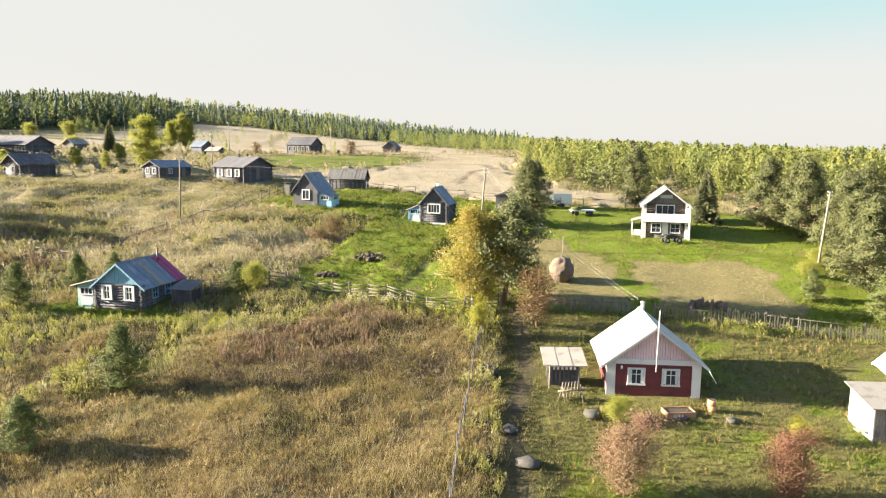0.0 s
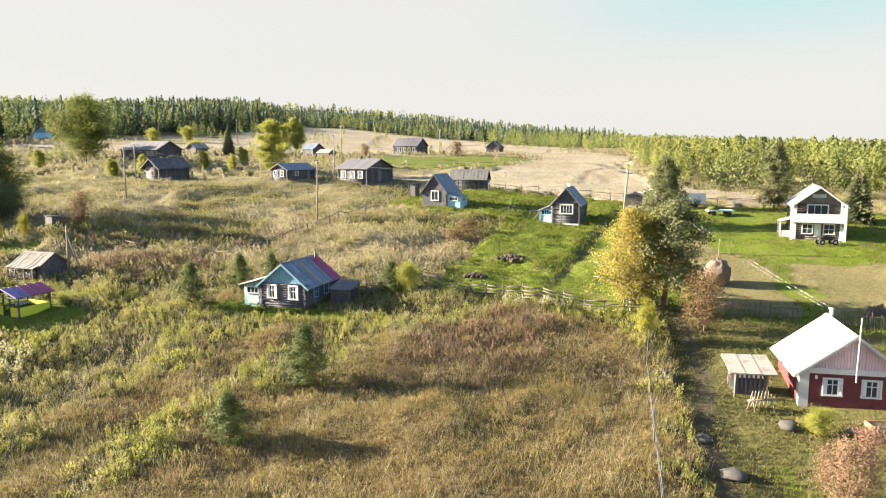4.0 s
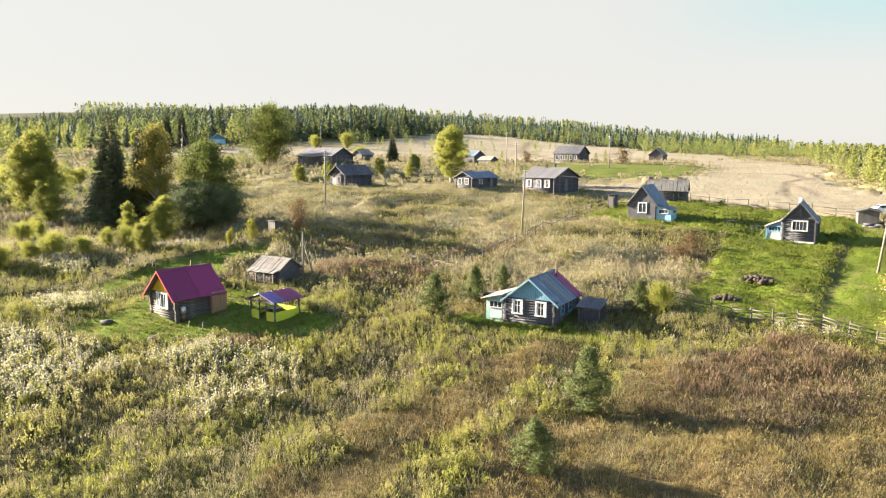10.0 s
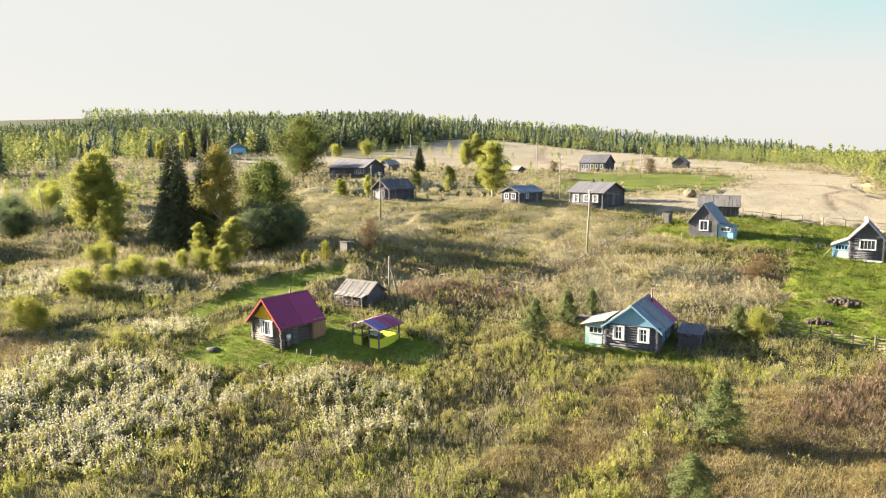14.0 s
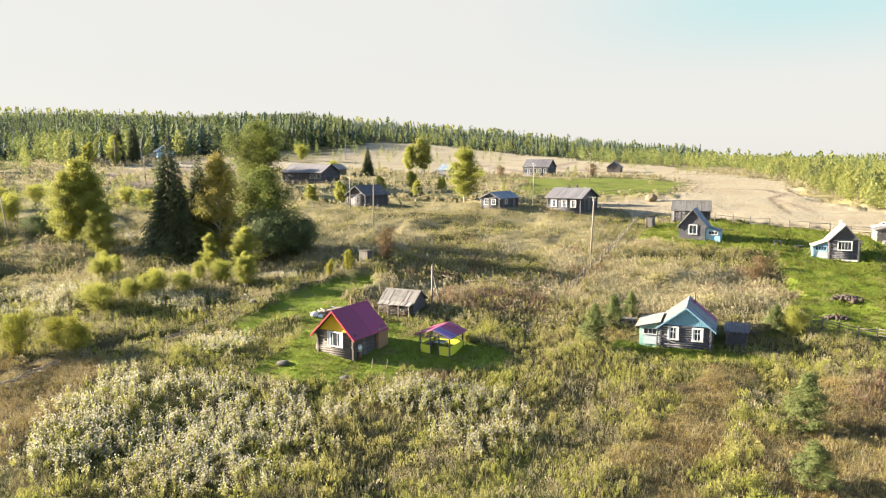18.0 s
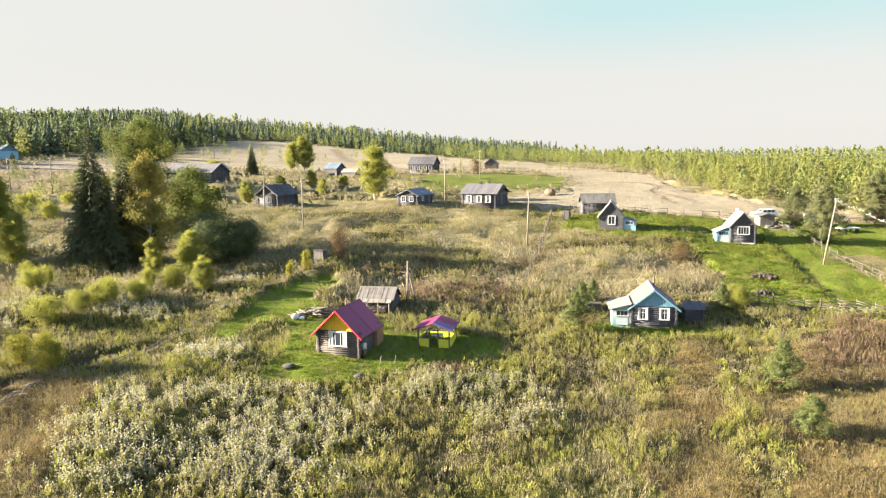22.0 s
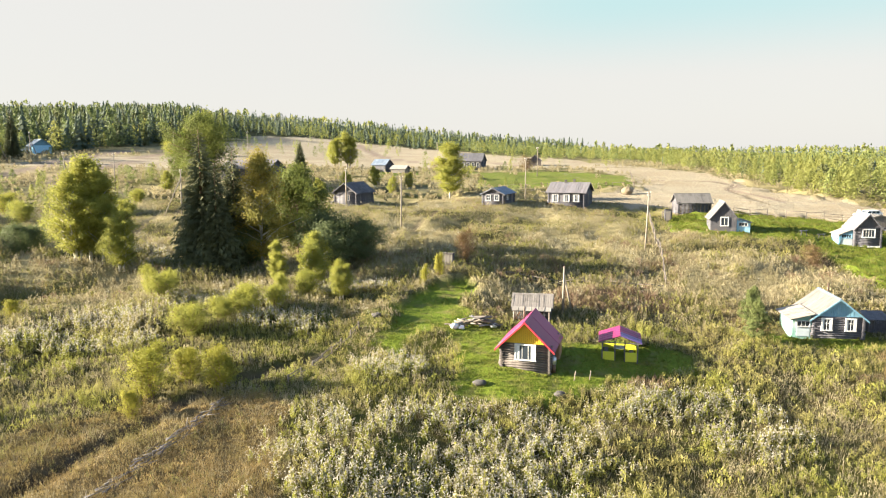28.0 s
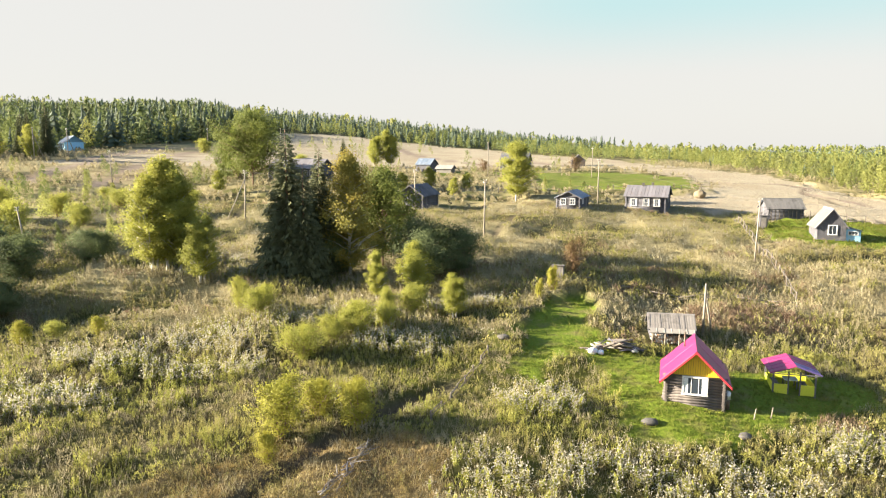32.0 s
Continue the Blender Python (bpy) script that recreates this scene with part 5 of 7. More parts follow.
def crimson_hut():
    w, d, h, rise = 4.0, 4.2, 2.25, 1.95
    ob = house("log_hut", "small log hut with crimson metal roof and yellow gable", "house", -58.6, 51.3, -21, w, d, h, rise, "log", LOG_BROWN, YELLOW_PAINT, ROOF_CRIMSON, 0.6, 0.5, 3.0, 0.002, trim=RED_TRIM)
    window(ob, on_wall("front", w, d, 0.0, 0.85, 0.12), 1.8, 1.4, 3, 1, casing=0.13, curtain=True)
    chimney(ob, -0.75, 3.3, h + 0.7, h + rise + 0.35, 0.06, IRON, True)
    bm = bmesh.new()
    box(bm, -w / 2 - 0.5, d - 0.9, 0, -w / 2, d + 0.1, 1.1)
    part("side_box", bm, PALE_BOARD, ob)
    lean_to(ob, w / 2 + 0.35, w / 2 + 0.1, d - 0.9, d + 0.6, 1.95, 2.0, BROWN_BOARD, BROWN_BOARD, 0.05, "porch_wall", 0.4)
    tank = thing("water_tank", -56.3, 50.9, 0, "grey metal water drum at the hut corner", "drum")
    bm = bmesh.new()
    rod(bm, (0, 0, 0), (0, 0, 0.75), 0.2, None, 12)
    part("stand", bm, IRON, tank)
    bm = bmesh.new()
    rod(bm, (0, 0, 0.75), (0, 0, 1.3), 0.24, None, 12)
    rod(bm, (0, 0, 1.3), (0, 0, 1.38), 0.22, 0.08, 12)
    part("drum", bm, STEEL, tank)
    for x, y in ((-54.9, 49.6), (-53.6, 49.7)):
        st = thing("stake", x, y, 0, "short pale wooden stake in the lawn", "stake", "stakes in the hut yard")
        bm = bmesh.new()
        rod(bm, (0, 0, -0.2), (0.15, 0, 0.8), 0.04, 0.035, 6)
        part("shaft", bm, RAW_WOOD, st)


def gazebo():
    w, d = 3.0, 2.9
    ob = thing("gazebo", -49.9, 53.3, -17, "open garden gazebo with yellow panels and crimson metal roof", "gazebo")
    for x in (-w / 2, w / 2):
        for y in (0, d):
            bm = bmesh.new()
            box(bm, x - 0.06, y - 0.06, -0.2, x + 0.06, y + 0.06, 1.85)
            part("post", bm, BOARD_DARK, ob)
    for x in (-0.42, 0.42):
        bm = bmesh.new()
        box(bm, x - 0.05, -0.05, -0.2, x + 0.05, 0.05, 1.85)
        part("door_post", bm, BOARD_DARK, ob)
    for n, c in (("front_panel", (-w / 2, -0.03, -0.46, 0.03)), ("front_panel", (0.46, -0.03, w / 2, 0.03)), ("back_panel", (-w / 2, d - 0.03, w / 2, d + 0.03)),
                 ("side_panel", (-w / 2 - 0.03, 0.04, -w / 2 + 0.03, d - 0.04)), ("side_panel", (w / 2 - 0.03, 0.04, w / 2 + 0.03, d - 0.04))):
        bm = bmesh.new()
        box(bm, c[0], c[1], 0.0, c[2], c[3], 0.82)
        part(n, bm, LIME_PAINT, ob)
    for x in (-w / 2, w / 2):
        bm = bmesh.new()
        box(bm, x - 0.05, -0.1, 1.8, x + 0.05, d + 0.1, 1.9)
        part("top_rail", bm, BOARD_DARK, ob)
    e = 0.35
    slope(ob, "left_roof", [ROOF_CRIMSON], -w / 2 - e, 1.74, 0, 2.38, -0.45, d + 0.35, 0.8, 0.04, 0.004)
    # the two front sheets carry the painted purple reflection
    slope(ob, "right_roof", [ROOF_CRIMSON, ROOF_REFLECTION], w / 2 + e, 1.74, 0, 2.38, -0.45, d + 0.35, 0.8, 0.04, 0.004, pick=lambda i: 1 if i < 2 else 0)
    bm = bmesh.new()
    box(bm, -w / 2 - e, -0.42, 1.7, w / 2 + e, -0.39, 1.78)
    part("tie_beam", bm, BOARD_DARK, ob)
    tb = thing("garden_table", -49.5, 54.6, -17, "plain dark table with a pale cloth inside the gazebo", "table")
    bm = bmesh.new()
    box(bm, -0.5, -0.5, 0.7, 0.5, 0.5, 0.76)
    part("tabletop", bm, PALE_BOARD, tb)
    for x in (-0.42, 0.42):
        for y in (-0.42, 0.42):
            bm = bmesh.new()
            box(bm, x - 0.04, y - 0.04, 0, x + 0.04, y + 0.04, 0.7)
            part("leg", bm, BOARD_DARK, tb)
    for sx in (-1, 1):
        be = thing("bench", -49.6 + sx * 1.05, 54.5 - sx * 0.3, -17, "dark plank bench along the gazebo panel", "bench", "gazebo benches")
        bm = bmesh.new()
        box(bm, -0.18, -0.8, 0.4, 0.18, 0.8, 0.45)
        part("seat", bm, BOARD_DARK, be)
        for y in (-0.7, 0.7):
            bm = bmesh.new()
            box(bm, -0.15, y - 0.04, 0, 0.15, y + 0.04, 0.4)
            part("leg", bm, BOARD_DARK, be)


def woodshed():
    ob = house("woodshed", "weathered plank woodshed with grey board roof and front canopy", "shed", -53.5, 64.5, 75.5, 3.0, 3.7, 1.1, 0.95, "board", BOARD_DARK, BOARD_DARK, BOARD_GREY, 0.25, 0.3, 0.24, 0.02, 0.04)
    slope(ob, "front_canopy", ROOF_PALE, -2.45, 0.8, -1.65, 1.02, -0.1, 3.8, 0.6, 0.04, 0.012, 0.03)
    for y in (0.1, 1.3, 2.5, 3.6):
        bm = bmesh.new()
        rod(bm, (-2.35, y, -1.2), (-2.35, y, 0.82), 0.06, None, 7)
        part("canopy_post", bm, RAW_WOOD, ob)
    rnd = random.Random(4)
    fw = thing("firewood_stack", -55.9, 63.1, -14.5, "stack of split birch firewood under the shed canopy", "firewood")
    for r in range(5):
        for i in range(16):
            bm = bmesh.new()
            x = -1.7 + i * 0.2 + (r % 2) * 0.1
            rod(bm, (x, -0.15 + rnd.uniform(-0.08, 0.08), 0.1 + r * 0.16), (x, 0.35, 0.1 + r * 0.16), 0.085 * rnd.uniform(0.8, 1.1), None, 6)
            part("billet", bm, rnd.choice([RAW_WOOD, BROWN_BOARD, BARK_BIRCH]), fw)
    jk = thing("scrap_pile", -61.8, 61.3, 0, "heap of old boards, branches and sacks", "scrap pile")
    for i in range(60):
        bm = bmesh.new()
        x, y, a = rnd.uniform(-2, 2), rnd.uniform(-0.8, 0.8), rnd.uniform(0, 3.1)
        ln = rnd.uniform(0.5, 1.2)
        zz = 0.12 + 0.8 * rnd.random() * (1 - abs(x) / 2.2)
        rod(bm, (x - math.cos(a) * ln, y - math.sin(a) * ln * 0.5, zz), (x + math.cos(a) * ln, y + math.sin(a) * ln * 0.5, zz + rnd.uniform(-0.1, 0.3)), rnd.uniform(0.03, 0.08), None, 5)
        part("stick", bm, rnd.choice([BOARD_DARK, FENCE_WOOD, BOARD_GREY, RAW_WOOD]), jk)
    bm = bmesh.new()
    box(bm, 0.0, -0.35, 0.82, 1.2, 0.35, 0.88)
    part("board_lid", bm, RAW_WOOD, jk, "pale board lying on top")
    for x, y, s in ((-2.0, -1.0, 0.42), (1.9, -0.4, 0.35), (-1.3, -1.0, 0.3)):
        sk = thing("sack", -61.8 + x, 61.3 + y, 0, "white plastic sack beside the scrap heap", "sack", "sacks by the scrap heap")
        bm = bmesh.new()
        blob(bm, (0, 0, s * 0.6), s, s * 0.8, s * 0.75, 0.4, x)
        part("bag", bm, TARP, sk)


def a_frame():
    w, d, h, rise = 3.7, 4.4, 2.1, 2.3
    ob = house("steep_roofed_cottage", "dark plank cottage with steep blue-grey sheet roof", "house", -19.3, 98.6, -17, w, d, h, rise, "board", BOARD_DARK, BOARD_DARK, (ROOF_SILVER, ROOF_BLUE), 0.3, 0.35, 0.6, trim=BOARD_DARK)
    window(ob, on_wall("front", w, d, 0.1, 0.75, 0.06), 1.2, 1.4, 2, 1, casing=0.12)
    lean_to(ob, w / 2 + 2.0, w / 2 + 0.02, 0.3, 2.6, 1.35, 1.9, SKY_BOARD, ROOF_BLUE, 0.2, "blue_porch")
    window(ob, pose(w / 2 + 1.0, 0.26, 0.75), 1.3, 0.55, 3, 1, casing=0.07)
    window(ob, pose(w / 2 + 2.04, 1.45, 0.7, 0, 0, 90), 1.3, 0.55, 3, 1, casing=0.07)
    pv = thing("privy", -24.0, 108.6, -17, "small dark plank privy", "privy")
    bm = bmesh.new()
    box(bm, -0.55, 0, -0.2, 0.55, 1.1, 1.9)
    part("wall", bm, BOARD_DARK, pv)
    door(pv, pose(0, -0.01, 0.05), 0.7, 1.6, BOARD_GREY)
    bm = bmesh.new()
    hexa(bm, [(-0.7, -0.2, 2.0), (0.7, -0.2, 2.0), (0.7, 1.25, 1.85), (-0.7, 1.25, 1.85), (-0.7, -0.2, 2.06), (0.7, -0.2, 2.06), (0.7, 1.25, 1.91), (-0.7, 1.25, 1.91)])
    part("roof", bm, BOARD_DARK, pv)


def dark_cottage():
    w, d, h, rise = 3.4, 4.2, 2.9, 1.9
    ob = house("dark_log_cottage", "tall dark log cottage with blue lean-to and slate sheet roof", "house", -1.2, 91.4, -14, w, d, h, rise, "log", LOG_DARK, BOARD_DARK, (ROOF_SLATE, ROOF_BLUE), 0.35, 0.35, 0.6)
    window(ob, on_wall("front", w, d, 0.05, 1.45, 0.12), 1.75, 1.25, 4, 1, casing=0.14)
    bm = bmesh.new()
    box(bm, -w / 2 + 0.3, -0.2, 0.0, w / 2, -0.12, 0.22)
    part("plinth_board", bm, WHITE_PAINT, ob)
    lean_to(ob, -w / 2 - 1.9, -w / 2 - 0.05, 0.6, 3.6, 1.8, 2.6, BLUE_BOARD, ROOF_PALE, 0.25, "blue_annex")
    window(ob, pose(-w / 2 - 0.95, 0.56, 1.25), 1.4, 0.6, 4, 1, casing=0.06, frame=SKY_BOARD)
    bm = bmesh.new()
    box(bm, -w / 2 - 1.6, 0.5, 0.0, -w / 2 - 0.15, 0.56, 1.2)
    part("pale_panel", bm, PALE_BOARD, ob)
    bm = bmesh.new()
    rod(bm, (-w / 2 - 3.0, 0.3, 0.0), (-w / 2 - 1.8, 0.45, 1.8), 0.06, None, 6)
    part("leaning_pole", bm, RAW_WOOD, ob)
    chimney(ob, -0.3, 3.0, h + 1.0, h + rise + 0.4, 0.13, INSULATOR)


def white_shed():
    ob = house("grey_roofed_shed", "small grey plank shed with a low silver sheet roof", "shed", 8.9, 103.2, -8, 2.3, 2.6, 1.75, 0.35, "board", BOARD_GREY, BOARD_GREY, ROOF_SILVER, 0.25, 0.3, 0.4, 0.015)
    rnd = random.Random(9)
    pile = thing("log_pile", 10.2, 101.6, -10, "dark pile of old logs beside the grey shed", "log pile")
    for i in range(24):
        bm = bmesh.new()
        x, y = rnd.uniform(-2, 2), rnd.uniform(-0.5, 0.5)
        rod(bm, (x - 0.7, y, 0.12 + 0.4 * rnd.random()), (x + 0.7, y + rnd.uniform(-0.3, 0.3), 0.12 + 0.4 * rnd.random()), 0.11, None, 6)
        part("log", bm, rnd.choice([BOARD_DARK, LOG_DARK]), pile)


def car():
    ob = thing("parked_car", 12.8, 111.6, 4, "white estate car parked on the track by the fence", "car")
    bm = bmesh.new()
    prof = [(-2.25, 0.35), (-2.28, 0.85), (-2.1, 0.98), (-1.2, 1.04), (-0.55, 1.5), (1.45, 1.55), (2.1, 1.1), (2.2, 0.9), (2.22, 0.35)]
    rows = []
    for y, k in ((-0.85, 0.97), (-0.8, 1.0), (0.8, 1.0), (0.85, 0.97)):
        rows.append([bm.verts.new((x, y * (0.86 if z > 1.2 else 1), z * k + 0.02)) for x, z in prof])
    for a, b in zip(rows, rows[1:]):
        for i in range(len(prof) - 1):
            bm.faces.new((a[i], a[i + 1], b[i + 1], b[i]))
    bm.faces.new(rows[0][::-1])
    bm.faces.new(rows[-1])
    bmesh.ops.recalc_face_normals(bm, faces=bm.faces)
    body = part("body", bm, CAR_WHITE, ob)
    for s in (-1, 1):
        for x0, x1 in ((-0.85, -0.05), (0.05, 0.75), (0.82, 1.5)):
            bm = bmesh.new()
            hexa(bm, [(x0, s * 0.84, 1.05), (x1, s * 0.84, 1.05), (x1, s * 0.8, 1.05), (x0, s * 0.8, 1.05), (x0 + 0.12, s * 0.77, 1.42), (x1, s * 0.77, 1.42), (x1, s * 0.73, 1.42), (x0 + 0.12, s * 0.73, 1.42)])
            bmesh.ops.recalc_face_normals(bm, faces=bm.faces)
            part("side_window", bm, GLASS, ob)
    bm = bmesh.new()
    hexa(bm, [(-1.19, -0.66, 1.06), (-1.19, 0.66, 1.06), (-1.15, 0.66, 1.06), (-1.15, -0.66, 1.06), (-0.64, -0.62, 1.47), (-0.64, 0.62, 1.47), (-0.58, 0.62, 1.47), (-0.58, -0.62, 1.47)])
    part("windscreen", bm, GLASS, ob)
    for x in (-1.4, 1.35):
        for y in (-0.8, 0.8):
            bm = bmesh.new()
            rod(bm, (x, y - 0.1, 0.32), (x, y + 0.1, 0.32), 0.32, None, 16)
            wh = part("wheel", bm, RUBBER, ob)
            bm = bmesh.new()
            rod(bm, (x, y - 0.108, 0.32), (x, y + 0.108, 0.32), 0.19, None, 12)
            part("rim", bm, STEEL, wh)
    for y in (-0.6, 0.6):
        bm = bmesh.new()
        box(bm, -2.3, y - 0.16, 0.7, -2.24, y + 0.16, 0.84)
        part("headlight", bm, STEEL, ob)


def far_houses():
    b = house("grey_barn", "long low barn with faded grey sheet roof by the fence", "barn", -13.1, 118.2, 84, 3.4, 5.6, 2.0, 1.35, "log", LOG_DARK, BOARD_DARK, ROOF_SILVER, 0.4, 0.4, 0.6, 0.02)
    for i in range(8):
        y = 0.3 + i * 0.7
        bm = bmesh.new()
        rod(bm, (-1.85, y, -0.2), (-1.85, y, 1.5), 0.08, None, 6)
        part("wall_post", bm, FENCE_WOOD, b)
    s = house("grey_cottage", "small dark log cottage with blue-grey sheet roof", "house", -51.2, 124.0, -26, 3.9, 6.8, 2.1, 0.95, "log", LOG_DARK, BOARD_DARK, ROOF_BLUE, 0.45, 0.5, 0.6, 0.01)
    for u in (-0.9, 0.75):
        window(s, on_wall("front", 3.9, 6.8, u, 0.75, 0.12), 0.95, 1.1, 2, 2, casing=0.12, frame=OLD_TRIM)
    door(s, on_wall("right", 3.9, 6.8, 1.8, 0.1, 0.12), 0.85, 1.75, BOARD_GREY)
    window(s, on_wall("right", 3.9, 6.8, -1.2, 0.8, 0.12), 0.8, 0.9)
    f = house("big_log_house", "large dark log house with weathered slate sheet roof", "house", -33.0, 125.6, 64, 7.2, 6.6, 2.9, 1.5, "log", LOG_DARK, LOG_DARK, ROOF_SLATE, 0.5, 0.6, 0.6, 0.02)
    for u in (-2.0, 0.1, 1.9):
        window(f, on_wall("left", 7.2, 6.6, u, 1.0, 0.12), 1.15, 1.35, 2, 2, casing=0.12, frame=OLD_TRIM, curtain=True)
    for u in (-0.2,):
        door(f, on_wall("front", 7.2, 6.6, u, 0.4, 0.12), 1.0, 2.0, BOARD_GREY)
    chimney(f, 0.2, 2.6, 4.2, 5.0, 0.2, STONE)
    chimney(f, -0.1, 4.2, 4.2, 4.9, 0.2, STONE)
    r = house("ruined_log_house", "abandoned log house with a sagging broken roof", "house", -78.6, 128.8, -26, 4.6, 6.5, 2.7, 1.6, "log", LOG_DARK, BOARD_DARK, BOARD_DARK, 0.7, 0.5, 0.28, 0.07, 0.1, back_gable=True)
    rnd = random.Random(5)
    for i in range(9):
        bm = bmesh.new()
        x = -2.6 + i * 0.2
        rod(bm, (x - 1.0, -1.0 + rnd.uniform(-0.4, 0.4), 0.1), (x, 0.5 + i * 0.5, 2.4 - rnd.random()), 0.07, None, 5)
        part("fallen_rafter", bm, BOARD_GREY, r)
    window(r, on_wall("front", 4.6, 6.5, 0.5, 1.0, 0.12), 1.0, 1.1, 2, 2, frame=BOARD_GREY)
    l = house("long_dark_barn", "long dark log barn with low slate sheet roof", "barn", -98.5, 173.0, 70, 7.5, 13.0, 2.7, 1.9, "log", LOG_DARK, LOG_DARK, ROOF_SLATE, 0.5, 0.6, 0.9, 0.03)
    for u in (3.2, 4.6, 5.8):
        window(l, on_wall("left", 7.5, 13.0, u, 0.9, 0.12), 0.9, 1.2, 2, 2, casing=0.12, frame=OLD_TRIM)
    for x, y, yaw, w, d, h, rs, lab, wm, rf in ((-108.5, 205, -20, 4, 5, 2.0, 1.3, "small weathered shed behind a long barn", BOARD_GREY, ROOF_PALE),
                                               (-71.0, 213, 60, 4.5, 4.6, 2.4, 1.5, "small dark barn with blue-grey roof", LOG_DARK, ROOF_BLUE),
                                               (-65.5, 209, 64, 3.2, 4.6, 1.4, 0.9, "low grey shed with pale sheet roof", BOARD_GREY, ROOF_PALE),
                                               (-19.0, 247, -12, 4.6, 6.0, 2.0, 1.9, "small brown house at the far edge of the field", LOG_BROWN, ROOF_SLATE),
                                               (-192, 441, -25, 8, 10, 3.5, 3.5, "blue-grey barn at the edge of the spruce wood", BOARD_GREY, ROOF_BLUE)):
        house("far_barn", lab, "barn", x, y, yaw, w, d, h, rs, "board", wm, BOARD_DARK, rf, 0.4, 0.4, 0.8, 0.02)
    k = house("old_log_house", "dark old log house with five windows and board roof", "house", -40.5, 224.5, 70, 7.0, 8.2, 3.0, 2.2, "log", LOG_DARK, LOG_DARK, BOARD_DARK, 0.5, 0.5, 0.6, 0.05)
    for u in (-3.2, -1.6, 0.0, 1.6, 3.2):
        window(k, on_wall("left", 7.0, 8.2, u, 0.9, 0.12), 0.95, 1.4, 1, 2, casing=0.12, frame=OLD_TRIM)
    for i in range(4):
        bm = bmesh.new()
        rod(bm, (-5.2, 0.4 - i * 0.15, 0), (-3.5, -0.1, 1.6 - i * 0.2), 0.1, None, 5)
        part("prop_log", bm, RAW_WOOD, k)
    z = house("blue_far_house", "pale blue plank house with grey roof and white porch", "house", -193.0, 254.0, 40, 6.0, 7.5, 2.9, 2.2, "board", SKY_BOARD, BLUE_BOARD, ROOF_BLUE, 0.5, 0.5, 0.8, 0.01)
    for u in (-1.8, 0.2, 2.2):
        window(z, on_wall("left", 6.0, 7.5, u, 1.0, 0.1), 0.9, 1.2, 2, 2, casing=0.12, frame=OLD_TRIM)
    lean_to(z, -5.2, -3.05, 5.2, 7.4, 1.8, 2.4, WHITE_PAINT, ROOF_BLUE, 0.2, "white_porch")
    pv = thing("plank_privy", -63.2, 77.4, -20, "grey plank privy standing at the meadow edge", "privy")
    for i in range(7):
        bm = bmesh.new()
        x = -0.62 + i * 0.18
        box(bm, x, -0.02 + 0.01 * (i % 2), -0.2, x + 0.17, 0.02, 1.75 + 0.06 * (i % 3))
        part("board", bm, BOARD_GREY, pv)
    bm = bmesh.new()
    box(bm, -0.58, 0.03, -0.2, 0.6, 1.1, 1.65)
    part("wall", bm, BOARD_DARK, pv)
    bm = bmesh.new()
    hexa(bm, [(-0.7, -0.15, 1.8), (0.72, -0.15, 1.8), (0.72, 1.25, 1.65), (-0.7, 1.25, 1.65), (-0.7, -0.15, 1.85), (0.72, -0.15, 1.85), (0.72, 1.25, 1.7), (-0.7, 1.25, 1.7)])
    part("roof", bm, BOARD_GREY, pv)


for build in (red_house, garden_shed, white_shed_right, white_house, blue_house, crimson_hut, gazebo, woodshed, a_frame, dark_cottage, white_shed, car, far_houses):
    build()

# ---- poles, wires, fences ----
def pole(x, y, h, lean=(0, 0), strut=None, label="weathered wooden power pole with porcelain insulators", arm=True):
    ob = thing("utility_pole", x, y, 0, label, "pole", "village power poles")
    bm = bmesh.new()
    top = (lean[0], lean[1], h)
    rod(bm, (0, 0, -0.5), top, 0.13, 0.09, 8)
    part("shaft", bm, POLE_WOOD, ob)
    if arm:
        for dz in (0.15, 0.5):
            for s in (-1, 1):
                bm = bmesh.new()
                rod(bm, (lean[0], lean[1], h - dz), (lean[0] + s * 0.22, lean[1], h - dz + 0.08), 0.015, None, 5)
                rod(bm, (lean[0] + s * 0.22, lean[1], h - dz + 0.05), (lean[0] + s * 0.22, lean[1], h - dz + 0.18), 0.045, 0.03, 8)
                part("insulator", bm, INSULATOR, ob)
    if strut:
        bm = bmesh.new()
        rod(bm, (strut[0], strut[1], gz(x + strut[0], y + strut[1]) - gz(x, y) - 0.3), (lean[0] * 0.8, lean[1] * 0.8, h * 0.82), 0.1, 0.08, 7)
        part("strut", bm, POLE_WOOD, ob)
    return Vector((x + lean[0], y + lean[1], gz(x, y) + h - 0.2))


tops = {}
tops["a"] = pole(-34.2, 91.0, 8.2, (0.3, 0))
tops["b"] = pole(-68.4, 102.6, 8.3, (0.1, 0))
tops["c"] = pole(-78.0, 122.0, 7.2)
tops["d"] = pole(-43.5, 133.0, 8.4)
tops["e"] = pole(4.1, 79.4, 9.0, (0.6, -1.2))
tops["f"] = pole(38.1, 70.5, 8.0, (0.7, 0))
tops["g"] = pole(-105.0, 115.2, 7.8, (0.2, 0), (-2.6, -1.2))
tops["h"] = pole(-126.3, 143.4, 7.6)
tops["i"] = pole(-142.0, 157.1, 7.5, (-0.4, 0))
tops["j"] = pole(-172.5, 204.3, 9.0, (0, 0), (2.6, 0))
tops["k"] = pole(-181.0, 203.0, 9.0, (0, 0), (3.0, 0))
tops["l"] = pole(-127.2, 93.2, 7.2, (-1.0, 0))
tops["m"] = pole(-150.0, 262.0, 8.5)
tops["n"] = pole(-128.0, 285.0, 9.0)
tops["o"] = pole(-57.5, 190.0, 9.0)
tops["p"] = pole(-30.0, 188.0, 8.0)
pole(-52.2, 64.9, 4.9, (0.1, 0), (1.1, 0.5), "short pale wooden post with a strut beside the woodshed", False)


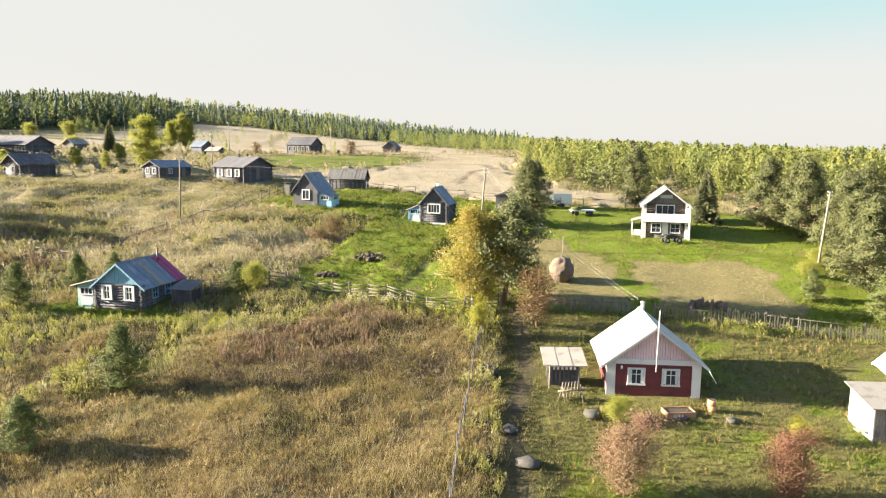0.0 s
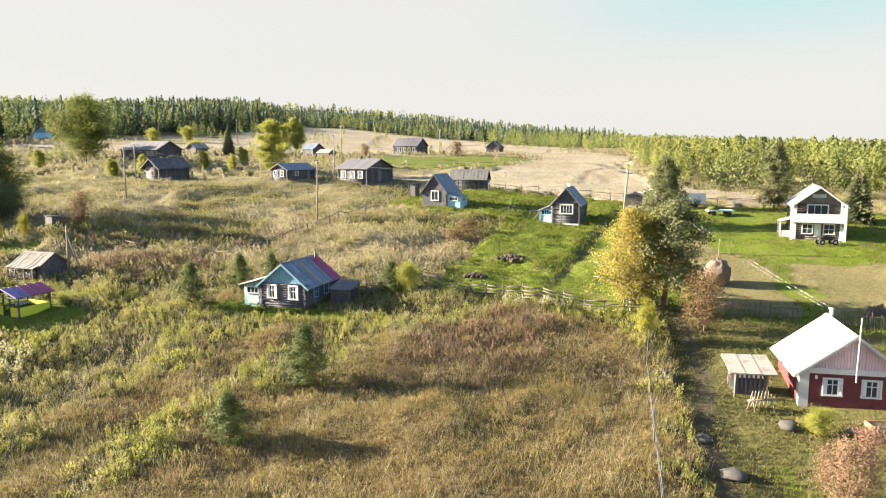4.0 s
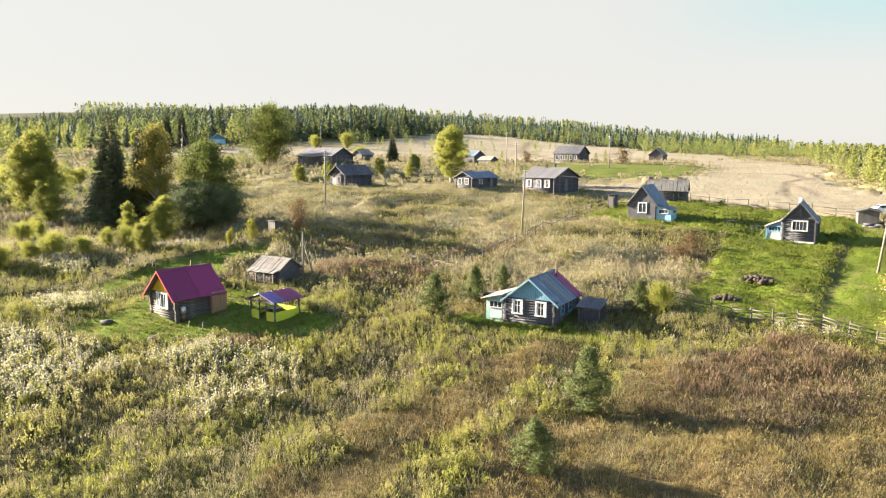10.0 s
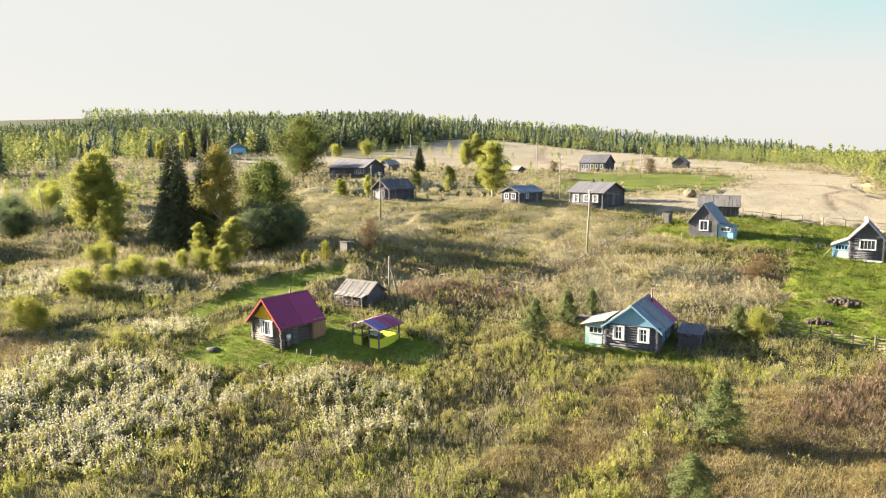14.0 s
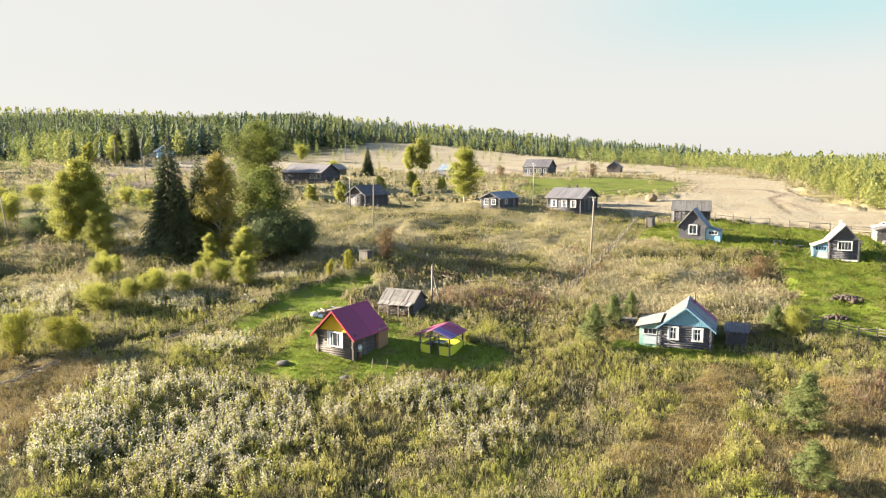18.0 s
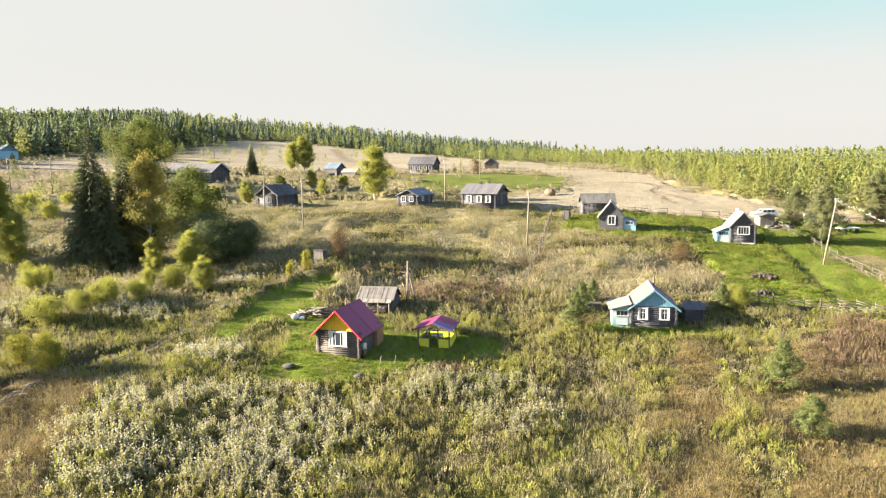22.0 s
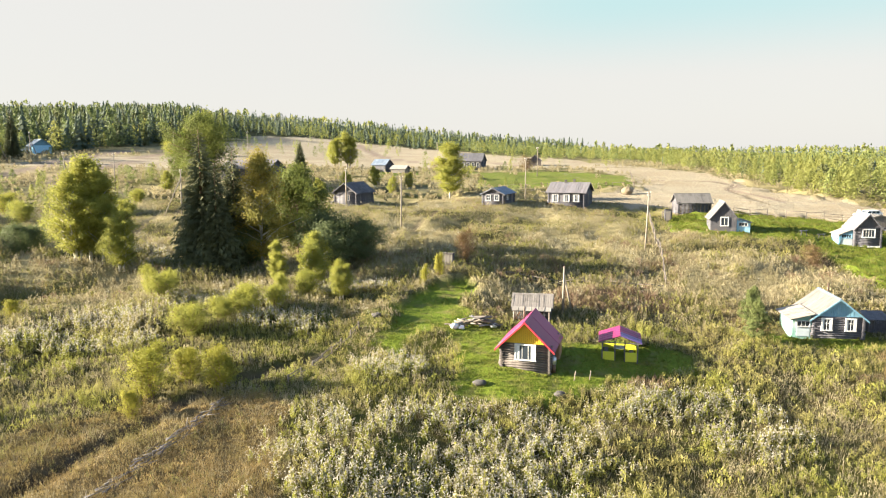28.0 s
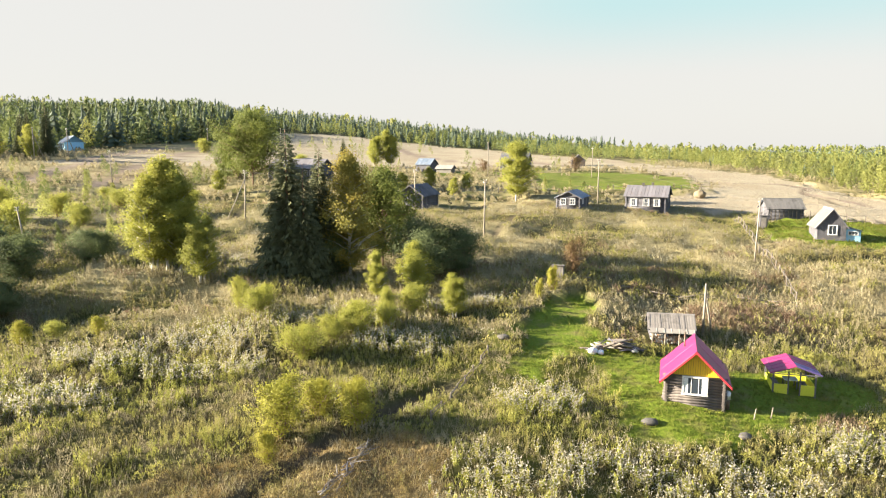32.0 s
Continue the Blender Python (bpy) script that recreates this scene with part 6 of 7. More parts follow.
def wires(a, b, gap=0.22, sag=0.7, mat=None):
    ob = thing("power_line", a.x, a.y, 0, "pair of sagging aluminium power wires", "wire", "overhead wires", z=a.z)
    for s in (-1, 1):
        bm = bmesh.new()
        pts = []
        for i in range(13):
            t = i / 12
            p = (b - a) * t
            p.z -= sag * 4 * t * (1 - t)
            pts.append(p + Vector((s * gap, 0, 0)))
        rings = [[bm.verts.new(p + Vector((0.004 * math.cos(k * 2.094), 0.003 * math.sin(k * 2.094), 0.004 * math.sin(k * 2.094)))) for k in range(3)] for p in pts]
        for p, q in zip(rings, rings[1:]):
            for k in range(3):
                bm.faces.new((p[k], p[k - 2], q[k - 2], q[k]))
        part("wire", bm, mat or WIRE, ob)


wires(tops["e"], Vector((13.6, 47.8, gz(13.6, 47.8) + 4.7)), mat=STEEL)
wires(tops["a"], tops["e"])
wires(tops["b"], tops["a"])
wires(tops["g"], tops["b"])
wires(tops["h"], tops["g"])
wires(tops["i"], tops["h"])
wires(tops["a"], tops["d"])


def along(pts, step):
    """Points along a polyline at even steps, with the heading of each."""
    out = []
    for (x0, y0), (x1, y1) in zip(pts, pts[1:]):
        n = max(1, round(math.hypot(x1 - x0, y1 - y0) / step))
        for i in range(n):
            out.append((x0 + (x1 - x0) * i / n, y0 + (y1 - y0) * i / n))
    return out + [pts[-1]]


def rail_fence(pts, label, step=2.4, h=1.1, rails=3, rnd_seed=1, r=0.04, gone=0.1, mat=None):
    rnd = random.Random(rnd_seed)
    ob = thing("rail_fence", pts[0][0], pts[0][1], 0, label, "fence")
    z0, (ox, oy) = gz(*pts[0]), pts[0]
    p = along(pts, step)
    for x, y in p:
        bm = bmesh.new()
        rod(bm, (x - ox, y - oy, gz(x, y) - z0 - 0.3), (x - ox + rnd.uniform(-0.12, 0.12), y - oy + rnd.uniform(-0.1, 0.1), gz(x, y) - z0 + h * rnd.uniform(0.95, 1.2)), r * 1.6, r * 1.4, 6)
        part("post", bm, mat or FENCE_WOOD, ob)
    for (x0, y0), (x1, y1) in zip(p, p[1:]):
        for k in range(rails):
            if rnd.random() < gone:
                continue
            a, b = h * (0.3 + 0.62 * k / max(1, rails - 1)), h * (0.3 + 0.62 * k / max(1, rails - 1))
            a, b = a + rnd.uniform(-0.1, 0.1), b + rnd.uniform(-0.15, 0.1)
            bm = bmesh.new()
            rod(bm, (x0 - ox, y0 - oy - 0.06, gz(x0, y0) - z0 + a), (x1 - ox, y1 - oy - 0.06, gz(x1, y1) - z0 + b), r, r * 0.8, 5)
            part("rail", bm, mat or FENCE_WOOD, ob)
    return ob


def picket_fence(pts, label, seed=2, h=1.15):
    rnd = random.Random(seed)
    ob = thing("picket_fence", pts[0][0], pts[0][1], 0, label, "fence")
    z0, (ox, oy) = gz(*pts[0]), pts[0]
    meshes = []
    for k in range(4):
        bm = bmesh.new()
        hh = h * (0.9 + 0.07 * k)
        v = hexa(bm, [(-0.045, -0.012, 0), (0.045, -0.012, 0), (0.045, 0.012, 0), (-0.045, 0.012, 0), (-0.04, -0.012, hh), (0.04, -0.012, hh - 0.06), (0.04, 0.012, hh - 0.06), (-0.04, 0.012, hh)])
        me = bpy.data.meshes.new("picket")
        bm.to_mesh(me)
        bm.free()
        me.materials.append(FENCE_WOOD)
        meshes.append(me)
    for (x0, y0), (x1, y1) in zip(pts, pts[1:]):
        yaw = math.degrees(math.atan2(y1 - y0, x1 - x0))
        for x, y in along([(x0, y0), (x1, y1)], 0.2)[:-1]:
            if rnd.random() < 0.05:
                continue
            o = new("picket", rnd.choice(meshes))
            o.parent = ob
            o.matrix_local = pose(x - ox, y - oy, gz(x, y) - z0 - 0.05, rnd.uniform(-3, 3), rnd.uniform(-4, 4), yaw)
        for x, y in along([(x0, y0), (x1, y1)], 2.5):
            bm = bmesh.new()
            rod(bm, (x - ox, y - oy + 0.1, gz(x, y) - z0 - 0.3), (x - ox, y - oy + 0.1, gz(x, y) - z0 + h * 1.12), 0.07, 0.06, 6)
            part("post", bm, FENCE_WOOD, ob)
        for t in (0.3, 0.85):
            bm = bmesh.new()
            rod(bm, (x0 - ox, y0 - oy + 0.04, gz(x0, y0) - z0 + h * t), (x1 - ox, y1 - oy + 0.04, gz(x1, y1) - z0 + h * t), 0.035, None, 5)
            part("rail", bm, FENCE_WOOD, ob)


rail_fence([(-20.5, 61.5), (-15.5, 62.2), (-8, 60.2), (0.4, 57.6), (5.0, 58.2)], "old split-rail fence along the garden edge", 1.6, 1.35, 4, 3, 0.05, 0.05)
rail_fence([(0.4, 30), (1.2, 38), (2.3, 48), (4.0, 57)], "leaning post-and-wire fence along the lane", 2.0, 1.0, 3, 4, 0.025, 0.2, BOARD_DARK)
rail_fence([(-12.6, 115.4), (-4.5, 113.2), (0.5, 109.8), (9.2, 108.2), (30, 103.5)], "post fence along the straw field", 3.2, 1.35, 2, 5, 0.05, 0.15)
rail_fence([(4.9, 59.6), (6.3, 70.8), (9.0, 91.3), (10.8, 103.6)], "weathered rail fence between two gardens", 2.4, 1.1, 3, 6, 0.04, 0.15)
rail_fence([(-62.0, 78.4), (-50, 76.2), (-38, 74)], "low grey rail fence across the slope", 3.0, 0.6, 2, 7, 0.055, 0.1)
rail_fence([(-78, 50), (-75.8, 55), (-72.8, 60)], "collapsed low rail fence in tall weeds", 1.6, 0.7, 3, 8, 0.05, 0.25)
rail_fence([(-25, 116), (-29, 102), (-33, 88), (-37, 76)], "old fence line down the dry slope", 2.4, 1.2, 2, 9, 0.055, 0.2)
rail_fence([(-24.5, 110), (-22, 114.5), (-19.5, 118.5)], "dark rail fence behind the cottage", 2.4, 1.2, 3, 10, 0.05, 0.1)
rail_fence([(-60, 150), (-45, 151), (-15, 152), (-3, 190)], "low fence round the far green field", 5.0, 1.1, 2, 11, 0.05, 0.2)
picket_fence([(9.9, 58.0), (15.5, 57.5)], "grey weathered picket fence beside the yard gate")
picket_fence([(17.6, 56.6), (25.9, 54.6), (35, 52.2)], "grey weathered picket fence along the mown yard", 3)


# ---- loose things on the ground ----
def boulder(x, y, r, label="rounded grey field stone in the grass", flat=0.38, seed=0):
    ob = thing("boulder", x, y, seed * 50, label, "stone", "field stones")
    bm = bmesh.new()
    blob(bm, (0, 0, r * flat * 0.5), r, r * 0.8, r * flat, 0.35, seed)
    part("rock", bm, STONE, ob)


for i, (x, y, r) in enumerate(((-62.7, 48.9, 0.62), (-56.6, 47.4, 0.55), (4.1, 39.3, 0.6), (4.7, 35.2, 0.7), (14.4, 40.3, 0.5), (9.3, 41.0, 0.7), (-77.9, 63.0, 0.55), (-71.2, 62.2, 0.6), (12.6, 40.6, 0.4), (17.5, 40.2, 0.45))):
    boulder(x, y, r, seed=i)


def heap(name, x, y, rx, ry, rz, mat, label, category, n=14, seed=1):
    ob = thing(name, x, y, 0, label, category)
    rnd = random.Random(seed)
    for i in range(n):
        bm = bmesh.new()
        a, q = rnd.uniform(0, 6.28), math.sqrt(rnd.random())
        s = rnd.uniform(0.16, 0.34)
        blob(bm, (math.cos(a) * q * rx, math.sin(a) * q * ry, 0.05 + rz * (1 - q) * 0.8), rx * s * 0.6, ry * s * 0.6, rz * 0.6, 0.6, i + seed)
        part("clod", bm, mat, ob)


heap("soil_heap", -7.6, 72.8, 1.5, 1.5, 0.4, SOIL, "dug patch of dark soil in the green garden", "soil heap", 60, 2)
heap("soil_heap", -11.0, 66.4, 1.1, 0.9, 0.3, SOIL, "small dug patch of dark soil in the green garden", "soil heap", 40, 3)
heap("stone_heap", 3.1, 46.6, 0.9, 1.2, 0.5, STONE, "heap of stones beside the lane fence", "stone heap", 14, 4)
heap("hay_heap", 22.4, 58.8, 2.0, 0.8, 0.8, HAY, "dark flattened hay heap behind the picket fence", "hay heap", 14, 5)


def haystack(x, y, r, h, mat=None, label="dark old haystack round a tall pole", mast=1.8):
    ob = thing("haystack", x, y, 0, label, "haystack")
    bm = bmesh.new()
    g = bmesh.ops.create_icosphere(bm, subdivisions=4, radius=1.0)
    for v in g["verts"]:
        k = 1 + 0.1 * noise.noise(v.co * 3) + 0.05 * noise.noise(v.co * 9)
        v.co = Vector((v.co.x * r * k, v.co.y * r * k, (v.co.z * 0.5 + 0.42) * h * k))
    for f in bm.faces:
        f.smooth = True
    part("hay", bm, mat or HAY, ob)
    bm = bmesh.new()
    rod(bm, (0, 0, h * 0.5), (0.05, 0, h + mast), 0.05, 0.035, 6)
    part("pole", bm, RAW_WOOD, ob)
    for a in (0.5, 2.4, 4.2):
        bm = bmesh.new()
        rod(bm, (math.cos(a) * (r + 0.5), math.sin(a) * (r + 0.5), 0), (0, 0, h * 1.02), 0.035, None, 5)
        part("prop", bm, RAW_WOOD, ob)


haystack(11.5, 66.6, 1.15, 2.5)
haystack(-19.4, 143.6, 1.2, 1.7, HAY_PALE, "pale dry haystack on the straw field", 0.2)


def bucket_and_beds():
    b = thing("clay_barrel", 16.7, 41.4, 0, "orange-brown barrel standing by the house corner", "barrel")
    bm = bmesh.new()
    rod(bm, (0, 0, -0.05), (0, 0, 0.4), 0.24, 0.29, 14)
    rod(bm, (0, 0, 0.4), (0, 0, 0.75), 0.29, 0.25, 14)
    part("body", bm, BARREL, b)
    bm = bmesh.new()
    rod(bm, (0, 0, 0.751), (0, 0, 0.77), 0.21, None, 14)
    part("opening", bm, SOIL, b)
    bed = thing("raised_bed", 14.5, 40.9, 5, "low plank-edged flower bed of bare soil", "garden bed")
    for c in ((-0.9, -0.5, 0.9, -0.44), (-0.9, 0.44, 0.9, 0.5), (-0.9, -0.44, -0.84, 0.44), (0.84, -0.44, 0.9, 0.44)):
        bm = bmesh.new()
        box(bm, c[0], c[1], -0.1, c[2], c[3], 0.28)
        part("plank", bm, BROWN_BOARD, bed)
    bm = bmesh.new()
    box(bm, -0.84, -0.44, -0.1, 0.84, 0.44, 0.2)
    part("soil", bm, SOIL, bed)
    st = thing("plank_stack", -31.9, 64.2, -10, "stack of dark weathered boards lying behind the blue house", "planks")
    rnd = random.Random(12)
    for r in range(5):
        for i in range(4):
            bm = bmesh.new()
            x, y = rnd.uniform(-0.12, 0.12), -0.42 + i * 0.23
            box(bm, x - 1.0, y, 0.05 + r * 0.15, x + 1.0, y + 0.19, 0.1 + r * 0.15)
            part("plank", bm, rnd.choice([BOARD_GREY, BOARD_DARK]), st)
        for x in (-0.7, 0.7):
            bm = bmesh.new()
            box(bm, x - 0.05, -0.45, r * 0.15 - 0.05, x + 0.05, 0.47, 0.05 + r * 0.15)
            part("spacer", bm, BOARD_DARK, st)
    w = thing("farm_trailer", 19.4, 97.6, 5, "pale flatbed farm trailer standing on the lawn", "trailer")
    bm = bmesh.new()
    box(bm, -1.7, -0.7, 0.6, 1.7, 0.7, 0.75)
    part("bed", bm, PALE_BOARD, w)
    for x in (-1.0, 1.0):
        for y in (-0.75, 0.75):
            bm = bmesh.new()
            rod(bm, (x, y - 0.08, 0.32), (x, y + 0.08, 0.32), 0.32, None, 12)
            part("wheel", bm, RUBBER, w)
    bm = bmesh.new()
    rod(bm, (-1.7, 0, 0.6), (-2.8, 0, 0.45), 0.05, None, 6)
    part("drawbar", bm, IRON, w)
    bm = bmesh.new()
    blob(bm, (-0.8, 0, 0.95), 0.8, 0.5, 0.3, 0.5, 2)
    part("load", bm, LEAF_GREEN, w)
    t = thing("box_trailer", 17.4, 104.0, 8, "white box trailer parked by the field fence", "trailer")
    bm = bmesh.new()
    box(bm, -1.4, -0.9, 0.5, 1.4, 0.9, 2.0)
    bmesh.ops.bevel(bm, geom=bm.edges[:], offset=0.06, segments=2, affect="EDGES")
    part("box_body", bm, CAR_WHITE, t)
    for y in (-0.85, 0.85):
        bm = bmesh.new()
        rod(bm, (0, y - 0.1, 0.32), (0, y + 0.1, 0.32), 0.32, None, 14)
        part("wheel", bm, RUBBER, t)
    bm = bmesh.new()
    rod(bm, (-1.4, 0, 0.5), (-2.4, 0, 0.4), 0.05, None, 6)
    part("drawbar", bm, IRON, t)
    for x, y in ((-8.3, 95.6), (-5.4, 95.8)):
        s = thing("garden_stand", x, y, 0, "small dark wooden garden stand on the lawn", "stand", "stands on the lawn")
        for dx in (-0.5, 0.5):
            bm = bmesh.new()
            rod(bm, (dx, 0, -0.1), (dx * 0.6, 0, 0.9), 0.05, None, 6)
            part("leg", bm, BOARD_DARK, s)
        bm = bmesh.new()
        box(bm, -0.6, -0.15, 0.8, 0.6, 0.15, 0.86)
        part("board", bm, BOARD_DARK, s)
    br = thing("branch_pile", -85.2, 40.0, 62, "long windrow of cut branches and dead wood", "branch pile")
    rnd = random.Random(8)
    for i in range(90):
        x = rnd.uniform(-6.5, 6.5)
        a, ln = rnd.gauss(0, 0.5), rnd.uniform(0.6, 1.6)
        wx, wy = -85.2 + x * 0.47, 40.0 + x * 0.88
        z = gz(wx, wy) - gz(-85.2, 40.0) + rnd.uniform(0.1, 0.6)
        bm = bmesh.new()
        rod(bm, (x - math.cos(a) * ln / 2, rnd.uniform(-0.5, 0.5), z), (x + math.cos(a) * ln / 2, rnd.uniform(-0.5, 0.5) + math.sin(a) * ln / 2, z + rnd.uniform(-0.15, 0.25)), rnd.uniform(0.02, 0.06), 0.015, 5)
        part("branch", bm, rnd.choice([FENCE_WOOD, BOARD_DARK, BOARD_GREY]), br)


bucket_and_beds()


# ---- trees ----
BIG_PINE = [broadleaf(31, LEAF_GREEN, BARK_PINE, 0.46, 0.14, 1, n=80, each=130, size=0.0125, loose=0.036)]
FULL_PINE = [broadleaf(s, NEEDLE_PINE, BARK_PINE, 0.27, 0.06, 1, n=76, each=120, size=0.0095, up=0.25, pointed=True, loose=0.03) for s in (32, 33)]
YOUNG_PINE = [broadleaf(s, NEEDLE_YOUNG, BARK_PINE, 0.26, 0.04, 1, n=60, each=80, size=0.013, up=0.5, pointed=True, loose=0.036) for s in (34, 35)]
BIRCH = [broadleaf(s, LEAF_BIRCH, BARK_BIRCH, 0.18, 0.1, st, n=56, each=130 // st + 30, size=0.0092, up=1.0, pointed=True, loose=0.046) for s, st in ((1, 1), (2, 2), (3, 3))]
GOLD = [broadleaf(4, LEAF_GOLD, BARK_BIRCH, 0.25, 0.1, 2, n=60, each=90, size=0.0092, up=0.55, pointed=True, loose=0.046), broadleaf(5, LEAF_GOLD, BARK_BIRCH, 0.23, 0.06, 1, n=50, each=130, size=0.0095, up=0.7, pointed=True, loose=0.044)]
GREEN = [broadleaf(s, LEAF_GREEN, BARK_PINE, 0.36, 0.1, 1, n=64, each=120, size=0.0125, loose=0.038) for s in (6, 7)]
WILLOW = [broadleaf(s, LEAF_WILLOW, BARK_PINE, 0.5, 0.05, 3, n=36, each=80, size=0.017, loose=0.045) for s in (8, 9)]
SHRUB_Y = [broadleaf(s, LEAF_YELLOW, BARK_PINE, 0.26, 0.04, 3, n=26, each=40, size=0.0155, up=1.3, pointed=True, loose=0.056) for s in (10, 11)]
SHRUB_G = [broadleaf(s, LEAF_BIRCH, BARK_PINE, 0.36, 0.03, 4, n=26, each=40, size=0.017, up=1.3, loose=0.06, pointed=True) for s in (12, 13)]
SHRUB_B = [broadleaf(s, LEAF_BROWN, BARK_PINE, 0.4, 0.08, 3, n=30, each=18, size=0.015) for s in (14, 15)]
SHRUB_R = [broadleaf(s, lf, BARK_PINE, 0.36, 0.06, 3, n=44, each=36, size=0.0115, up=1.0, loose=0.04) for s, lf in ((16, LEAF_ROSE), (17, LEAF_RED))]
SPRUCE = [spruce(s, NEEDLE_SPRUCE, w, 900) for s, w in ((18, 0.2), (19, 0.17))]
PINE = [pine(s, NEEDLE_PINE, w, st, 34, 110) for s, w, st in ((20, 0.3, 0.25), (21, 0.34, 0.3))]


def grove(kind, pairs, spots, label, category="tree", group=""):
    for i, (x, y, h, w) in enumerate(spots):
        plant_tree(kind, pairs[i % len(pairs)], x, y, h, label, w, category, group)


grove("golden_birch", GOLD, ((2.9, 59.6, 9.2, 1.15),), "tall birch with thin golden autumn leaves by the fence")
grove("golden_birch", GOLD[1:], ((-86.2, 85.0, 14.6, 1.0),), "birch with golden crown top among green leaves")
plant_tree("pine_tree", PINE[0], 5.3, 59.5, 9.6, "grey-green pine with bare lower trunk and wires", 1.15, lean=7)
grove("pine_tree", FULL_PINE, ((11.0, 91.0, 9.0, 1.15), (13.6, 103.3, 7.0, 1.2)), "dense green pine beside the garden fence")
grove("pine_tree", FULL_PINE, ((28.4, 104, 9.5, 1.0), (42, 91, 9.5, 1.25), (43.6, 85, 10, 1.3), (39.6, 64, 9.2, 1.1), (47, 92, 9, 1.2), (44.5, 77, 9.5, 1.3), (41.5, 70, 8.5, 1.2), (47, 70, 10, 1.2), (39.6, 57.5, 6.5, 1.3), (50, 83, 9.5, 1.3)), "full grey-green pine branched down to the grass")
grove("deciduous_tree", BIG_PINE, ((-113, 160, 15.5, 0.95),), "broad-crowned old green tree above the meadow")
grove("young_pine", YOUNG_PINE, ((-33.2, 63.0, 3.6, 1.1), (-35.4, 57.4, 4.0, 1.1), (-20.9, 44.4, 4.5, 1.2), (-22.9, 36.6, 3.2, 1.4), (-18.2, 61.5, 3.2, 1.3), (36.2, 55.3, 5.5, 1.0), (33, 61.5, 3.0, 1.2), (-31.2, 66, 2.6, 1.1)), "bushy young pine standing in tall weeds", "tree", "young pines in the meadow")
grove("spruce_tree", SPRUCE, ((-93.2, 83.8, 17.2, 1.0), (-89.8, 86.0, 15.5, 0.95), (-91.2, 82.6, 13.0, 1.0), (-97, 206, 9.5, 1.1), (35.2, 94, 7.6, 1.3), (-187.5, 224, 15, 1.0), (-196, 226, 13, 1.0), (-191, 220, 14, 1.0)), "dark dense spruce with drooping boughs")
grove("birch_tree", BIRCH, ((-107.0, 84.0, 13.4, 1.15), (-184, 208, 10, 1.2), (-108.4, 83.2, 11.5, 1.1), (-105.4, 83.6, 11.8, 1.1), (-193, 206, 8, 1.2), (-102.5, 81.5, 7.4, 1.3), (-82.8, 75.0, 5.4, 1.0), (-78.4, 76.4, 6.2, 1.5), (-75.1, 68.7, 4.3, 1.4), (-58.0, 138.5, 11.5, 1.6), (-84.5, 233, 12, 1.2), (-89, 232, 10, 1.2)), "slender birch with yellow-green autumn leaves")
grove("birch_tree", BIRCH[1:], ((-70, 146, 4, 1.4), (-80, 154, 4.5, 1.4), (-84, 136, 5.0, 1.4), (-90, 134, 4.4, 1.4), (-74, 162, 5, 1.3), (-66, 158, 4, 1.4), (-118, 150, 5, 1.3)), "young birch beside the old barns")
grove("deciduous_tree", GREEN, ((-82.6, 91.5, 12.4, 1.0), (-121.5, 172, 9.5, 0.9)), "round green tree with fading leaves")
grove("willow_bush", WILLOW, ((-120.5, 74, 3.6, 1.2), (-127, 76, 5.0, 1.1), (-124, 70.5, 4.0, 1.2), (-131, 74, 6, 1.0), (-77.3, 81.4, 6.2, 1.1), (-73.6, 83, 4.6, 1.1), (-88, 87, 6, 1.0), (-124, 84, 5, 1.1), (-130, 88, 6, 1.1), (-117, 88, 4.4, 1.1)), "grey-green spreading willow bush", "bush")
grove("yellow_shrub", SHRUB_Y, ((2.9, 52.6, 3.0, 0.9), (-88.1, 47.8, 4.4, 1.2), (-83.2, 49.4, 4.0, 1.2), (-86.0, 50.4, 3.0, 1.3), (-113.8, 65.3, 2.6, 1.2), (-107.4, 66.0, 2.0, 1.2), (20.5, 38.3, 1.4, 1.4), (-64.3, 74.6, 3.2, 0.6), (-66.1, 72.6, 2.2, 0.7), (-88.6, 45.2, 2.2, 1.0)), "thin shrub with bright yellow leaves", "shrub")
grove("green_shrub", SHRUB_G, ((-84.3, 64.2, 3.2, 1.3), (-88.6, 60.4, 3.0, 1.4), (-86.2, 62.9, 2.2, 1.3), (-81.5, 66.0, 2.4, 1.2), (-79.0, 70.5, 3.0, 1.2), (-93.7, 68.6, 2.8, 1.2), (-96.3, 73.3, 3.4, 0.7), (-93.2, 71.0, 2.8, 0.6), (-81.5, 69.7, 2.6, 0.8), (-111.5, 66.6, 1.8, 1.3), (10.6, 40.2, 1.6, 1.3), (8.0, 62.0, 3.0, 0.7), (-16.5, 61.2, 2.4, 1.3), (36, 68, 1.6, 1.8), (39, 72, 1.8, 1.6)), "leafy yellow-green shrub among tall weeds", "shrub")
grove("green_shrub", SHRUB_G, ((-115, 118, 3, 1.5), (-122, 124, 3.5, 1.4), (-130, 130, 3, 1.5), (-137, 122, 4, 1.3), (-128, 110, 3.4, 1.4), (-140, 105, 4.5, 1.3), (-133, 100, 5, 1.2), (-146, 112, 4.5, 1.3), (-118, 132, 2.6, 1.5), (-150, 128, 4, 1.4), (-136, 140, 2.6, 1.6), (-110, 210, 4, 1.4), (-150, 258, 5, 1.3), (-142, 270, 6, 1.2)), "leafy shrub on the rough slope", "shrub", "shrubs on the western slope")
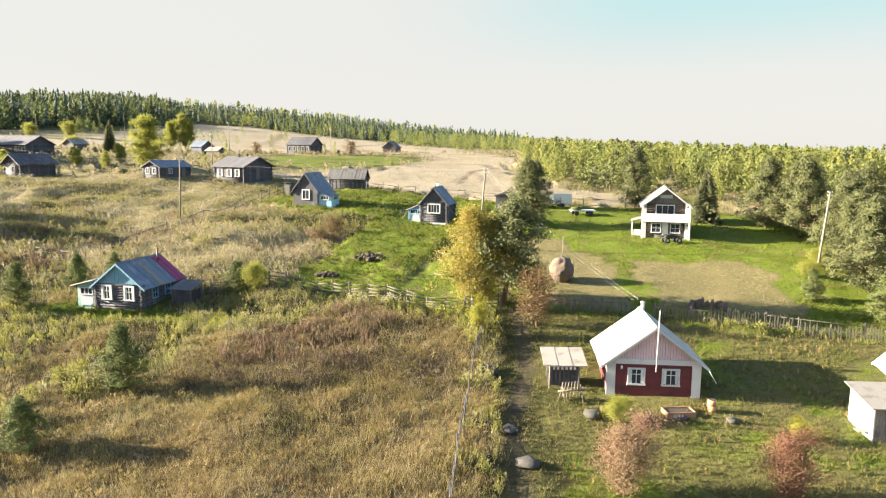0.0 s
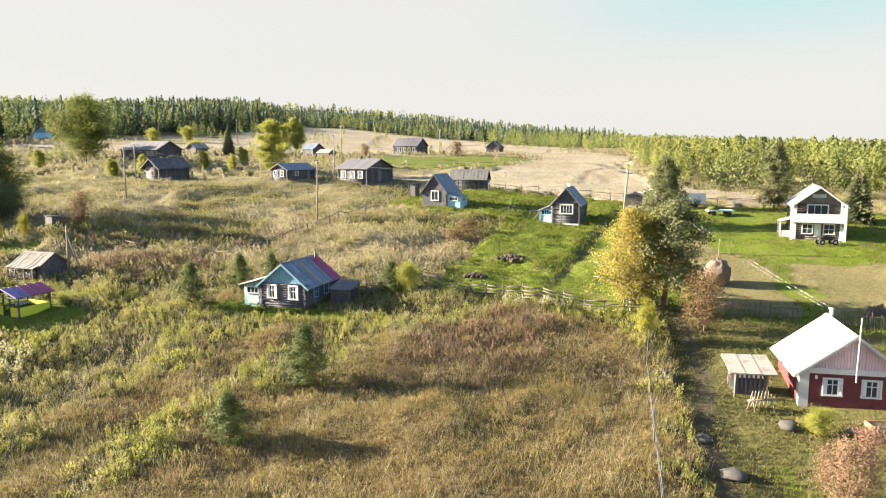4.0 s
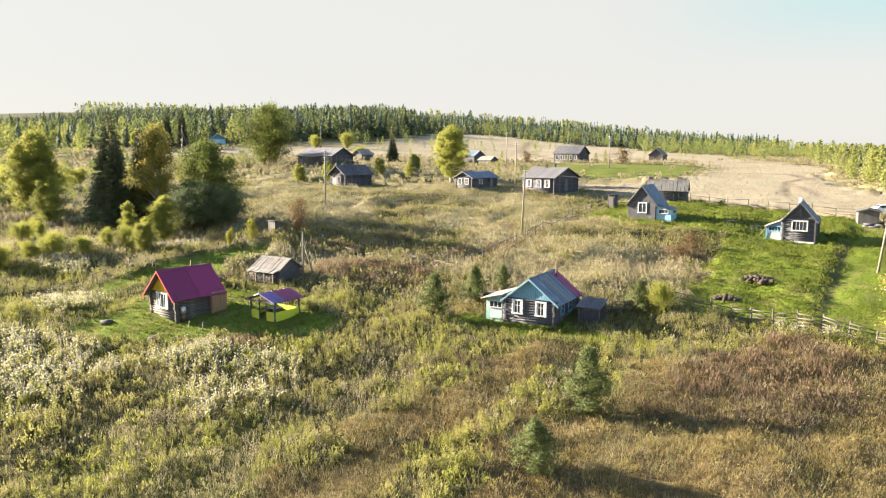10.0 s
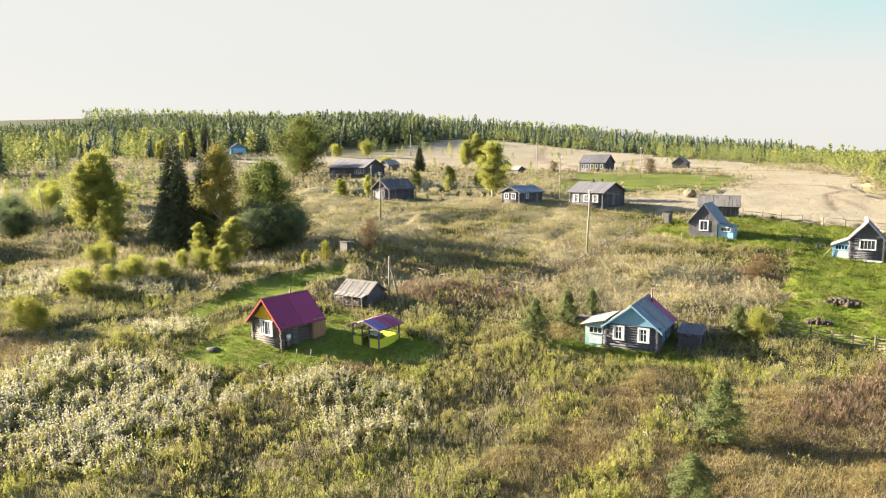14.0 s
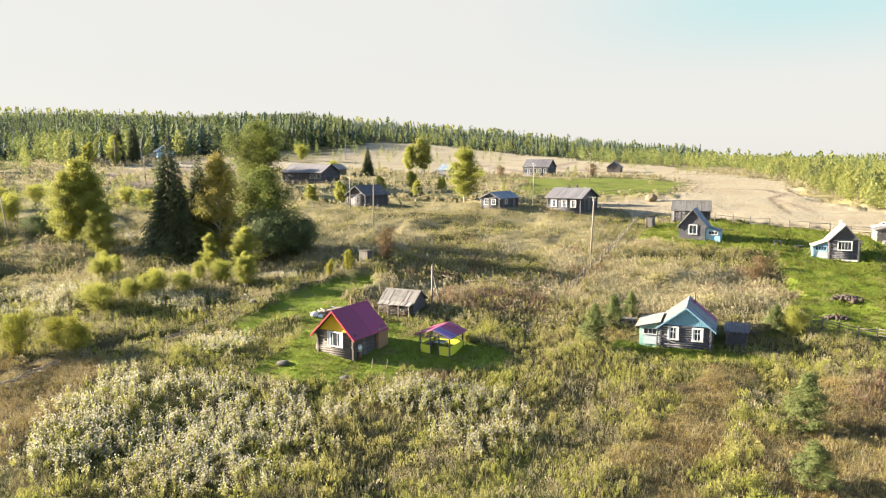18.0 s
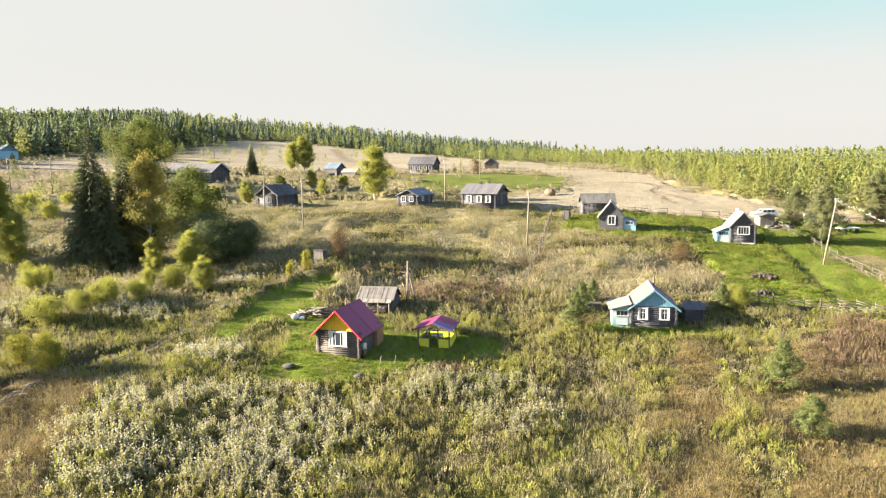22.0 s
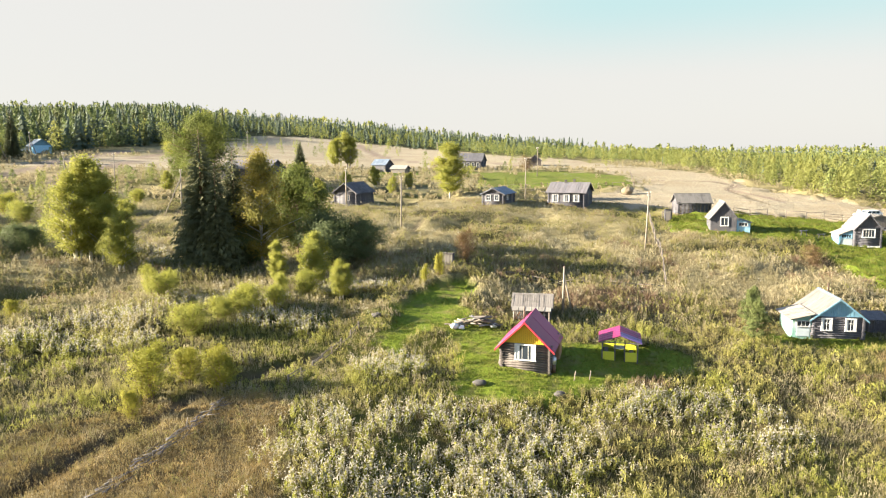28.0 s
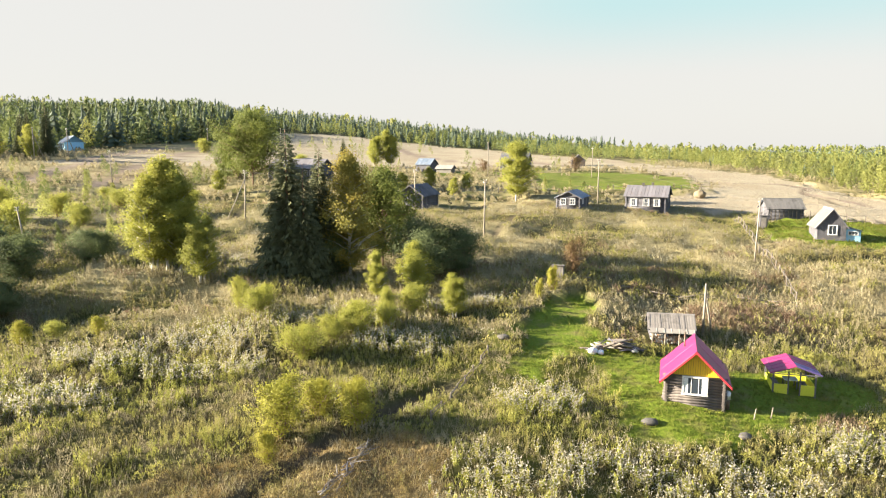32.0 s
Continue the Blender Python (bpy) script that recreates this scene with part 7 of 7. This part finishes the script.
grove("bare_shrub", SHRUB_B, ((7.5, 54.6, 5.0, 0.9), (-60.8, 80.0, 4.6, 0.75), (-13.2, 85.2, 2.3, 1.7), (-14.6, 82.6, 1.7, 1.6), (-119, 172, 5, 1.0), (-56, 212, 4, 1.0), (-28, 214, 5, 1.0)), "half-bare brown shrub with withered leaves", "shrub")
grove("red_shrub", SHRUB_R, ((9.3, 33.0, 4.4, 1.0), (17.3, 32.6, 4.0, 0.95)), "bushy rowan shrub with red autumn leaves", "shrub")


# ---- weeds, grass and far woods ----
RNG = np.random.default_rng(5)


def spread(x0, x1, y0, y1, per):
    n = int((x1 - x0) * (y1 - y0) * per)
    return RNG.uniform(x0, x1, n), RNG.uniform(y0, y1, n)


def free(x, y):
    ok = np.ones(len(x), bool)
    for a, b, r in FOOT:
        ok &= np.hypot(x - a, y - b) > r
    return ok


def spots(area, per, keep):
    x, y = spread(*area, per)
    z = zones(x, y)
    k = keep(x, y, z) & free(x, y)
    return x[k], y[k]


def meadow(z):
    return (z["lawn"] + z["tan"] + z["straw"] + z["lane"] + z["road"] < 0.5) & (z["dirt"] + z["ditch"] < 0.35)


def fluff_amount(x, y):
    a = np.zeros(len(x))
    for cx, cy, rx, ry in ((-65, 36, 13, 7), (-72, 41, 8, 5), (-45, 44, 5, 3), (-97, 63, 7, 5), (-60, 40, 9, 4), (-71, 35, 8, 5), (-64, 43, 6, 3), (-50, 45, 6, 3), (-108, 53, 8, 4), (-96, 58.5, 6, 3), (-104, 60, 6, 3), (-80, 62, 6, 3), (-70, 52, 4, 4), (-88, 68, 9, 2.5), (-74, 72, 6, 2), (-104, 92, 6, 2), (-98, 84, 6, 2.5), (-44, 40, 5, 4), (-5, 58, 4, 1.2), (-112, 45, 6, 5)):
        a = np.maximum(a, 1 - np.hypot((x - cx) / rx, (y - cy) / ry))
    return np.clip(a * 1.8, 0, 1) * np.clip(vnoise(x, y, 2.2, 21) * 1.5 + vnoise(x, y, 0.9, 22) * 0.9 - 0.55, 0.05, 1)


near = (-125, 45, 23, 62)
mid = (-135, 50, 62, 135)
u = lambda n, a, b: RNG.uniform(a, b, n)
wet = lambda x, y: vnoise(x, y, 6, 31) * 0.6 + vnoise(x, y, 2.2, 32) * 0.4

tall = lambda x, y: 0.2 + 1.0 * vnoise(x, y, 3.0, 33) ** 1.6 + 0.5 * vnoise(x, y, 1.3, 38) ** 2 + 0.35 * vnoise(x, y, 11, 37)
xs, ys = spots(near, 4.6, lambda x, y, z: meadow(z) & (z["brown"] < 0.5) & (wet(x, y) > 0.36))
hs = u(len(xs), 0.45, 1.05) * tall(xs, ys)
scatter("green_weeds", t_stalks(1, 4, 9, 0.13, 0.036, 0.13), xs, ys, hs, WEED_GREEN, "tall yellow-green meadow weeds", "weeds", seed=1)
k = RNG.uniform(0, 1, len(xs)) < 0.3
scatter("weed_tops", t_fluff(21, 7, 0.72, 0.13, 0.07), xs[k], ys[k], hs[k], WEED_TOP, "pale fading tops of tall meadow weeds", "weeds", seed=1)
xs, ys = spots(near, 1.6, lambda x, y, z: meadow(z) & (z["brown"] < 0.5))
scatter("meadow_undergrowth", t_weed(2, 16, 0.7, 0.02, 0.3), xs, ys, u(len(xs), 0.2, 0.5), WEED_OLIVE, "low leafy meadow undergrowth", "weeds", seed=2)
xs, ys = spots(near, 3.4, lambda x, y, z: meadow(z) & (z["brown"] < 0.5) & (wet(x, y) < 0.5))
scatter("dry_weeds", t_stalks(3, 5, 5, 0.16, 0.034, 0.13), xs, ys, u(len(xs), 0.4, 0.95) * tall(xs, ys), WEED_DRY, "dry pale meadow weeds", "weeds", seed=3)
xs, ys = spots(near, 0.4, lambda x, y, z: meadow(z) & (z["brown"] < 0.5) & (vnoise(x, y, 5, 86) > 0.3))
scatter("weed_clumps", t_clump(31, 48, 0.6, 0.15), xs, ys, u(len(xs), 0.3, 1.0) * (0.6 + 0.7 * vnoise(xs, ys, 4, 92)), WEED_GREEN, "bushy green clumps of tall weeds", "weeds", seed=31)
xs, ys = spots(near, 0.16, lambda x, y, z: meadow(z) & (z["brown"] < 0.5) & (vnoise(x, y, 6, 87) > 0.45))
scatter("weed_clumps", t_clump(32, 48, 0.65, 0.15), xs, ys, u(len(xs), 0.3, 0.95), WEED_DRY, "bleached bushy clumps of meadow weeds", "weeds", seed=32)
xs, ys = spots(near, 3.0, lambda x, y, z: meadow(z))
scatter("meadow_grass", t_grass(22, 9, 0.3, 0.022, 0.6), xs, ys, u(len(xs), 0.4, 0.8), WEED_DRY, "thin bleached grass between the weeds", "grass", seed=22)
xs, ys = spots((-104, 5, 26, 62), 17.0, lambda x, y, z: (z["brown"] > 0.5) & (z["lawn"] < 0.5))
scatter("brown_grass", t_grass(4, 9, 0.3, 0.05, 0.7), xs, ys, u(len(xs), 0.15, 0.42) * (0.45 + 0.9 * vnoise(xs, ys, 1.6, 34)), WEED_BROWN, "matted tan-brown dead grass", "grass", seed=4)
xs, ys = spots((-104, 5, 26, 62), 6.0, lambda x, y, z: (z["brown"] > 0.5) & (z["lawn"] < 0.5) & (vnoise(x, y, 4, 46) > 0.3))
scatter("brown_stalks", t_stalks(23, 5, 4, 0.4, 0.03, 0.16), xs, ys, u(len(xs), 0.25, 0.75) * (0.5 + 0.9 * vnoise(xs, ys, 3, 88)), WEED_BROWN, "withered brown stalks in dead grass", "weeds", seed=23)
xs, ys = spots((-104, 5, 26, 62), 0.7, lambda x, y, z: (z["brown"] > 0.5) & (z["lawn"] < 0.5))
scatter("brown_clumps", t_clump(35, 40, 0.8, 0.16), xs, ys, u(len(xs), 0.2, 0.65) * (0.5 + vnoise(xs, ys, 3.5, 93)), WEED_BROWN, "hummocks of dead brown grass", "grass", seed=35)
xs, ys = spots((-104, 5, 22, 62), 2.2, lambda x, y, z: (z["brown"] > 0.5) & (z["lawn"] < 0.5) & (vnoise(x, y, 5, 48) > 0.45))
scatter("green_weeds", t_stalks(17, 4, 5, 0.3, 0.035, 0.16), xs, ys, u(len(xs), 0.25, 0.8), WEED_OLIVE, "green weeds among dead grass", "weeds", seed=17)
xs, ys = spots((-60, 5, 44, 85), 4.5, lambda x, y, z: meadow(z) & ((vnoise(x, y, 7, 41) > 0.8) | (np.hypot((x + 8) / 5.5, (y - 53) / 3) + vnoise(x, y, 2, 49) < 1.3) | (np.hypot((x + 46) / 7, (y - 69) / 4) < 1)))
scatter("rusty_clumps", t_clump(33, 46, 0.7, 0.13), xs[::6], ys[::6], u(len(xs[::6]), 0.5, 1.2), WEED_RUST, "pinkish-brown clumps of withered grass", "weeds", seed=33)
# band right of the young pine: dead stalks plus its imitated cast shadow
dk_x, dk_y = spots((-19, 1, 40, 57), 3.2, lambda x, y, z: (z["lawn"] < 0.5) & (np.abs(y - (46.0 + 0.1 * (x + 12))) + 2.5 * vnoise(x, y, 3, 89) < 3.2))
scatter("dark_stalks", t_stalks(34, 5, 4, 0.25, 0.03, 0.1), dk_x, dk_y, u(len(dk_x), 0.6, 1.3), WEED_DARK_SHADE, "band of dark withered weed stalks, partly standing in for pine shadow", "weeds", seed=34)
scatter("rusty_weeds", t_grass(5, 14, 0.2, 0.03, 0.5), xs, ys, u(len(xs), 0.4, 1.0), WEED_RUST, "pinkish-brown withered plume grass", "weeds", seed=5)
xs, ys = spread(-122, 4, 24, 98, 6.5)
z = zones(xs, ys)
k = meadow(z) & free(xs, ys) & (RNG.uniform(0, 1, len(xs)) < fluff_amount(xs, ys))
xs, ys = xs[k], ys[k]
hs = u(len(xs), 0.8, 1.35)
scatter("seeding_weeds", t_fluff(6, 26, 0.4, 0.27, 0.105), xs, ys, hs, WEED_FLUFF, "white downy seed heads of tall weeds", "weeds", seed=6)
scatter("seeding_weed_leaves", t_weed(7, 12, 0.24), xs, ys, hs * 0.85, WEED_GREEN, "leafy stems under white seed heads", "weeds", seed=6)

pale = lambda x, y: vnoise(x, y, 9, 35) * 0.55 + vnoise(x, y, 3, 36) * 0.45
low = lambda y: 1 - 0.4 * smooth(85, 115, y)
xs, ys = spots(mid, 1.9, lambda x, y, z: meadow(z) & (pale(x, y) > 0.36))
scatter("slope_weeds", t_weed(8, 15, 0.42, 0.04, 0.2), xs, ys, u(len(xs), 0.3, 0.9) * low(ys), WEED_DRY, "bushy dry pale weeds on the slope", "weeds", seed=8)
xs, ys = spots(mid, 1.8, lambda x, y, z: meadow(z) & (pale(x, y) < 0.6))
scatter("slope_weeds", t_weed(9, 15, 0.42, 0.04, 0.2), xs, ys, u(len(xs), 0.3, 0.9) * low(ys), WEED_OLIVE, "bushy olive-green weeds on the slope", "weeds", seed=9)
for i, (mt, keep, lab) in enumerate(((WEED_DRY, lambda x, y: pale(x, y) > 0.45, "rounded bleached weed clumps on the slope"), (WEED_GREEN, lambda x, y: vnoise(x, y, 7, 90) > 0.56, "green weed clumps on the slope"),
                                     (WEED_OLIVE, lambda x, y: pale(x, y) < 0.55, "rounded olive weed clumps on the slope"), (WEED_RUST, lambda x, y: vnoise(x, y, 8, 91) > 0.68, "rusty brown weed clumps on the slope"))):
    xs, ys = spots(mid, 0.2, lambda x, y, z: meadow(z) & keep(x, y))
    scatter("slope_clumps", t_clump(41 + i, 46, 0.8, 0.13), xs, ys, u(len(xs), 0.4, 1.35) * low(ys), mt, lab, "weeds", seed=41 + i)
xs, ys = spots(mid, 3.4, lambda x, y, z: meadow(z))
scatter("slope_grass", t_grass(24, 8, 0.4, 0.035, 0.7), xs, ys, u(len(xs), 0.3, 0.7) * low(ys), WEED_DRY, "bleached wild grass on the slope", "grass", seed=24)
xs, ys = spots(mid, 0.16, lambda x, y, z: meadow(z) & (pale(x, y) > 0.55))
scatter("slope_seed_heads", t_fluff(15, 16, 0.3, 0.3, 0.1), xs, ys, u(len(xs), 0.6, 1.1), WEED_FLUFF, "faded greyish seed heads on the slope", "weeds", seed=15)
xs, ys = spots((-230, 60, 135, 260), 0.25, lambda x, y, z: meadow(z))
scatter("far_weeds", t_weed(10, 9, 0.5, leaf=0.4), xs, ys, u(len(xs), 0.6, 1.6), WEED_DRY, "rough dry weeds round the upper village", "weeds", seed=10)

xs, ys = spots((-75, 50, 20, 62), 11.0, lambda x, y, z: (z["lawn"] > 0.5) & (z["dirt"] < 0.3) & (z["yard"] < RNG.uniform(0.1, 0.9, len(x))))
scatter("lawn_grass", t_grass(11, 8, 0.3, 0.06, 0.7), xs, ys, u(len(xs), 0.1, 0.3), GRASS_LUSH, "short bright green lawn grass", "grass", seed=11)
xs, ys = spots((-32, 50, 55, 120), 6.0, lambda x, y, z: (z["lawn"] > 0.5))
k = right_of_step(xs, ys) < 4
scatter("garden_grass", t_grass(12, 8, 0.35, 0.07, 0.7), xs[k], ys[k], u(k.sum(), 0.12, 0.42), GRASS_LUSH, "lush green garden grass", "grass", seed=12)
k = ~k
scatter("mown_grass", t_grass(27, 8, 0.35, 0.06, 0.8), xs[k], ys[k], u(k.sum(), 0.08, 0.24), LAWN_MOWN, "mown yellow-green grass of the gardens", "grass", seed=27)
xs, ys = spots((-32, 50, 55, 120), 2.4, lambda x, y, z: (z["lawn"] > 0.5) & (vnoise(x, y, 1.8, 47) > 0.35) & (right_of_step(x, y) < 4 + 30 * (y > 93)))
scatter("garden_greens", t_weed(18, 14, 0.6, 0.02, 0.36), xs, ys, u(len(xs), 0.2, 0.5), GRASS_LUSH, "bushy green garden growth", "plants", seed=18)
xs, ys = spots((-75, 50, 28, 118), 3.6, lambda x, y, z: (z["lawn"] > 0.5) & (vnoise(x, y, 2.6, 44) > 0.45))
scatter("lawn_tufts", t_weed(16, 9, 0.5, leaf=0.3), xs, ys, u(len(xs), 0.12, 0.36), LAWN_MOWN, "yellowish weed tufts in the lawn", "weeds", seed=16)
xs, ys = spots((2, 50, 20, 58), 14.0, lambda x, y, z: ((z["lawn"] > 0.5) & (z["yard"] > RNG.uniform(0, 0.9, len(x)))) | (z["lane"] > 0.5) & (z["dirt"] < 0.3))
scatter("yard_grass", t_grass(25, 8, 0.35, 0.05, 0.9), xs, ys, u(len(xs), 0.1, 0.32), YARD_GRASS, "fading olive-brown yard grass", "grass", seed=25)
xs, ys = spots((2, 50, 20, 58), 1.0, lambda x, y, z: (z["lawn"] > 0.5) & (vnoise(x, y, 2.2, 65) > 0.55))
scatter("yard_tufts", t_weed(26, 16, 0.5, 0.03, 0.24), xs, ys, u(len(xs), 0.2, 0.5), WEED_BROWN, "withering brown tufts in the yard", "weeds", seed=26)
xs, ys = spots((6, 36, 56, 86), 5.0, lambda x, y, z: (z["tan"] > 0.5))
scatter("mown_stubble", t_grass(13, 7, 0.3, 0.04, 0.6), xs, ys, u(len(xs), 0.1, 0.22), WEED_DRY, "pale mown grass stubble", "grass", seed=13)
xs, ys = spots((-40, 50, 104, 240), 0.9, lambda x, y, z: (z["straw"] > 0.5))
scatter("straw_grass", t_grass(14, 7, 0.5, 0.09, 0.8), xs, ys, u(len(xs), 0.12, 0.34), GRASS_STRAW, "bleached straw-coloured field grass", "grass", seed=14)


def wood(name, templates, area, per, keep, h, material, label, seed):
    for i, tp in enumerate(templates):
        x, y = spread(*area, per / len(templates))
        k = keep(x, y)
        x, y = x[k], y[k]
        size = u(len(x), *h) if isinstance(h, tuple) else h(x, y) * u(len(x), 0.55, 1.0)
        scatter(name, tp, x, y, size, material, label, "forest", seed=seed + i * 40, zs=ground(x, y))


edge = lambda x, y: (inside(x, y, STRAW_A, 2) | inside(x, y, STRAW_B, 4) | inside(x, y, STRAW_C, 4) | inside(x, y, WHITE_YARD) | inside(x, y, FAR_LAWN) | inside(x, y, RED_YARD))
HILL = [(-480, 290), (-330, 272), (-240, 262), (-188, 268), (-176, 292), (-168, 350), (-160, 400), (-182, 450), (-202, 500), (-240, 640), (-600, 640)]
right_wood = lambda x, y: (x > 14 + 0.10 * (y - 120)) & (vnoise(x, y, 14, 72) > 0.12) & (x > 46 - 1.6 * (y - 106)) & (x < 80 + 0.75 * y) & ~edge(x, y)
back_wood = lambda x, y: (y > 262 - 0.12 * (x + 20) * (x < -20)) & (x > -0.85 * (y - 120)) & (vnoise(x, y, 30, 71) > 0.28) & (x <= 14 + 0.1 * (y - 120)) & ~edge(x, y) & ~inside(x, y, HILL, 4)
hill_wood = lambda x, y: inside(x, y, HILL, 5) & ~edge(x, y)
hill_front = lambda x, y: hill_wood(x, y) & ~hill_wood(x + 14, y - 26)
left_wood = lambda x, y: (x < -200 + 0.15 * (y - 200)) & (x > -1.05 * y - 60) & ~edge(x, y) & ~((x > -260) & (y < 225) & (vnoise(x, y, 25, 51) < 0.5)) & ~inside(x, y, HILL)
right_h = lambda x, y: np.interp(y, (105, 130, 170, 330), (9.0, 8.0, 6.4, 5.6))
hill_h = lambda x, y: np.interp(y, (260, 350, 450, 640), (16, 17, 15.5, 12)) * np.interp(x, (-310, -225), (0.62, 0.95)) * (0.72 + 0.5 * vnoise(x, y, 9, 94))
FINE = [t_forest_leaf(1, 330, 0.036, 0.22, pointed=True), t_forest_leaf(2, 340, 0.036, 0.25, 0.7), t_forest_leaf(3, 320, 0.034, 0.24, 0.8)]
BULKY = [t_forest_leaf(4, 320, 0.04, 0.3, 0.75), t_forest_leaf(5, 300, 0.038, 0.24, 0.6)]
SOFT = [t_forest_leaf(6, 125, 0.047, 0.24, pointed=True), t_forest_leaf(7, 125, 0.047, 0.27, 0.7), t_forest_leaf(8, 120, 0.046, 0.24, 0.8)]
SP = [t_forest_spruce(s) for s in (4, 5)]
SP_WIDE = [t_forest_spruce(6, 11, 9)]
wood("right_woodland", FINE, (10, 230, 100, 185), 0.058, right_wood, right_h, WOOD_LIGHT, "pale yellow-green birch wood beyond the fields", 60)
wood("right_woodland", BULKY, (10, 230, 100, 185), 0.016, right_wood, right_h, WOOD_MID, "green alder wood beyond the fields", 62)
wood("right_woodland", SOFT, (10, 320, 185, 330), 0.055, right_wood, right_h, WOOD_LIGHT, "pale birch wood farther down the slope", 160)
wood("right_woodland", SOFT, (10, 320, 185, 330), 0.025, right_wood, right_h, WOOD_MID, "green wood farther down the slope", 163)
wood("back_woodland", SOFT, (-480, 90, 255, 660), 0.01, back_wood, (2, 7), WOOD_LIGHT, "pale birch wood behind the straw field", 63)
wood("back_woodland", SOFT, (-480, 90, 255, 660), 0.024, back_wood, (2, 7.2), WOOD_MID, "green wood behind the straw field", 64)
wood("hill_woodland", SOFT, (-480, -160, 260, 640), 0.013, hill_front, (6, 11), WOOD_LIGHT, "light birches along the edge of the hill wood", 66)
wood("hill_woodland", SOFT[:2], (-480, -160, 260, 640), 0.022, hill_wood, lambda x, y: hill_h(x, y) * 0.95, WOOD_HILL, "green birches inside the hill wood", 67)
wood("left_woodland", FINE, (-520, -180, 120, 480), 0.016, left_wood, (5, 12), WOOD_LIGHT, "pale birch wood west of the village", 69)
wood("left_woodland", BULKY, (-520, -180, 120, 480), 0.016, left_wood, (5, 12), WOOD_MID, "green alder wood west of the village", 70)
for i, mt in enumerate((WOOD_LIGHT, WOOD_MID)):
    wood("field_saplings", SOFT[i:i + 1], (-170, 10, 225, 430), 0.0022, lambda x, y: inside(x, y, STRAW_B, 4) & (vnoise(x, y, 40, 73) > 0.35), (1.5, 6), mt, "scattered young birches in the straw field", 90 + i)
    wood("field_bushes", FINE[i:i + 1], (-200, -20, 140, 262), 0.0035, lambda x, y: ~edge(x, y) & free(x, y) & (vnoise(x, y, 18, 74) > 0.5), (1.2, 4.5), mt, "scattered bushes round the upper village", 92 + i)
wood("slope_bushes", FINE[:2], (-180, -116, 92, 172), 0.022, lambda x, y: free(x, y) & (vnoise(x, y, 14, 75) > 0.36), (1.2, 5), WOOD_LIGHT, "yellowing bushes on the western slope", 94)
wood("slope_bushes", BULKY, (-180, -116, 92, 172), 0.024, lambda x, y: free(x, y) & (vnoise(x, y, 14, 75) > 0.36), (1.0, 4.5), WOOD_MID, "green bushes on the western slope", 96)
wood("right_spruces", SP[:1], (10, 320, 110, 330), 0.003, right_wood, right_h, WOOD_SPRUCE_HAZED, "scattered dark spruces in the birch wood", 72)
wood("right_pines", BULKY[:1], (10, 230, 110, 240), 0.008, right_wood, right_h, NEEDLE_PINE, "scattered pines in the birch wood", 73)
wood("hill_spruces", SP, (-480, -150, 260, 640), 0.018, hill_wood, hill_h, WOOD_SPRUCE_HAZED, "dense dark spruce wood on the hill", 74)
wood("hill_pines", SP_WIDE, (-480, -160, 260, 640), 0.008, hill_wood, hill_h, NEEDLE_PINE, "broad pines and firs on the hill", 77)
wood("left_spruces", SP[:1], (-520, -180, 120, 480), 0.006, left_wood, (6, 13), WOOD_SPRUCE_HAZED, "dark spruces west of the village", 75)
wood("back_spruces", SP[1:], (-480, 90, 380, 660), 0.016, back_wood, (5, 10.5), WOOD_SPRUCE_HAZED, "dark spruces along the skyline", 76)
far_band = lambda x, y: np.abs(x) < 0.9 * y + 60
for i, (mt, tp, per) in enumerate(((WOOD_LIGHT, t_forest_leaf(9, 26, 0.1), 0.0022), (WOOD_MID, t_forest_leaf(10, 26, 0.1), 0.0028), (WOOD_SPRUCE_HAZED, t_forest_spruce(11, 5, 5), 0.0035))):
    wood("distant_forest", [tp], (-760, 760, 520, 900), per, far_band, (6, 12), mt, "distant mixed forest to the skyline", 80 + i)
    wood("horizon_forest", [tp], (-1900, 1900, 820, 2300), per * 0.1, far_band, (16, 26), mt, "hazy forest on the horizon", 84 + i)
